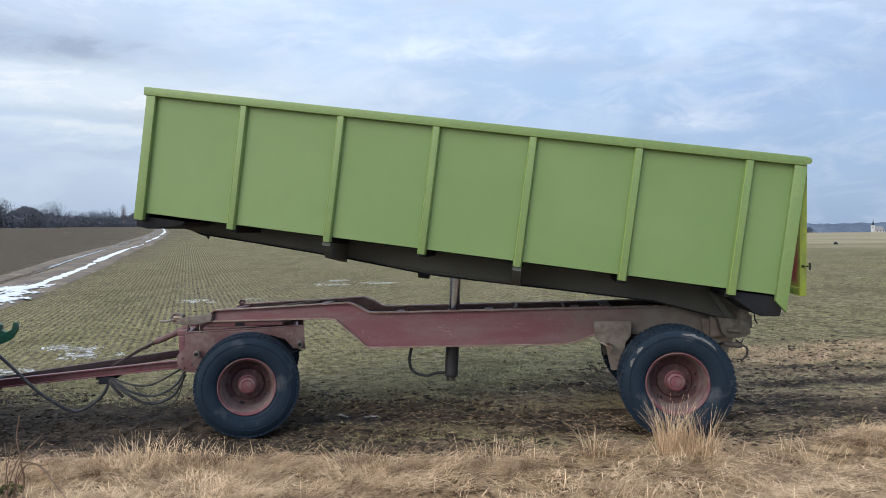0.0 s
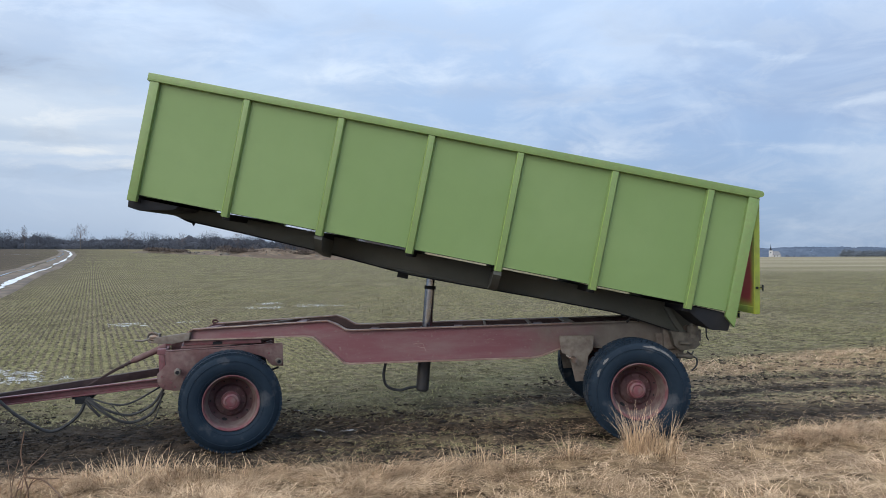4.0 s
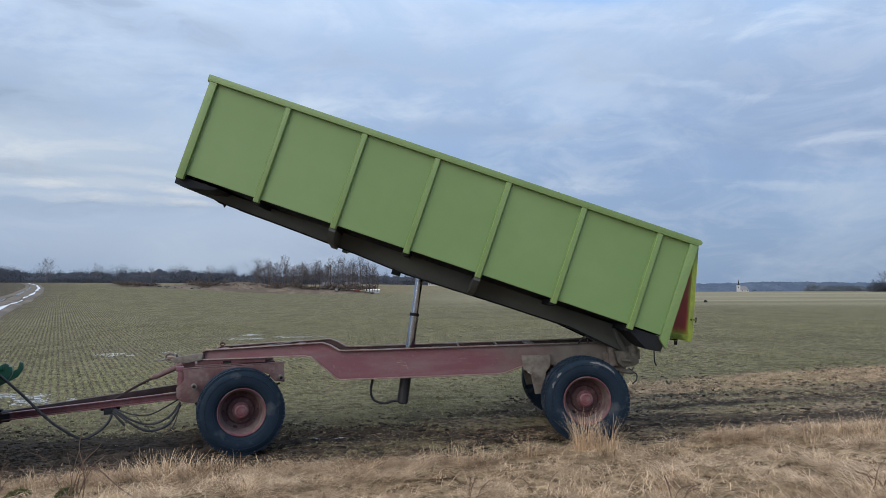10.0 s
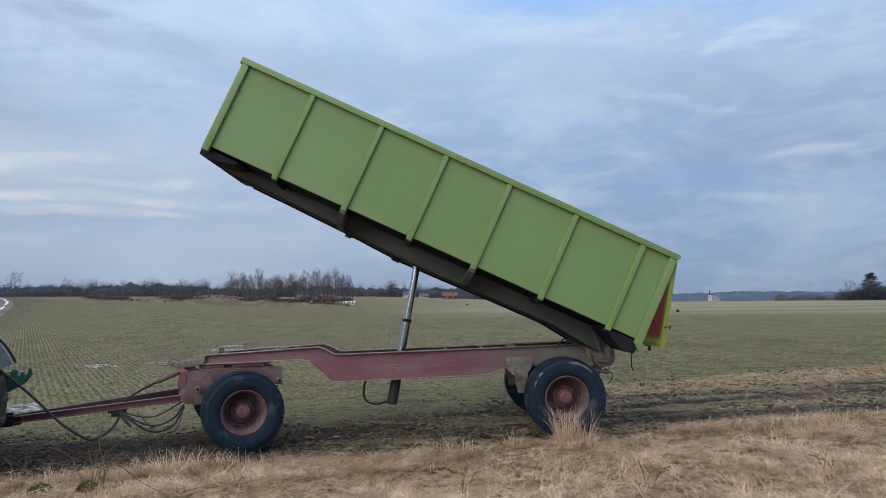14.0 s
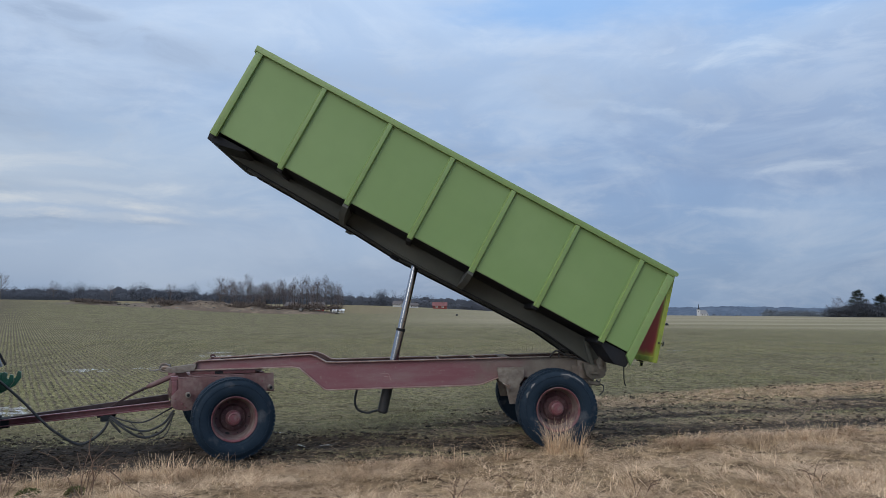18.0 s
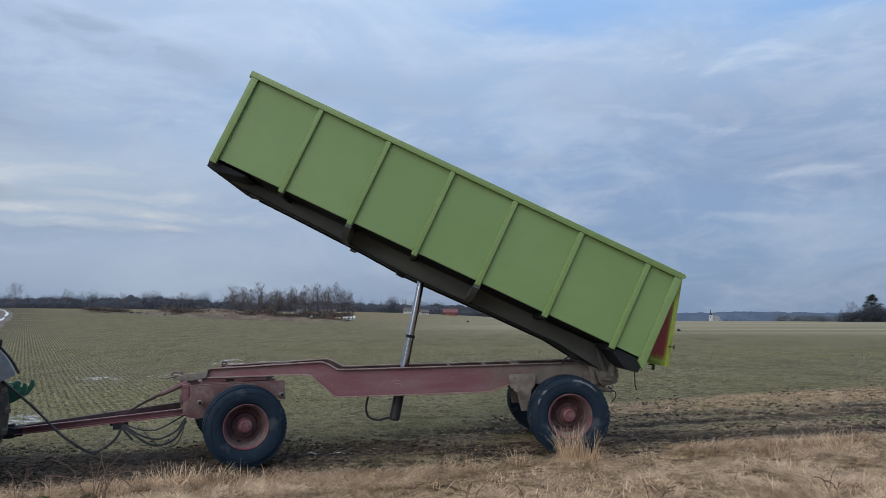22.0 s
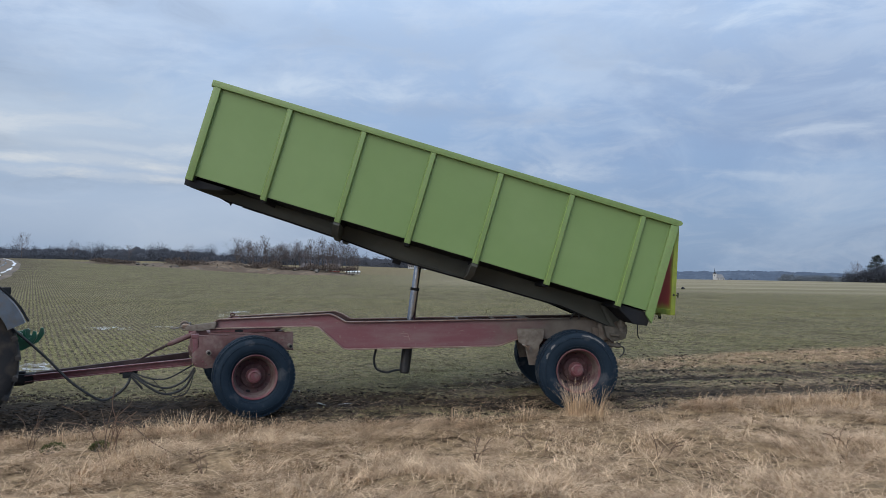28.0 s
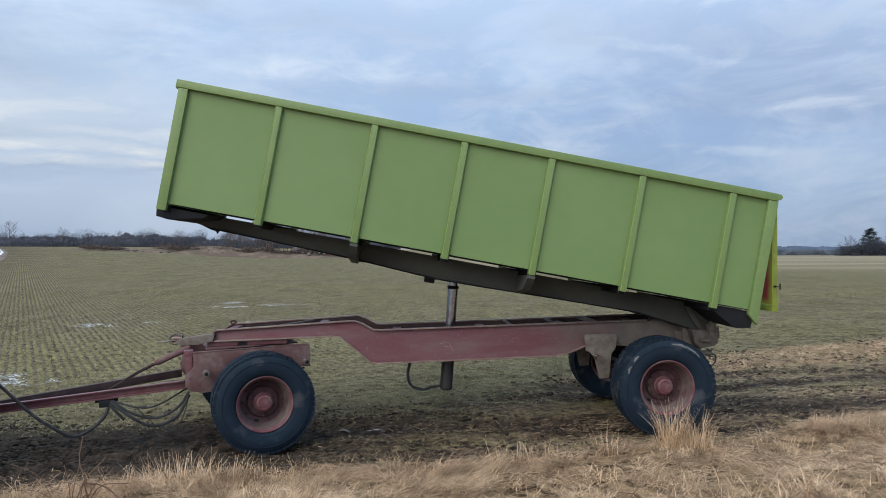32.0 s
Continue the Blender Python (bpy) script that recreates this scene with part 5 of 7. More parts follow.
def build_cylinder():
    base = part("hydraulic_cylinder", rod(bmesh.new(), (0, 0, -0.42), (0, 0, 0.30), 0.074, seg=28), CYLINDER, trailer,
                "dark telescopic tipping cylinder with steel piston")
    bm = rod(bmesh.new(), (0, 0, -0.445), (0, 0, -0.42), 0.06, 0.074, seg=28)
    part("end_cap", bm, CYLINDER, base)
    bm = rod(bmesh.new(), (0, -0.33, 0), (0, 0.33, 0), 0.035)
    part("trunnion_pin", bm, CYLINDER, base)
    bm = bmesh.new()
    block(bm, -0.09, 0.09, -0.09, 0.09, -0.05, 0.05, 0.01)
    part("trunnion_block", bm, CYLINDER, base)
    part("first_stage", rod(bmesh.new(), (0, 0, 0.30), (0, 0, 0.745), 0.06, seg=28), CHROME, base)
    bm = rod(bmesh.new(), (0, 0, 0.745), (0, 0, 0.785), 0.066, seg=28)
    part("stage_collar", bm, BLACK, base)
    piston = part("piston", rod(bmesh.new(), (0, 0, -1.25), (0, 0, 0.0), 0.051, seg=28), CHROME, base)
    bm = bmesh.new()
    hose(bm, [(-0.05, 0, -0.40), (-0.17, -0.03, -0.41), (-0.28, -0.05, -0.44), (-0.42, -0.06, -0.40), (-0.47, -0.06, -0.28), (-0.45, -0.05, -0.12), (-0.42, -0.04, 0.1)], 0.017)
    part("oil_hose", bm, HOSE, trailer, m=pose(1.953, 0, 0.79, 0, 4))
    return base, piston


body = build_body()
gate = build_gate(body)
strap = part("strap", hose(bmesh.new(), [(0, 0, 0.01), (0.0, 0, -0.3), (0.0, 0, -0.6), (0.006, 0, -0.68), (0.03, 0, -0.73)], 0.008), BLACK, body, "black cord hanging from the tailgate", pose(0.4, 0.5, 0.57))
cylinder, piston = build_cylinder()

# ---- dry grass, straw and crop ----
def blades(x, y, length, lean, turn, width, bend=0.5, lift=0.0):
    """Thin bent blades rooted on the ground. lean: radians from upright; bend: how much more they droop at the tip."""
    n = len(x)
    z = height(x, y) + lift - 0.01
    dx, dy = np.cos(turn), np.sin(turn)
    sx, sy = -dy * width / 2, dx * width / 2
    h1, h2 = 0.5 * length, length
    l2 = np.minimum(lean + bend, 1.62)
    mx, mz = h1 * np.sin(lean), h1 * np.cos(lean)
    tx, tz = mx + h1 * np.sin(l2), mz + h1 * np.cos(l2)
    V = np.empty((n, 6, 3), np.float32)
    for k, (r, zz, w) in enumerate(((0, 0, 1), (0, 0, -1), (mx, mz, 0.9), (mx, mz, -0.9), (tx, tz, 0.25), (tx, tz, -0.25))):
        V[:, k, 0], V[:, k, 1], V[:, k, 2] = x + r * dx + w * sx, y + r * dy + w * sy, z + zz
    V[:, 2:, 2] = np.maximum(V[:, 2:, 2], (height(V[:, 2:, 0], V[:, 2:, 1]) + 0.004).astype(np.float32))
    b = np.arange(n)[:, None] * 6
    F = np.concatenate([b + np.array([[0, 1, 3, 2]]), b + np.array([[2, 3, 5, 4]])])
    return V.reshape(-1, 3), F


def leaves(x, y, length, lean, turn, width):
    """Flat single leaves, one pointed face each."""
    n = len(x)
    z = height(x, y) - 0.004
    dx, dy = np.cos(turn), np.sin(turn)
    V = np.empty((n, 3, 3), np.float32)
    r, h = length * np.sin(lean), length * np.cos(lean)
    for k, (a, w) in enumerate(((0, 0.5), (0, -0.5), (1, 0))):
        V[:, k, 0], V[:, k, 1], V[:, k, 2] = x + a * r * dx - w * width * dy, y + a * r * dy + w * width * dx, z + a * h
    return V.reshape(-1, 3), np.arange(3 * n).reshape(-1, 3)


def join(parts_):
    V, F, k = [], [], 0
    for v, f in parts_:
        V.append(v), F.append(f + k)
        k += len(v)
    return np.concatenate(V), np.concatenate(F)


def build_verge():
    r = np.random.default_rng(11)
    n = 520000
    x, y = r.uniform(-8.5, 14.5, n), r.uniform(-4.8, 2.6, n)
    d = verge_line(x) - y
    keep = (d > -0.12 + 0.2 * r.standard_normal(n) * 0.6) & (np.abs(x - 2.2) < 5.2 + 1.0 * (y + 5))
    keep &= r.random(n) < 0.10 + 0.90 * ease(-0.45, 0.40, vnoise(x, y, 2.3, 12) + 0.6 * vnoise(x, y, 6.0, 13))
    x, y, d = x[keep], y[keep], d[keep]
    n = len(x)
    swirl = math.pi * 1.3 * vnoise(x, y, 0.55, 21) + 0.9 * vnoise(x, y, 1.9, 22) + 0.3
    turn = swirl + 1.0 * r.standard_normal(n) + math.pi * (r.random(n) < 0.25)
    up = ease(0.1, 0.75, 0.5 * vnoise(x, y, 1.1, 23) + 0.5 * vnoise(x, y, 3.2, 24) + 0.25)
    lean = np.clip(1.45 - 0.65 * up * r.random(n) + 0.16 * r.standard_normal(n), 0.3, 1.56)
    length = r.uniform(0.08, 0.33, n) * (0.7 + 0.3 * up) * (0.65 + 0.35 * ease(0.0, 0.8, d))
    width = r.uniform(0.0022, 0.0055, n)
    V, F = blades(x, y, length, lean, turn, width, 0.15 + 0.4 * r.random(n), 0.085 * r.random(n) ** 1.5 * (lean > 1.0))
    # thick overhanging mats along the mud and in clumps
    n = 75000
    x = r.uniform(-8, 14, n)
    y = verge_line(x) - 0.45 * r.random(n) ** 1.5 + 0.05 * r.standard_normal(n)
    far = r.random(n) < 0.45
    y = np.where(far, r.uniform(-4.6, 2.4, n), y)
    m = 0.5 * vnoise(x, y, 1.5, 26) + 0.6 * vnoise(x, y, 3.7, 27)
    keep = (verge_line(x) - y > -0.06) & (np.abs(x - 2.2) < 5.2 + 1.0 * (y + 5)) & (r.random(n) < ease(-0.25, 0.35, m))
    x, y, m = x[keep], y[keep], m[keep]
    n = len(x)
    turn = 2.4 * vnoise(x, y, 1.3, 28) + 0.7 * r.standard_normal(n) - 1.2
    W = blades(x, y, r.uniform(0.09, 0.26, n), np.clip(1.22 + 0.28 * r.standard_normal(n), 0.2, 1.5), turn, r.uniform(0.002, 0.0048, n), 0.3 + 0.6 * r.random(n),
               (0.02 + 0.07 * ease(-0.2, 0.5, m)) * r.random(n))
    V, F = join(((V, F), W))
    ob = sheet("dry_grass", V, F, STRAW, False)
    tagged(ob, "matted straw-coloured dry grass along the field edge", "dry grass", kind="stuff")
    # upright pale stalks, thicker in clumps
    n = 11000
    x, y = r.uniform(-8, 14, n), r.uniform(-4.4, 2.4, n)
    d = verge_line(x) - y
    keep = (d > 0.0) & (r.random(n) < 0.06 + 0.94 * ease(0.25, 0.75, vnoise(x, y, 0.9, 31) + 0.35 * vnoise(x, y, 3.1, 32)))
    edge = (np.abs(d - 0.15) < 0.28) & (r.random(n) < 0.22)
    keep |= edge
    x, y = x[keep], y[keep]
    n = len(x)
    V, F = blades(x, y, r.uniform(0.10, 0.30, n), np.abs(0.55 * r.standard_normal(n)) + 0.08, r.uniform(-0.9, 0.9, n) + math.pi * (r.random(n) < 0.3), r.uniform(0.0024, 0.0042, n), 0.5)
    ob = sheet("dry_stalks", V, F, STRAW_PALE, False)
    tagged(ob, "pale upright dry grass stalks on the verge", "dry grass", kind="stuff")


def tuft(name, cx, cy, n, h, spread_, seed, loose=0.5, mat=None, label="pale dry grass tuft standing upright by the track"):
    r = np.random.default_rng(seed)
    a, q = r.uniform(0, 6.283, n), np.sqrt(r.random(n)) * spread_
    x, y = cx + q * np.cos(a) * 1.25, cy + q * np.sin(a) * 0.7
    turn = a + 0.7 * r.standard_normal(n)
    lean = np.clip(0.05 + 0.30 * (q / spread_) * r.random(n) + loose * np.abs(r.standard_normal(n)), 0.02, 1.45)
    V, F = blades(x, y, h * r.uniform(0.3, 1.08, n) ** 1.0, lean, turn, r.uniform(0.0024, 0.0046, n), 0.15 + 0.5 * r.random(n))
    base = np.array([cx, cy, height_at(cx, cy)], np.float32)
    ob = sheet(name, V - base, F, mat or STRAW_PALE, False)
    ob.location = base
    return tagged(ob, label, "grass tuft", "tufts along the verge")


TUFTS = ((4.02, -0.54, 300, 0.48, 0.105, 0.07), (4.27, -0.55, 120, 0.42, 0.11, 0.10), (4.12, -0.60, 200, 0.24, 0.22, 0.4), (3.36, -0.62, 26, 0.36, 0.08, 0.15), (2.62, -0.80, 160, 0.26, 0.34, 0.6), (-0.60, -0.88, 520, 0.31, 0.28, 1.0),
         (-0.25, -0.90, 300, 0.25, 0.30, 1.0), (-1.0, -1.05, 160, 0.24, 0.3, 0.8), (0.3, -1.0, 130, 0.22, 0.34, 0.7), (-1.75, -1.25, 120, 0.24, 0.34, 0.5), (1.45, -1.05, 150, 0.20, 0.40, 0.7), (6.75, -0.25, 170, 0.26, 0.30, 0.4), (7.4, -0.35, 240, 0.32, 0.34, 0.35),
         (5.9, -0.25, 110, 0.24, 0.28, 0.6), (-2.6, -1.5, 90, 0.24, 0.32, 0.5), (8.9, 0.15, 150, 0.24, 0.36, 0.5), (5.1, -0.62, 90, 0.22, 0.28, 0.7), (0.7, -1.85, 120, 0.18, 0.34, 0.8), (-0.6, -2.35, 190, 0.26, 0.30, 0.5),
         (3.2, -1.55, 120, 0.18, 0.32, 0.8), (6.2, -1.7, 110, 0.22, 0.32, 0.6))


def build_track_bits():
    r = np.random.default_rng(5)
    # the grass strip between the tracks and the crop, right of the trailer
    n = 60000
    x = r.uniform(3.4, 24, n)
    lo, hi = strip_lo(x), mud_line(x)
    y = lo + (hi - lo) * r.random(n) + 0.12 * r.standard_normal(n)
    keep = r.random(n) < ease(3.4, 7.5, x) * (0.3 + 0.7 * ease(-0.5, 0.4, vnoise(x, y, 1.3, 41)))
    x, y = x[keep], y[keep]
    n = len(x)
    A = blades(x, y, r.uniform(0.06, 0.20, n), np.clip(1.32 + 0.25 * r.standard_normal(n), 0.1, 1.54), r.uniform(0, 6.28, n), r.uniform(0.004, 0.008, n), 0.4)
    # trodden straw in the tracks, thicker away from the ruts
    n = 90000
    x = r.uniform(-6, 18, n)
    y = verge_line(x) + (mud_line(x) - verge_line(x)) * r.random(n)
    keep = r.random(n) < (0.18 + 0.82 * ease(-0.2, 0.35, vnoise(x * 0.35, y, 1.6, 43))) * np.maximum(0.05 + 0.95 * ease(0.0, 5.5, x + 0.35 * y), 0.75 * (1 - ease(-1.4, -0.6, x)) * ease(1.2, 1.7, y))
    x, y = x[keep], y[keep]
    n = len(x)
    B = blades(x, y, r.uniform(0.04, 0.14, n), np.clip(1.42 + 0.12 * r.standard_normal(n), 0.9, 1.57), 0.5 * r.standard_normal(n) + math.pi * (r.random(n) < 0.5), r.uniform(0.003, 0.006, n), 0.1)
    V, F = join((A, B))
    tagged(sheet("trodden_grass", V, F, STRAW, False), "dry grass strip and trodden straw between wheel tracks", "dry grass", kind="stuff")


def build_clods():
    """Lumps of turned mud in the tracks and soil crumbs in the crop."""
    r = np.random.default_rng(15)
    n = 80000
    x = r.uniform(-7, 13, n)
    y = verge_line(x) + (mud_line(x) + 0.9 - verge_line(x)) * r.random(n) ** 0.9
    keep = r.random(n) < (0.15 + 0.85 * ease(-0.3, 0.4, vnoise(x * 0.5, y, 1.9, 51))) * (1 - 0.75 * ease(-1, 4, x)) * (1 - 0.85 * ease(-0.1, 0.5, y - mud_line(x)))
    x, y = x[keep], y[keep]
    n = len(x)
    bm = bmesh.new()
    bmesh.ops.create_cone(bm, cap_ends=True, segments=4, radius1=1, radius2=0.55, depth=1.2)
    bmesh.ops.triangulate(bm, faces=bm.faces[:])
    bm.verts.index_update()
    ball = np.array([v.co for v in bm.verts])
    f = np.array([[v.index for v in q.verts] for q in bm.faces])
    bm.free()
    k = len(ball)
    s = 0.006 + 0.032 * r.random(n) ** 3
    V = ball[None] * s[:, None, None] * r.uniform(0.5, 1.45, (n, k, 1)) * np.stack([r.uniform(1.0, 2.0, n), r.uniform(0.8, 1.4, n), r.uniform(0.4, 0.8, n)], -1)[:, None]
    V += np.stack([x, y, height(x, y) + 0.002], -1)[:, None]
    F = (np.arange(n)[:, None, None] * k + f[None]).reshape(-1, 3)
    ob = sheet("clods", V.reshape(-1, 3), F, SOIL, False)
    tagged(ob, "dark wet clods of mud in the wheel tracks", "mud clods", kind="stuff")


ROW = np.array([-0.454, 0.891])      # direction of the drilled rows
ACROSS = np.array([0.891, 0.454])


def build_crop():
    r = np.random.default_rng(3)
    sets = []
    for gap, step, near, far, count, h, w in ((0.16, 0.042, 0, 20, 4, 0.062, 0.018), (0.16, 0.10, 15, 48, 3, 0.085, 0.030)):
        a, b = np.arange(-45, 60, gap), np.arange(-20, 70, step)
        A, B = np.meshgrid(a, b)
        A, B = A.ravel(), B.ravel()
        x, y = A * ACROSS[0] + B * ROW[0], A * ACROSS[1] + B * ROW[1]
        d = np.hypot(x - 2, y + 9) - 9
        ang = np.degrees(np.arctan2(x - 2, y + 9))
        ml = mud_line(x)
        keep = (d >= near) & (d < far) & (np.abs(ang - 2) < 38) & (y > ml - 0.2) & (x > lane_track(y) + 1.6)
        x, y, d, ml = x[keep], y[keep], d[keep], ml[keep]
        n = len(x)
        fade = (1 - ease(15, 20, d)) if near == 0 else ease(15, 20, d) * (1 - ease(28, 48, d))
        keep = r.random(n) < fade * 0.9 * (0.3 + 0.7 * ease(-0.75, 0.2, vnoise(x, y, 0.35, 61) + 0.5 * vnoise(x, y, 1.4, 62))) * (0.3 + 0.7 * ease(0, 1.5, y - ml))
        x, y = x[keep], y[keep]
        for _ in range(count):
            n = len(x)
            loose = 0.034 + 0.05 * (np.hypot(x - 2, y + 9) < 15)
            sets.append(leaves(x + loose * r.standard_normal(n), y + loose * r.standard_normal(n), h * r.uniform(0.4, 1.1, n), r.uniform(0.95, 1.55, n),
                               r.uniform(0, 6.28, n), w * r.uniform(0.6, 1.2, n)))
    # fallen and trampled leaves between the rows, thickest near the tracks
    n = 190000
    x, y = r.uniform(-9, 15, n), 1.2 + 9.5 * r.random(n) ** 1.4
    ml = mud_line(x)
    keep = (y > ml - 0.5) & (r.random(n) < ease(-0.5, 0.6, y - ml) * (0.35 + 0.65 * ease(-0.5, 0.3, vnoise(x, y, 1.1, 63) + 0.5 * vnoise(x, y, 3.7, 64)))) & (np.abs(x - 2.2) < 6.5 + 0.75 * y)
    x, y = x[keep], y[keep]
    n = len(x)
    sets.append(leaves(x, y, r.uniform(0.02, 0.065, n), r.uniform(1.0, 1.5, n), r.uniform(0, 6.28, n), r.uniform(0.008, 0.02, n)))
    # trampled blades on the firm ground between the ruts
    n = 150000
    x = r.uniform(-6, 12, n)
    y = verge_line(x) + (mud_line(x) + 0.3 - verge_line(x)) * r.random(n)
    rise = 0.16 * np.clip(x - 4.5, 0, 40)
    rut = np.maximum(np.exp(-((y - 0.75 - rise) / 0.34) ** 2), np.exp(-((y - 2.2 - rise) / 0.24) ** 2))
    firm = np.maximum(ease(-0.5, 3.5, x + 0.35 * y), 0.8 * (1 - ease(-1.6, -0.6, x)) * ease(1.0, 1.6, y))
    keep = r.random(n) < firm * (1 - 0.93 * rut) * (0.15 + 0.85 * ease(-0.4, 0.3, vnoise(x * 0.6, y, 1.8, 66) + 0.5 * vnoise(x, y, 5.0, 67)))
    x, y = x[keep], y[keep]
    n = len(x)
    sets.append(leaves(x, y, r.uniform(0.02, 0.06, n), r.uniform(0.95, 1.5, n), r.uniform(0, 6.28, n), r.uniform(0.008, 0.018, n)))
    V, F = join(sets)
    tagged(sheet("wheat_crop", V, F, CROP, False), "short young winter wheat in drilled rows", "crop", kind="stuff")


def build_weeds():
    """Dead brown stems and a bramble in the verge."""
    spots = ((-0.98, -2.05, 0.62, 9, 3), (-1.95, -1.55, 0.42, 5, 8), (0.2, -2.75, 0.3, 4, 12), (2.6, -2.55, 0.34, 5, 14), (3.25, -2.3, 0.3, 4, 17), (4.3, -2.75, 0.26, 4, 20), (-2.6, -1.4, 0.4, 4, 23), (6.1, -2.6, 0.3, 4, 26))
    for cx, cy, h, n, seed in spots:
        rr = random.Random(seed)
        bm = bmesh.new()
        for _ in range(n):
            a, l = rr.uniform(0, 6.28), h * rr.uniform(0.5, 1.1)
            t = rr.uniform(0.1, 0.7)
            p = Vector((rr.uniform(-0.06, 0.06), rr.uniform(-0.04, 0.04), -0.02))
            q = p + Vector((math.cos(a) * t * l * 0.5, math.sin(a) * t * l * 0.5, l * 0.6))
            e = q + Vector((math.cos(a) * t * l * 0.7, math.sin(a) * t * l * 0.7, l * (0.4 - 0.4 * t)))
            hose(bm, [p, q, e], 0.0034, seg=4, steps=4)
            for _k in range(3):
                w = q.lerp(e, rr.random())
                v = w + Vector((rr.uniform(-0.07, 0.07), rr.uniform(-0.05, 0.05), rr.uniform(0.01, 0.07)))
                hose(bm, [w, w.lerp(v, 0.5) + Vector((0, 0, 0.006)), v], 0.002, seg=3, steps=2)
        ob = part("dead_weed", bm, WEED, None, "", pose(cx, cy, height_at(cx, cy)))
        tagged(ob, "dead brown weed stems in the dry grass", "weed", "weeds in the verge")
    # long fallen bramble
    bm = hose(bmesh.new(), [(0, 0, 0.34), (0.15, 0.02, 0.30), (0.42, -0.12, 0.16), (0.75, -0.3, 0.06), (0.95, -0.42, 0.02)], 0.006, seg=5)
    hose(bm, [(0, 0, -0.02), (0.02, 0.01, 0.2), (0, 0, 0.34)], 0.006, seg=5)
    hose(bm, [(0.02, 0.0, 0.33), (-0.04, 0.02, 0.5), (-0.02, 0.03, 0.68)], 0.005, seg=5)
    ob = part("fallen_bramble", bm, WEED, None, "", pose(-0.95, -1.95, height_at(-0.95, -1.95)))
    tagged(ob, "long brown bramble stem bent over the grass", "bramble")


def build_stones():
    for cx, cy, sx, sy, sz, seed in ((-1.68, -1.68, 0.13, 0.09, 0.05, 2), (-1.14, -1.84, 0.085, 0.07, 0.045, 6)):
        rr = random.Random(seed)
        bm = bmesh.new()
        bmesh.ops.create_icosphere(bm, subdivisions=3, radius=1)
        for v in bm.verts:
            k = 1 + 0.25 * noise.noise(v.co * 1.4 + Vector((seed, 0, 0))) + 0.08 * noise.noise(v.co * 5)
            v.co = Vector((v.co.x * sx, v.co.y * sy, v.co.z * sz)) * k
        stone = part("stone", bm, ROCK, None, "", pose(cx, cy, height_at(cx, cy) + 0.015, 0, 0, rr.uniform(0, 90)))
        tagged(stone, "small field stone grown over with green moss", "stone", "stones in the verge")
        r = np.random.default_rng(seed)
        n = 900
        d = r.standard_normal((n, 3))
        d[:, 2] = np.abs(d[:, 2])
        d /= np.linalg.norm(d, axis=1)[:, None]
        p = d * np.array([sx, sy, sz]) * 1.02
        t = r.standard_normal((n, 3)) * 0.012
        V = np.stack([p, p + t, p + d * 0.022 + t * 0.5], 1).reshape(-1, 3)
        moss = sheet("moss", V, np.arange(3 * n).reshape(-1, 3), MOSS, False)
        moss.parent = stone


SOIL = island("wet_soil", (0.010, 0.008, 0.0065), (0.075, 0.056, 0.040), 0.8)
build_verge()
for _i, (_x, _y, _n, _h, _s, _l) in enumerate(TUFTS):
    tuft("grass_tuft", _x, _y, _n, _h, _s, 100 + _i, _l)
build_track_bits()
build_clods()
build_crop()
build_weeds()
build_stones()


# ---- standing water, ice and the field lane ----
def patch(name, cx, cy, sx, sy, seed, mat, label, cat, lift=0.012, thresh=0.1, cells=64, broken=True):
    """Ragged flat patches, cut from a grid by noise."""
    g = np.linspace(-1, 1, cells)
    X, Y = np.meshgrid(g, g)
    keep = (vnoise(X, Y, 2.6, seed) + 0.9 * vnoise(X * 1.3, Y * 0.7, 7.5, seed + 1) + 1.0 * vnoise(X * 1.5, Y * 0.6, 15.0, seed + 2)) - 1.5 * (X ** 2 + Y ** 2) > -thresh * 3.2
    px, py = cx + X * sx - 0.35 * Y * sx, cy + Y * sy
    base = np.array([cx, cy, height_at(cx, cy)])
    V = np.stack([px, py, height(px, py) + lift], -1).reshape(-1, 3) - base
    idx = np.arange(cells * cells).reshape(cells, cells)
    q = np.stack([idx[:-1, :-1], idx[:-1, 1:], idx[1:, 1:], idx[1:, :-1]], -1)
    ok = keep[:-1, :-1] & keep[:-1, 1:] & keep[1:, 1:] & keep[1:, :-1]
    if broken:                                     # blades and crumbs stand through thin ice
        rr = np.random.default_rng(seed)
        ok &= rr.random(ok.shape) < 0.42 + 0.38 * vnoise(X, Y, 11.0, seed + 3)[:-1, :-1]
    F = q[ok]
    used = np.unique(F)
    remap = np.zeros(cells * cells, int)
    remap[used] = np.arange(len(used))
    ob = sheet(name, V[used], remap[F], mat)
    ob.location = base
    return tagged(ob, label, cat, "" if broken else "ice sheets on the lane", "stuff" if broken else "")


PATCHES = ((-107, 165, 13, 0.9, 57), (-5.0, 5.05, 0.85, 0.65, 1), (-6.1, 5.9, 0.8, 0.45, 5), (-5.2, 3.5, 0.7, 0.4, 9), (-8.0, 15.5, 0.95, 0.7, 13), (-6.4, 15.9, 0.5, 0.3, 29), (-5.5, 21.6, 0.9, 0.7, 21),
           (-3.5, 22.2, 1.2, 0.7, 25), (-5.9, 23.9, 0.7, 0.6, 17), (13.9, 21.5, 0.55, 0.3, 37), (-3.2, 15.2, 0.4, 0.25, 41), (1.08, 0.80, 0.13, 0.05, 61), (0.76, 0.86, 0.09, 0.04, 65), (0.3, 1.82, 0.08, 0.04, 69))
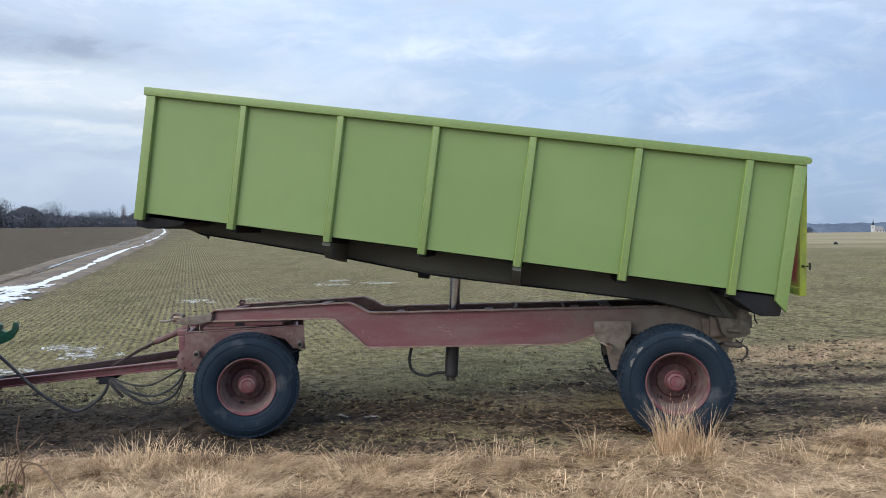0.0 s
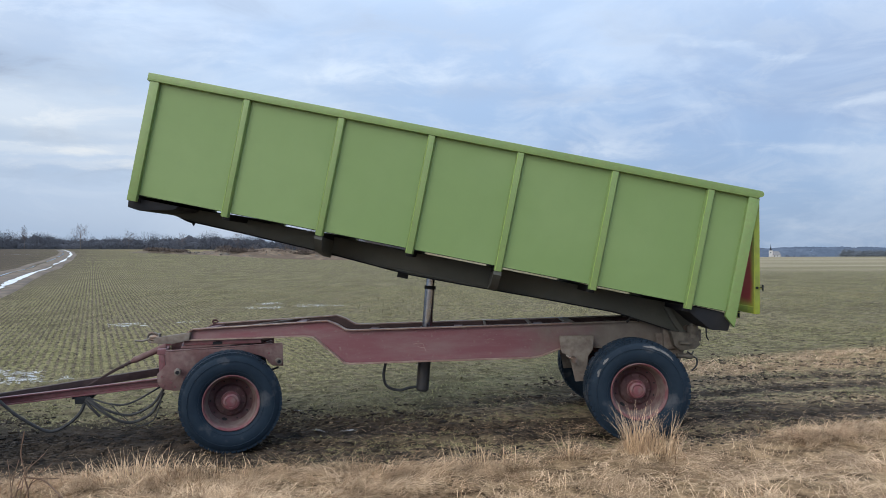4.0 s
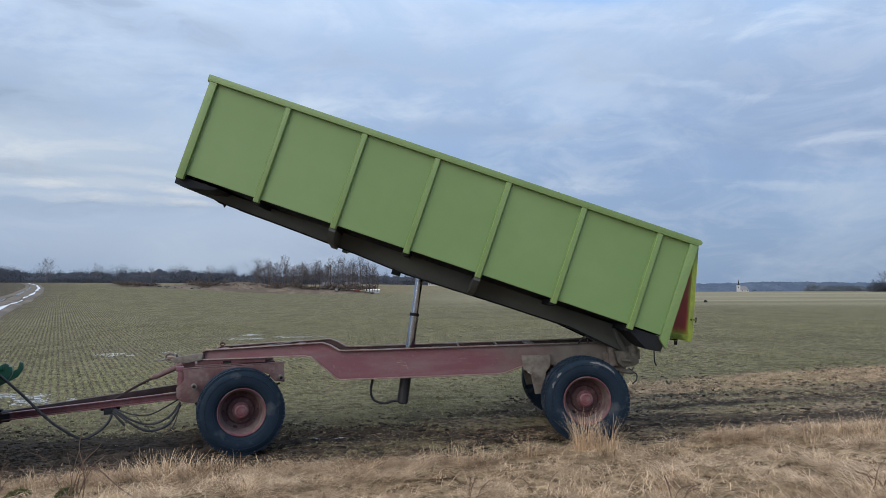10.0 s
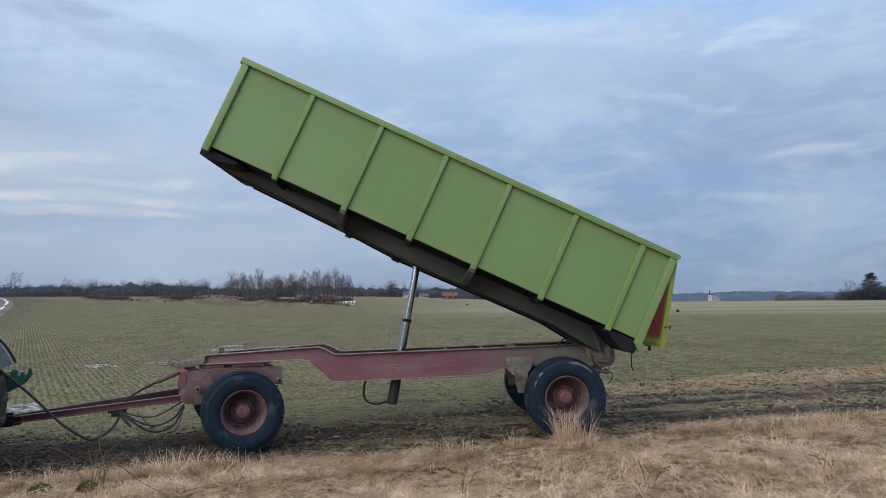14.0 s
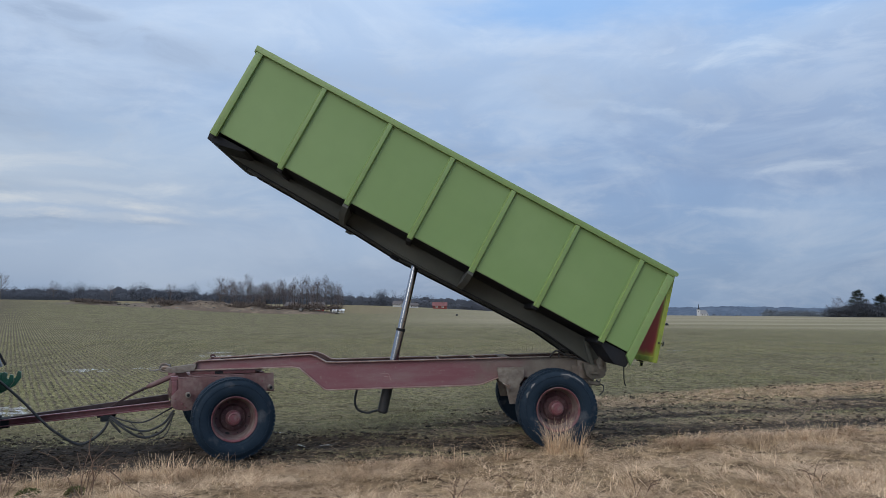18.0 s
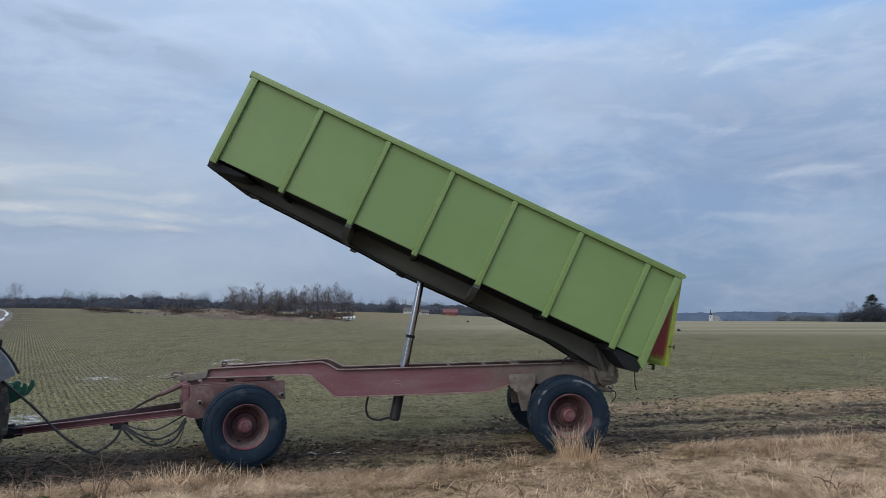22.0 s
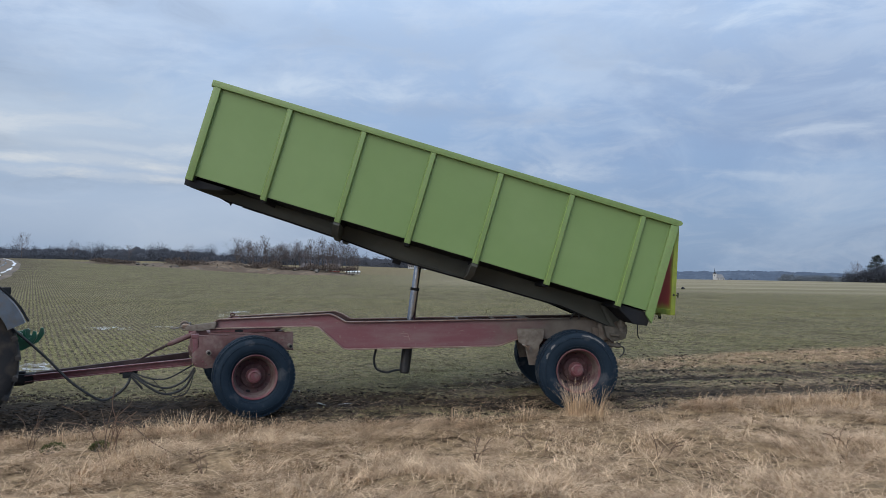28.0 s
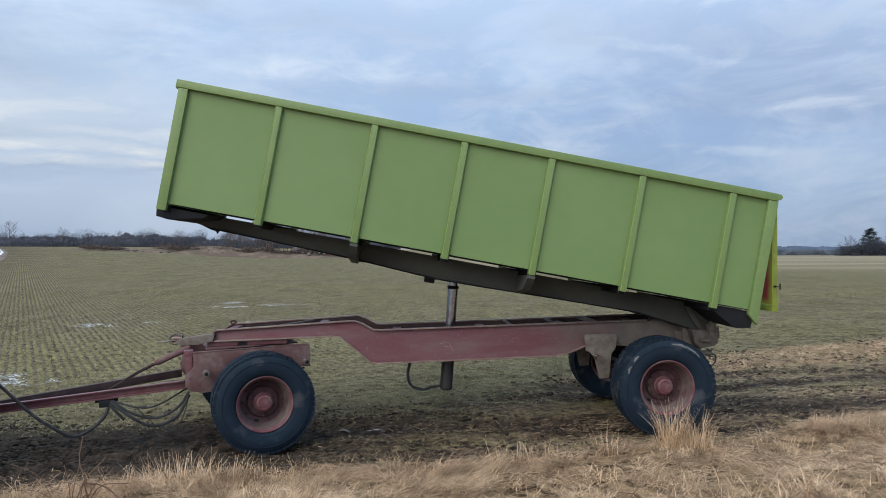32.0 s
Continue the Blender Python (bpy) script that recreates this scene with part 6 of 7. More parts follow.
for _x, _y, _a, _b, _k in PATCHES:
    patch("ice_patch", _x, _y, _a, _b, _k, ICE, "thin pale patch of melting ice on the soil", "ice patch", thresh=0.17, lift=0.25 if _y > 100 else 0.02, cells=88)


for _x, _y, _k in ((-15.5, 15.2, 53), (-17.1, 18.1, 57), (-18.6, 21.0, 61)):
    patch("ice_sheet", _x, _y, 1.1, 1.9, _k, ICE_SHEET, "white ice sheet over the flooded edge of the lane", "ice sheet", lift=0.085, thresh=0.42, cells=48, broken=False)


def build_lane():
    """The lane to the left: two wet wheel tracks with grass between."""
    t = np.concatenate([np.arange(0, 40, 0.5), np.arange(40, 340, 4.0)])
    cy = 9.0 + t
    cx = lane_track(cy) - 1.1
    off = np.linspace(-2.3, 2.3, 27)
    X = cx[:, None] + off[None] * 0.912 + 0.3 * vnoise(cx, cy, 0.07, 71)[:, None]
    Y = cy[:, None] + off[None] * 0.41
    Z = height(X, Y) + 0.02 - 0.10 * (np.exp(-((np.abs(off) - 1.0) / 0.35) ** 2))[None] + 0.04 + 0.03 * vnoise(X, Y, 1.5, 72)
    Z[:, (0, -1)] = height(X[:, (0, -1)], Y[:, (0, -1)]) - 0.05
    m, n = X.shape
    idx = np.arange(m * n).reshape(m, n)
    F = np.stack([idx[:-1, :-1], idx[:-1, 1:], idx[1:, 1:], idx[1:, :-1]], -1).reshape(-1, 4)
    ob = sheet("lane", np.stack([X, Y, Z], -1).reshape(-1, 3), F, LANE)
    tagged(ob, "muddy farm lane with grassy crown", "lane", kind="structure")
    for s, w, seed in ((1.0, 0.30, 3), (-1.0, 0.13, 6)):
        V, F, k = [], [], 0
        rr = np.random.default_rng(seed)
        ww = w * np.clip(0.65 + 0.8 * vnoise(t, 0 * t, 0.11, 80 + seed) + 0.5 * vnoise(t, 0 * t, 0.9, 84 + seed), 0.0, 1.3) * (1 + 0.002 * t)
        for side in (-1, 1):
            o = s + side * ww
            V.append(np.stack([cx + 0.912 * o + 0.3 * vnoise(cx, cy, 0.07, 71), cy + 0.41 * o, height(cx + 0.912 * o, cy + 0.41 * o) + 0.012], -1))
        V = np.concatenate(V)
        N_ = len(t)
        F = np.stack([np.arange(N_ - 1), np.arange(1, N_), np.arange(1, N_) + N_, np.arange(N_ - 1) + N_], -1)
        w_ob = sheet("lane_water", V, F, ICE_SHEET if s > 0 else WATER)
        tagged(w_ob, "long pale puddle in the lane's wheel track", "puddle", "puddles of the lane")


LANE = shader("lane_mud", (0.09, 0.066, 0.048), 0.85, second=(0.19, 0.145, 0.095), scale=0.5, amount=0.8, third=(0.075, 0.058, 0.045), scale3=4, amount3=0.6, bump=0.5, bump_scale=8)
build_lane()

# ---- distance ----
def spot(az, dist):
    """Place on the ground at a heading (degrees from +y, clockwise) and distance from the watcher."""
    x, y = 2 + dist * math.sin(radians(az)), -9.5 + dist * math.cos(radians(az))
    return x, y, height_at(x, y)


def strips(base, tip, width):
    """Crossed thin strips from base to tip, as quads."""
    n = len(base)
    d = tip - base
    side = np.stack([d[:, 1] + 0.3 * d[:, 2], -d[:, 0] + 0.2 * d[:, 2], -0.2 * d[:, 1]], -1)
    side /= np.maximum(np.linalg.norm(side, axis=1), 1e-6)[:, None]
    w = (np.asarray(width) / 2)[:, None] * side
    V = np.stack([base - w, base + w, tip + 0.35 * w, tip - 0.35 * w], 1).reshape(-1, 3)
    return V, np.arange(4 * n).reshape(-1, 4)


def bare_tree(seed, h, crown_w, lean=0.0, birch=False, dense=2.0):
    """A leafless tree: tapered trunk with limbs, and a crown of fine twigs."""
    rr = random.Random(seed)
    root = new("bare_tree")
    root.empty_display_size = 1
    bm = bmesh.new()
    top = Vector((lean * h, 0, h * 0.86))
    rod(bm, (0, 0, -0.3), top * 0.5, 0.015 * h, 0.009 * h, 7)
    rod(bm, top * 0.5, top, 0.009 * h, 0.002 * h, 6)
    B, T, W = [], [], []

    def grow(p, d, length, rad, level):
        e = p + d * length
        rod(bm, p, e, rad, rad * 0.45, 5)
        if level == 0:
            for _ in range(int(12 * dense)):
                b = p.lerp(e, rr.uniform(0.2, 1.0))
                q = (d + Vector((rr.gauss(0, 0.6), rr.gauss(0, 0.6), rr.gauss(0.15, 0.45)))).normalized()
                B.append(b), T.append(b + q * length * rr.uniform(0.3, 1.0)), W.append(0.0026 * h * rr.uniform(0.5, 1))
            return
        for _ in range(3):
            q = (d + Vector((rr.gauss(0, 0.45), rr.gauss(0, 0.45), rr.gauss(0.12, 0.3)))).normalized()
            grow(p.lerp(e, rr.uniform(0.45, 1.0)), q, length * rr.uniform(0.5, 0.75), rad * 0.5, level - 1)
    n = 9 if birch else 11
    for k in range(n):
        f = 0.22 + 0.72 * (k + rr.random()) / n
        a = k * 2.4 + rr.uniform(-0.5, 0.5)
        up = rr.uniform(0.9, 1.6) if birch else rr.uniform(0.35, 0.9)
        d = Vector((math.cos(a), math.sin(a), up)).normalized()
        reach = crown_w * (1.05 - 0.75 * abs(f - 0.45)) * rr.uniform(0.35, 0.6)
        grow(top * f, d, reach, 0.0038 * h, 1)
    part("trunk", bm, BARK, root, smooth=0)
    # fine outer twigs that fan out over the whole crown
    for _ in range(900):
        v = Vector((rr.gauss(0, 1), rr.gauss(0, 1), rr.gauss(0, 1))).normalized() * rr.random() ** 0.4
        c = Vector((lean * h * 0.6 + v.x * crown_w * 0.42, v.y * crown_w * 0.42, h * (0.62 + 0.37 * v.z)))
        q = (c - Vector((0, 0, 0.25 * h))).normalized() + Vector((rr.gauss(0, 0.3), rr.gauss(0, 0.3), rr.gauss(0.2, 0.3)))
        B.append(c), T.append(c + q * h * rr.uniform(0.03, 0.09)), W.append(0.0024 * h * rr.uniform(0.5, 1))
    V, F = strips(np.array(B), np.array(T), np.array(W))
    crown = sheet("crown", V, F, TWIGS, False)
    crown.parent = root
    return root


def put_trees():
    protos = [bare_tree(1, 11, 6.5), bare_tree(2, 12, 4.4, 0.03, True), bare_tree(3, 10, 7.5, -0.04), bare_tree(4, 12.5, 4.0, 0.0, True), bare_tree(5, 8, 6.5, 0.02, False, 2.5), bare_tree(6, 11, 4.6, -0.05, True)]
    rr = random.Random(42)
    lab = ("leafless grey tree with spreading crown on the mound", "slender leafless birch on the mound")
    spots = []
    for k in range(44):      # the copse on the mound
        az = -13.6 + 9.3 * (k + rr.random() * 0.9) / 44
        spots.append((az, rr.uniform(296, 322), rr.choice((1, 3, 5, 1, 3, 0)), rr.uniform(0.68, 1.12)))
    for az, d, p, s in ((-16.9, 305, 0, 0.70), (-13.4, 300, 4, 0.75), (-12.2, 303, 2, 0.85), (-11.3, 300, 5, 0.8), (-10.2, 298, 0, 0.85), (-9.7, 297, 4, 1.0), (-15.6, 330, 2, 0.6), (-6.3, 312, 3, 1.0), (-5.2, 312, 1, 1.05),
                        (-27.6, 470, 0, 1.2), (-24.5, 470, 2, 1.0), (-31, 480, 3, 1.0), (-20.9, 440, 0, 0.8), (31.6, 345, 0, 0.7), (33.2, 350, 2, 0.8), (34.4, 352, 0, 0.8)):
        spots.append((az, d, p, s))
    first = {}
    for az, d, p, s in spots:
        x, y, z = spot(az, d)
        z += 2.7 * max(0, 1 - ((az + 11.6) / 8.0) ** 4) * max(0, 1 - ((d - 300) / 22) ** 2)
        m = pose(x, y, z, 0, 0, rr.uniform(0, 360)) @ Matrix.Diagonal((s, s, s * rr.uniform(0.92, 1.1), 1))
        if p not in first:
            first[p] = protos[p]
            protos[p].matrix_basis = m
            ob = protos[p]
        else:
            ob = copy_thing(protos[p], Matrix())
            ob.matrix_basis = m
        tagged(ob, lab[1 if p in (1, 3, 5) else 0], "tree", "leafless trees")


def flecks(r, c, size, thin=0.16, lay=(0.8, 0.5, 1.0)):
    """Thin twiggy flecks at points c, turned every way."""
    n = len(c)
    d = r.standard_normal((n, 3)) * np.array(lay)
    d /= np.linalg.norm(d, axis=1)[:, None]
    ln = size * r.uniform(0.5, 1.2, n)
    return strips(c - d * ln[:, None] / 2, c + d * ln[:, None] / 2, ln * thin * r.uniform(0.7, 1.4, n))


def woods(name, az0, az1, d0, d1, count, h0, h1, mat, label, conifer=0.4, seed=1, thin=0.2, twigs=150, low=0.0, mass=0.0):
    """A belt of far trees with their undergrowth: ONE object. mass: how high its thicket closes, as a share of the trees."""
    r = np.random.default_rng(seed)
    sets = []
    if mass:
        n = int((az1 - az0) * 40)
        a = np.linspace(az0, az1, n)
        for d, k, shift in ((0.7 * d0 + 0.3 * d1, 0.72, 0), (0.3 * d0 + 0.7 * d1, 0.9, 7), (d1, 1.0, 13)):
            x, y = 2 + d * np.sin(np.radians(a)), -9.5 + d * np.cos(np.radians(a))
            crown = 0.68 + 0.28 * vnoise(a, 0 * a, 0.7, seed + shift) + 0.24 * np.abs(vnoise(a, 0 * a, 1.4, seed + 1 + shift)) + 0.14 * vnoise(a, 0 * a, 4.5, seed + 2 + shift) + 0.05 * vnoise(a, 0 * a, 14.0, seed + 3 + shift)
            top = height(x, y) + mass * k * h1 * crown
            rows = [np.stack([x + f * 2.0 * np.sin(np.radians(a)), y + f * 2.0 * np.cos(np.radians(a)), (height(x, y) - 0.6) * (1 - g) + top * g], -1) for f, g in ((0, 0), (0.2, 0.6), (0.7, 0.9), (1.4, 1.0), (2.6, 0.5))]
            V = np.stack(rows, 0).reshape(-1, 3)
            idx = np.arange(5 * n).reshape(5, n)
            sets.append((V, np.stack([idx[:-1, :-1], idx[:-1, 1:], idx[1:, 1:], idx[1:, :-1]], -1).reshape(-1, 4)))
    for k in range(count):
        az, d = r.uniform(az0, az1), r.uniform(d0, d1)
        x, y, z = spot(az, d)
        h = r.uniform(h0, h1) * (0.85 + 0.28 * float(vnoise(az * 0.8, 0.0, 1.0, seed)))
        o = np.array([x, y, z + low])
        if r.random() < conifer:
            f = r.random(twigs) ** 1.4
            q, a = 0.17 * h * (1 - f) * r.random(twigs) ** 0.5, r.uniform(0, 6.283, twigs)
            c = np.stack([q * np.cos(a), q * np.sin(a), h * (0.08 + 0.92 * f)], -1)
            sets.append(flecks(r, c + o, np.full(twigs, 0.075 * h) * (1.15 - f), thin * 2.2))
        else:
            n = int(2.6 * twigs)
            v = r.standard_normal((n, 3))
            v /= np.linalg.norm(v, axis=1)[:, None]
            v *= r.random(n)[:, None] ** 0.6
            c = np.stack([0.34 * h * v[:, 0], 0.3 * h * v[:, 1], h * (0.60 + 0.38 * v[:, 2])], -1)
            sets.append(flecks(r, c + o, np.full(n, 0.12 * h), thin * 0.26, (0.7, 0.5, 1.0)))
        sets.append(strips(o[None] - np.array([[0, 0, 0.5]]), o[None] + np.array([[0.02 * h, 0, 0.62 * h]]), np.array([0.025 * h])))
        n = int(0.8 * twigs)
        c = np.stack([r.normal(0, 0.42 * h, n), r.normal(0, 0.2 * h, n), h * 0.5 * r.random(n) ** 1.25], -1) + o
        sets.append(flecks(r, c, np.full(n, 0.095 * h), thin * 2.4))
    V, F = join(sets)
    return tagged(sheet(name, V, F, mat, False), label, "woods", kind="stuff")


def build_ridge():
    """The wooded ridge on the right horizon: a long low hill whose top is uneven with crowns."""
    n, m = 700, 10
    u, v = np.linspace(4, 44, n), np.linspace(-1, 1, m)
    A, W = np.meshgrid(u, v)
    d = 1380 + 160 * W
    x, y = 2 + d * np.sin(np.radians(A)), -9.5 + d * np.cos(np.radians(A))
    top = 16.5 + 2.2 * vnoise(A, 0 * A, 0.35, 101) + 1.2 * vnoise(A, W, 2.0, 102) + 1.0 * vnoise(A * 9, W * 5, 1.0, 103)
    z = height(x, y) - 3 + (top + 2) * (1 - W ** 4)
    idx = np.arange(n * m).reshape(m, n)
    F = np.stack([idx[:-1, :-1], idx[:-1, 1:], idx[1:, 1:], idx[1:, :-1]], -1).reshape(-1, 4)
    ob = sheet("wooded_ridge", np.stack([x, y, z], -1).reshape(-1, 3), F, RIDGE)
    tagged(ob, "wooded ridge on the horizon, coloured with haze blue", "ridge", kind="structure")


# Haze of the distance is painted into the ridge's blue tones.
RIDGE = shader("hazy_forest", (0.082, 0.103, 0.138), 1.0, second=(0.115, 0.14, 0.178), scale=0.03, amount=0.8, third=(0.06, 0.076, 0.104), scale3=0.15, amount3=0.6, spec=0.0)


def build_mound():
    """The stony knoll in the field with its brush and boulders."""
    n, m = 120, 26
    u, v = np.linspace(-1, 1, n), np.linspace(-1, 1, m)
    U, Vv = np.meshgrid(u, v)
    az, d = -14.6 + 10.6 * U, 300 + 22 * Vv
    x, y = 2 + d * np.sin(np.radians(az)), -9.5 + d * np.cos(np.radians(az))
    prof = np.clip(1 - np.abs(U) ** 3.5, 0, 1) * np.clip(1 - np.abs(Vv) ** 2, 0, 1)
    z = height(x, y) - 0.5 + prof * (1.6 + 1.7 * ease(-0.6, 0.1, U) + 0.9 * vnoise(x, y, 0.06, 91) + 0.8 * vnoise(x, y, 0.22, 92) + 0.5 * vnoise(x, y, 0.6, 93))
    idx = np.arange(n * m).reshape(m, n)
    F = np.stack([idx[:-1, :-1], idx[:-1, 1:], idx[1:, 1:], idx[1:, :-1]], -1).reshape(-1, 4)
    ob = sheet("knoll", np.stack([x, y, z], -1).reshape(-1, 3), F, KNOLL)
    tagged(ob, "low knoll of rough dry grass and stones", "knoll", kind="structure")
    rr = random.Random(8)
    bm = bmesh.new()
    bmesh.ops.create_icosphere(bm, subdivisions=2, radius=1)
    for q in bm.verts:
        q.co *= 1 + 0.3 * noise.noise(q.co * 1.7)
        q.co.z *= 0.7
    rock = part("boulder", bm, ROCK)
    for k in range(60):
        a, dd = -14.0 + rr.uniform(-7.4, 9.2), 300 + rr.uniform(-16, -4)
        X, Y, Z = spot(a, dd)
        s = rr.uniform(0.25, 0.8)
        Z = height_at(X, Y) + (2.3 if -15.5 < a < -6.5 else 0.7) * (1 - ((dd - 300) / 22) ** 2)
        mm = pose(X, Y, Z, rr.uniform(-20, 20), rr.uniform(-20, 20), rr.uniform(0, 360)) @ Matrix.Diagonal((s * 1.6, s, s, 1))
        o = rock if k == 0 else again(rock, mm)
        o.matrix_basis = mm
        tagged(o, "grey boulder in dry grass on the knoll", "boulder", "boulders on the knoll")
    r = np.random.default_rng(77)
    sets = []
    for a0, a1, n_, h, dz in ((-13.4, -10.4, 1300, 4.6, 1.4), (-18.4, -13.4, 900, 2.8, 1.0), (-10.6, -4.6, 1100, 2.0, 1.5), (-23.2, -20.6, 900, 1.6, 0.6), (-17.5, -4.8, 2600, 1.1, 1.3)):
        a = r.uniform(a0, a1, n_)
        d_ = 300 + r.uniform(-12, 6, n_)
        X, Y = 2 + d_ * np.sin(np.radians(a)), -9.5 + d_ * np.cos(np.radians(a))
        b = np.stack([X, Y, height(X, Y) + 1.6 * dz - 0.3], -1)
        hh = h * np.clip(0.35 + 0.9 * vnoise(a * 1.2, 0 * a, 1.0, 95) + 0.4 * r.random(n_), 0.15, 1.4)
        for _ in range(3):
            c = b + np.stack([r.normal(0, 0.9, n_), r.normal(0, 0.9, n_), 0.25 + hh * r.random(n_) ** 1.3], -1)
            sets.append(flecks(r, c, np.full(n_, 0.75), 0.34))
    V, F = join(sets)
    tagged(sheet("brush", V, F, BUSH, False), "dark leafless scrub on and beside the knoll", "scrub", kind="stuff")


KNOLL = shader("rough_dry_grass", (0.10, 0.066, 0.043), 0.95, second=(0.19, 0.138, 0.09), scale=0.18, amount=0.8, third=(0.06, 0.05, 0.036), scale3=0.7, amount3=0.8, bump=0.6, bump_scale=2)


def pine(az, dist, h, seed, label):
    """A tall pine with a bare trunk and flat plates of needles."""
    rr = random.Random(seed)
    x, y, z = spot(az, dist)
    root = thing("pine_tree", pose(x, y, z), label, "tree", "pines")
    bm = bmesh.new()
    bend = [Vector((0, 0, -0.4)), Vector((0.1, 0, 0.3 * h)), Vector((-0.15, 0, 0.62 * h)), Vector((0.1, 0.1, 0.93 * h))]
    for p, q, a, b in zip(bend, bend[1:], (0.3, 0.22, 0.16), (0.22, 0.16, 0.06)):
        rod(bm, p, q, a, b, 8)
    B, T, W = [], [], []
    for k in range(17):
        f = 0.36 + 0.60 * k / 16
        a = k * 2.39
        reach = 0.30 * h * (1.15 - f) / 0.6 * rr.uniform(0.6, 1.1) + 0.4
        p = Vector((0, 0, f * h))
        e = p + Vector((math.cos(a) * reach, math.sin(a) * reach, reach * rr.uniform(0.05, 0.45)))
        rod(bm, p, e, 0.07, 0.025, 5)
        for _ in range(240):
            c = p.lerp(e, rr.uniform(0.35, 1.05)) + Vector((rr.gauss(0, 0.42), rr.gauss(0, 0.42), rr.gauss(0.1, 0.26)))
            B.append(c), T.append(c + Vector((rr.gauss(0, 0.3), rr.gauss(0, 0.3), rr.uniform(-0.02, 0.3)))), W.append(rr.uniform(0.14, 0.36))
    part("trunk", bm, BARK, root, smooth=0)
    V, F = strips(np.array(B), np.array(T), np.array(W))
    crown = sheet("crown", V, F, NEEDLES, False)
    crown.parent = root


def gable(name, az, dist, w, d, wall_h, roof_h, turn, wall_mat, roof_mat, label, cat="house", windows=4, group="houses beyond the field", dz=0.0):
    """A house with walls, pitched roof, chimney and windows."""
    x, y, z = spot(az, dist)
    root = thing(name, pose(x, y, z + dz, 0, 0, turn), label, cat, group)
    bm = block(bmesh.new(), -w / 2, w / 2, -d / 2, d / 2, -0.8, wall_h)
    vs = [bm.verts.new(p) for p in ((-w / 2, -d / 2, wall_h + 0.002), (-w / 2, d / 2, wall_h + 0.002), (-w / 2, 0, wall_h + roof_h))]
    bm.faces.new(vs)
    vs = [bm.verts.new(p) for p in ((w / 2, -d / 2, wall_h + 0.002), (w / 2, d / 2, wall_h + 0.002), (w / 2, 0, wall_h + roof_h))]
    bm.faces.new(vs)
    part("wall", bm, wall_mat, root, smooth=0)
    bm = bmesh.new()
    ew, ed = w / 2 + 0.35, d / 2 + 0.4
    k = roof_h / (d / 2)
    for s in (-1, 1):
        q = [(-ew, s * ed, wall_h - 0.4 * k + 0.05), (ew, s * ed, wall_h - 0.4 * k + 0.05), (ew, 0, wall_h + roof_h + 0.05), (-ew, 0, wall_h + roof_h + 0.05)]
        a = [bm.verts.new(p) for p in q]
        b = [bm.verts.new((p[0], p[1], p[2] + 0.18)) for p in q]
        bm.faces.new(a), bm.faces.new(b)
        for i in range(4):
            bm.faces.new((a[i], a[(i + 1) % 4], b[(i + 1) % 4], b[i]))
    roof = part("roof", bm, roof_mat, root, smooth=0)
    part("chimney", block(bmesh.new(), w * 0.15, w * 0.15 + 0.7, -0.3, 0.4, wall_h + roof_h * 0.5, wall_h + roof_h + 0.9), ROOF_DARK, roof)
    for i in range(windows):
        cx = -w / 2 + w * (i + 0.7) / (windows + 0.4)
        win = part("window", block(bmesh.new(), cx - 0.6, cx + 0.6, -d / 2 - 0.06, -d / 2 - 0.004, wall_h * 0.35, wall_h * 0.8), WHITE, root)
        part("pane", block(bmesh.new(), cx - 0.45, cx + 0.45, -d / 2 - 0.08, -d / 2 - 0.064, wall_h * 0.4, wall_h * 0.76), PANE, win)
    return root


ROOF_GREY = shader("weathered_grey_roof", (0.17, 0.17, 0.175), 0.8, second=(0.13, 0.13, 0.135), scale=0.5, amount=0.6)


def build_church():
    x, y, z = spot(22.5, 1080)
    root = thing("church", pose(x, y, z, 0, 0, -25), "white country church with slender dark spire among far trees", "church")
    bm = block(bmesh.new(), -2.4, 2.4, -2.4, 2.4, -1, 9.0)
    part("tower", bm, CHURCH_WHITE, root, smooth=0)
    bm = bmesh.new()
    bmesh.ops.create_cone(bm, cap_ends=True, segments=4, radius1=3.0, radius2=0.9, depth=1.6, matrix=pose(0, 0, 9.8, 0, 0, 45))
    bmesh.ops.create_cone(bm, cap_ends=True, segments=8, radius1=0.85, radius2=0.08, depth=6.6, matrix=pose(0, 0, 13.8))
    part("spire", bm, BLACK, root, smooth=0)
    part("window", block(bmesh.new(), -0.5, 0.5, -2.46, -2.404, 5.4, 7.2), PANE, root)
    bm = block(bmesh.new(), 2.402, 12.5, -4.2, 4.2, -1, 2.9)
    part("nave", bm, CHURCH_WHITE, root, smooth=0)
    bm = bmesh.new()
    q = [(2.41, -4.7, 2.7), (12.9, -4.7, 2.7), (12.9, 4.7, 2.7), (2.41, 4.7, 2.7), (2.41, 0, 8.3), (9.4, 0, 8.1)]
    v = [bm.verts.new(p) for p in q]
    for f in ((0, 1, 5, 4), (1, 2, 5), (2, 3, 4, 5), (3, 0, 4), (3, 2, 1, 0)):
        bm.faces.new([v[i] for i in f])
    part("roof", bm, ROOF_GREY, root, smooth=0)
    for i in range(3):
        part("window", block(bmesh.new(), 4.5 + 3.2 * i, 5.4 + 3.2 * i, -4.26, -4.204, 0.9, 2.3), PANE, root)


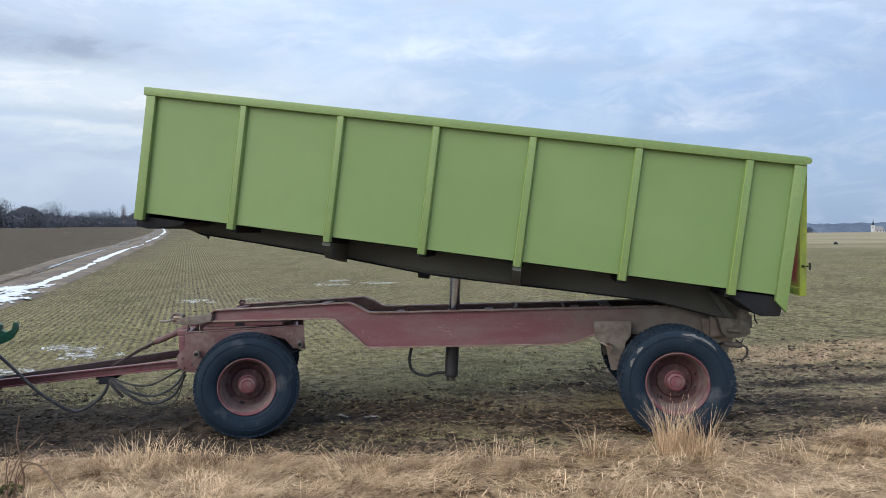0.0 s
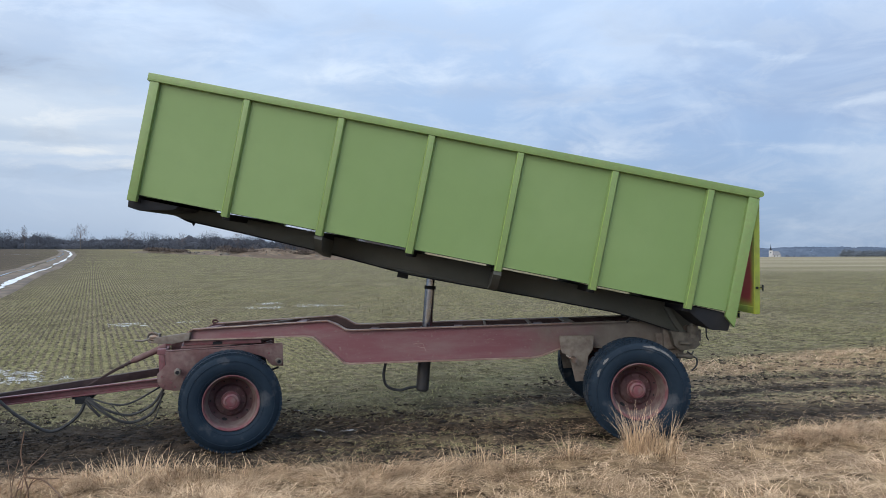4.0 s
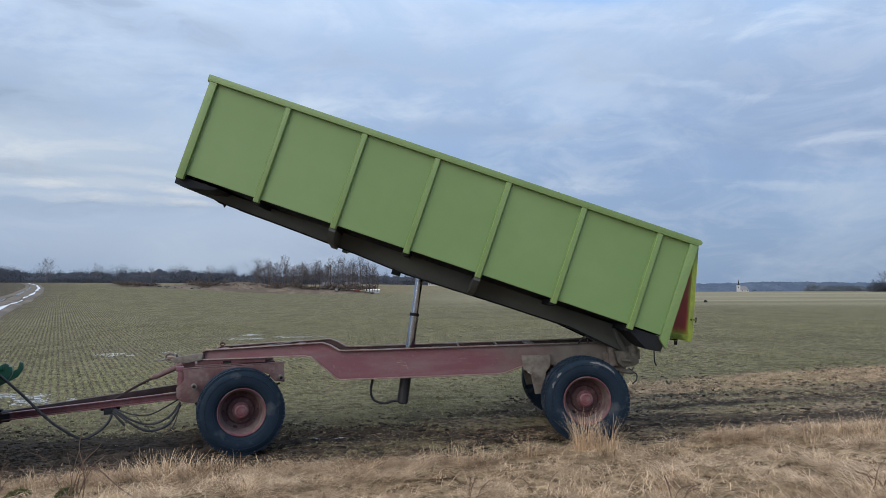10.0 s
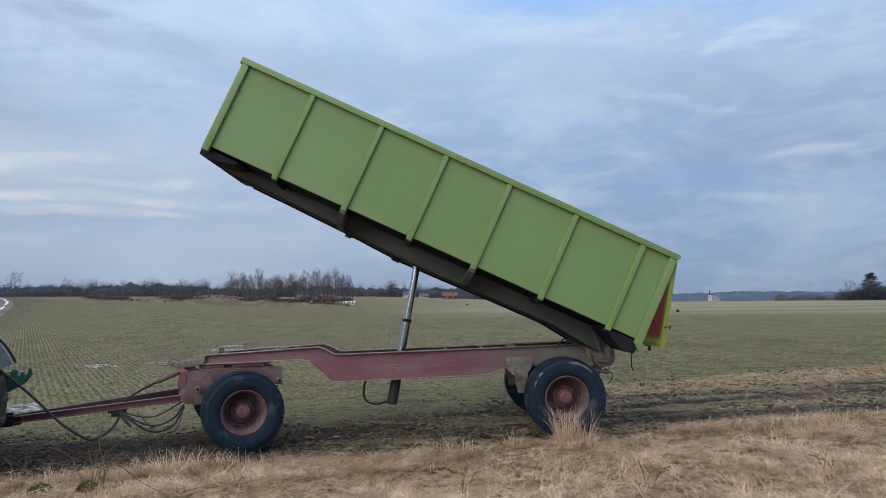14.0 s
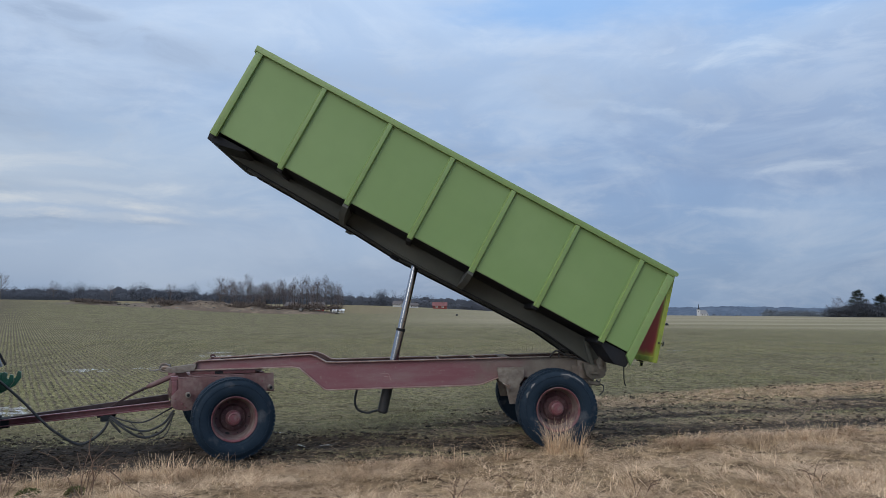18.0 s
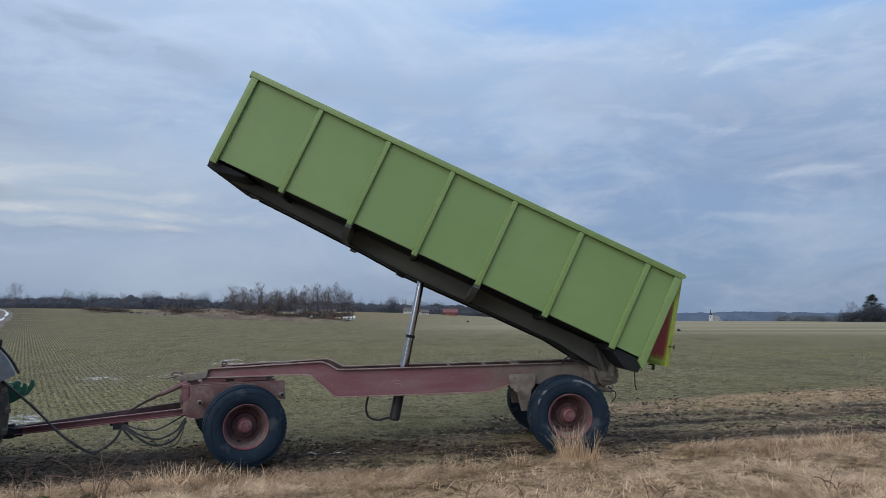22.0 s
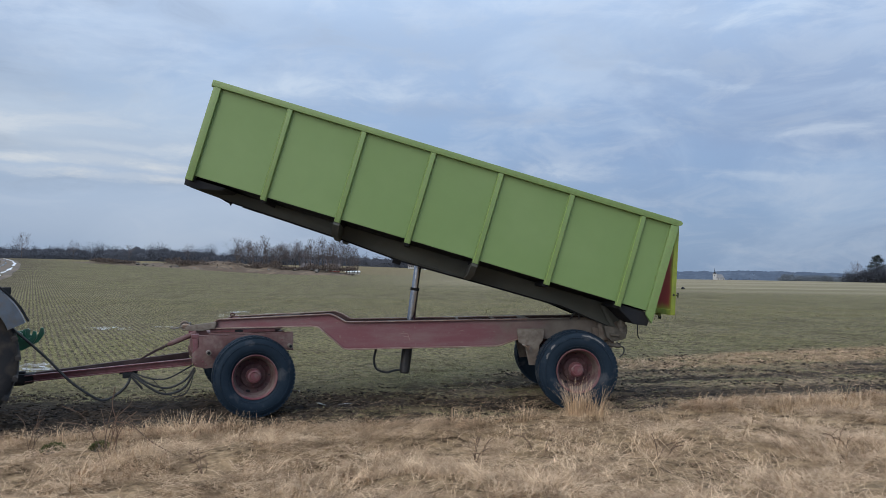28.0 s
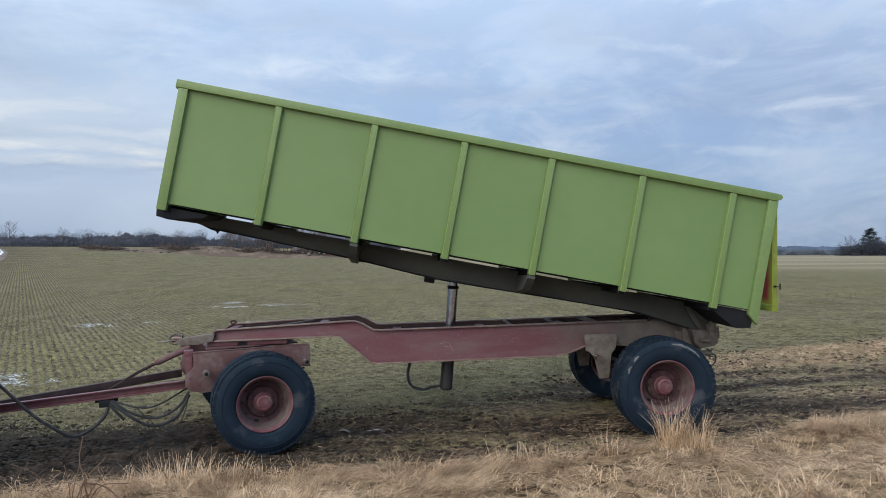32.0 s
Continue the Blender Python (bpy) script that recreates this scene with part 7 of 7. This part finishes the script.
put_trees()
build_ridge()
build_mound()
woods("treeline", -44, -15, 470, 540, 440, 6.0, 13.0, FAR_TREES, "dark leafless and spruce treeline behind the field", 0.07, 4, 0.2, mass=0.68)
woods("treeline", -18, 8.5, 520, 600, 300, 8.5, 13.5, FAR_TREES, "mixed spruce and bare trees behind the houses", 0.42, 9, mass=0.68)
woods("treeline", -80, -35, 430, 480, 260, 12, 20, FAR_TREES, "tall dark leafless treeline beyond the lane", 0.14, 14, 0.2, mass=0.6)
woods("woods", -40, -8, 640, 700, 240, 12, 17, HAZE_WOOD, "woods rising behind the nearer treeline, greyed for haze", 0.4, 51, 0.3, 60)
woods("woods", 4, 42, 1250, 1500, 420, 11, 14, FAR_WOOD, "distant woods before the ridge, haze blue put into their colour", 0.3, 19, 0.5, 60)
woods("woods", 26.9, 31.6, 560, 600, 130, 4.6, 7.2, HAZE_WOOD, "dark grove at the far field edge", 0.2, 24, 0.3, mass=0.6)
woods("woods", 15.0, 18.9, 560, 600, 55, 4.4, 6.4, FAR_TREES, "dark grove left of the church", 0.2, 29, 0.5)
woods("scrub", 23.4, 25.4, 800, 830, 14, 3, 5, FAR_TREES, "bushes by the churchyard", 0.1, 34)
woods("scrub", 31.0, 37, 340, 356, 150, 4.2, 7.8, FAR_TREES, "dark bare scrub under the pines", 0.15, 39, 0.4)
pine(32.75, 348, 10.6, 3, "tall wind-shaped pine above scrub at the field edge")
pine(34.1, 352, 9.0, 8, "tall wind-shaped pine above scrub at the field edge")
build_church()
gable("red_barn", 3.15, 455, 8.6, 5, 1.9, 1.9, -4, FALU, ROOF_TILE, "red timber house with tiled roof beyond the field", windows=2)
gable("white_house", 1.1, 450, 5.0, 4.5, 1.5, 1.3, 10, PALE, ROOF_DARK, "white house with dark roof among trees")
gable("farmhouse", -0.1, 470, 5.5, 5, 1.7, 1.6, -14, PALE, ROOF_DARK, "pale house with tiled roof among trees")
gable("red_cottage", -6.3, 345, 6.5, 5, 2.2, 1.8, 6, FALU, ROOF_DARK, "red cottage half hidden behind the knoll", dz=0.2)
gable("red_cottage", -8.2, 350, 5, 4.5, 2.0, 1.7, -8, FALU, ROOF_DARK, "red cottage half hidden behind the knoll", dz=0.4)
gable("white_shed", -4.75, 322, 5.6, 2.2, 1.0, 0.35, 2, WHITE, WHITE, "long low white shed at the knoll's end", "shed", 0, dz=0.3)


# ---- field stone far out in the crop ----
for _a, _d, _s in ((20.3, 104, 0.24), (4.5, 250, 0.4)):
    _x, _y, _z = spot(_a, _d)
    _bm = bmesh.new()
    bmesh.ops.create_icosphere(_bm, subdivisions=2, radius=_s)
    for _v in _bm.verts:
        _v.co *= 1 + 0.3 * noise.noise(_v.co * 4)
    tagged(part("field_stone", _bm, BLACK, None, "", pose(_x, _y, _z + 0.4 * _s)), "dark stone lying far out in the field", "stone", "stones in the field")


# ---- the tractor's tail ----
def build_tractor():
    m = trailer.matrix_basis @ front
    root = thing("tractor", m @ pose(-3.79, -0.1, 0.0), "green tractor's tail with big muddy rear tyre, hitched to drawbar", "tractor")
    # the tractor stands turned further than the drawbar, about the hitch
    turned = pose(1.0, 0.1, 0, 0, 0, 18) @ pose(-1.0, -0.1, 0)
    WX = 0.0
    for lat in (-0.72, 0.92):
        bm = bmesh.new()
        half = [(0.50, 0.16), (0.60, 0.235), (0.72, 0.25), (0.80, 0.235), (0.835, 0.20), (0.84, 0.0)]
        lathe(bm, [(r, -y) for r, y in half] + [(r, y) for r, y in half[-2::-1]], 64)
        wheel = part("wheel", bm, MUD_RUBBER, root, "muddy tractor tyre with deep lugs", turned @ pose(WX - 0.03, lat, 0.86))
        for k in range(22):
            for s in (-1, 1):
                lug = bmesh.new()
                a = 2 * math.pi * (k + (0.5 if s > 0 else 0)) / 22
                vs = []
                for r in (0.825, 0.885):
                    for y, da in ((s * 0.245, 0.0), (s * -0.02, 0.20)):
                        for t in (-1, 1):
                            b = a + da + t * (0.030 if r < 0.85 else 0.022) / r
                            rr_ = r - (0.03 if abs(y) > 0.1 else 0)
                            vs.append(lug.verts.new((rr_ * math.cos(b), y, rr_ * math.sin(b))))
                for q in ((0, 1, 3, 2), (4, 6, 7, 5), (0, 4, 5, 1), (2, 3, 7, 6), (0, 2, 6, 4), (1, 5, 7, 3)):
                    lug.faces.new([vs[i] for i in q])
                part("lug", lug, MUD_RUBBER, wheel, smooth=0)
        bm = lathe(bmesh.new(), [(0.52, -0.17), (0.49, -0.16), (0.47, -0.05), (0.2, 0.0), (0.0, 0.0)], 40)
        part("rim", bm, FENDER, wheel)
        # fender: a curved shell over the tyre
        bm = bmesh.new()
        arc = [radians(a) for a in range(22, 157, 5)]
        rows = []
        for i, a in enumerate(arc):
            R = 0.99 + 0.02 * math.sin((a - 0.4) * 2)
            pts = [(R - 0.21, lat - 0.33), (R - 0.02, lat - 0.30), (R, lat - 0.26), (R + 0.01, lat), (R, lat + 0.24), (R - 0.02, lat + 0.24), (R - 0.025, lat - 0.25), (R - 0.21, lat - 0.31)]
            rows.append([bm.verts.new((WX + r * math.cos(a), y, 0.86 + r * math.sin(a))) for r, y in pts])
        for A, B in zip(rows, rows[1:]):
            for j in range(len(A)):
                bm.faces.new((A[j], A[(j + 1) % len(A)], B[(j + 1) % len(A)], B[j]))
        bm.faces.new(rows[0]), bm.faces.new(rows[-1])
        fender = part("fender", bm, FENDER, root, "grey-blue plastic fender streaked with mud", pose(-0.045, 0, 0.05) @ turned)
        part("tail_lamp", block(bmesh.new(), WX + 0.69, WX + 0.78, lat - 0.18, lat - 0.06, 1.555, 1.64, 0.012), BLACK, fender)
        part("edge_trim", hose(bmesh.new(), [(WX + 1.01 * math.cos(a), lat - 0.29, 0.86 + 1.01 * math.sin(a)) for a in arc[::2]], 0.014), BLACK, fender)
    bm = rod(bmesh.new(), (WX, -0.6, 0.86), (WX, 0.8, 0.86), 0.12, seg=18)
    block(bm, -0.6, 0.35, -0.12, 0.32, 0.62, 1.15, 0.04)
    part("rear_axle", bm, TRACTOR_GREEN, root, "", turned)
    bm = block(bmesh.new(), -0.75, 0.02, -0.34, 0.54, 1.60, 1.98, 0.05)
    block(bm, -0.10, 0.04, -0.36, -0.26, 1.2, 2.6, 0.02)
    block(bm, -0.10, 0.04, 0.46, 0.56, 1.2, 2.6, 0.02)
    part("cab", bm, TRACTOR_GREEN, root, "", turned)
    # lower links with catch hooks
    for lat in (-0.22, 0.42):
        bm = prism(bmesh.new(), [(0.300, 0.790), (0.770, 0.850), (0.950, 0.890), (1.100, 0.880), (1.200, 0.930), (1.265, 1.030), (1.260, 1.110), (1.225, 1.120), (1.200, 1.035), (1.140, 1.010), (1.095, 1.035),
                                 (1.105, 1.090), (1.070, 1.115), (1.020, 1.100), (0.990, 1.035), (0.850, 1.000), (0.550, 0.980), (0.300, 0.950)], lat - 0.03, lat + 0.03, 0.006)
        link = part("lower_link", bm, TRACTOR_GREEN, root, "dark green lower link with open catch hook", pose(-0.04, 0, 0.01))
        part("latch", block(bmesh.new(), 0.93, 1.05, lat - 0.05, lat + 0.05, 1.03, 1.085, 0.008), TRACTOR_GREEN, link)
        part("lift_rod", rod(bmesh.new(), (0.60, lat, 0.88), (0.15, lat + 0.05, 1.42), 0.02, seg=10), BLACK, link)
    part("drawbar_clevis", block(bmesh.new(), 0.25, 1.05, 0.03, 0.17, 0.42, 0.55, 0.012), BLACK, root)


build_tractor()


# ---- what moves ----
def tilt_at(t):
    for (a, p), (b, q) in zip(TILT, TILT[1:]):
        if t <= b:
            return p + (q - p) * (t - a) / (b - a)
    return TILT[-1][1]


def motions():
    """The body tips about its hinge; gate and strap hang from it; the cylinder swings and its piston follows."""
    walk(body, [(t, pose(*HINGE, 0, a)) for t, a in TILT])
    swung = [min(0.97 * (a - LEAN), 12.6 + 0.14 * (a - LEAN - 12), 14.7) for _, a in TILT]
    walk(gate, [(t, pose(REAR_X + 0.005, 0, 1.485, 0, -g)) for (t, _), g in zip(TILT, swung)])
    # the cord hangs plumb from the lower edge of the gate
    walk(strap, [(t, pose(REAR_X + 0.02 + 0.92 * math.sin(radians(g)), 0.5, 1.485 - 0.92 * math.cos(radians(g)), 0, LEAN - a)) for (t, a), g in zip(TILT, swung)])
    foot, head = Vector((1.953, 0, 0.79)), Vector((-2.87, 0, 0.06))
    swing, slide = [], []
    for k in range(65):
        t = k / 2
        top = Vector(HINGE) + Matrix.Rotation(radians(tilt_at(t)), 3, "Y") @ head
        d = top - foot
        swing.append((t, pose(*foot, 0, math.degrees(math.atan2(d.x, d.z)))))
        slide.append((t, pose(0, 0, d.length)))
    walk(cylinder, swing)
    walk(piston, slide)


motions()
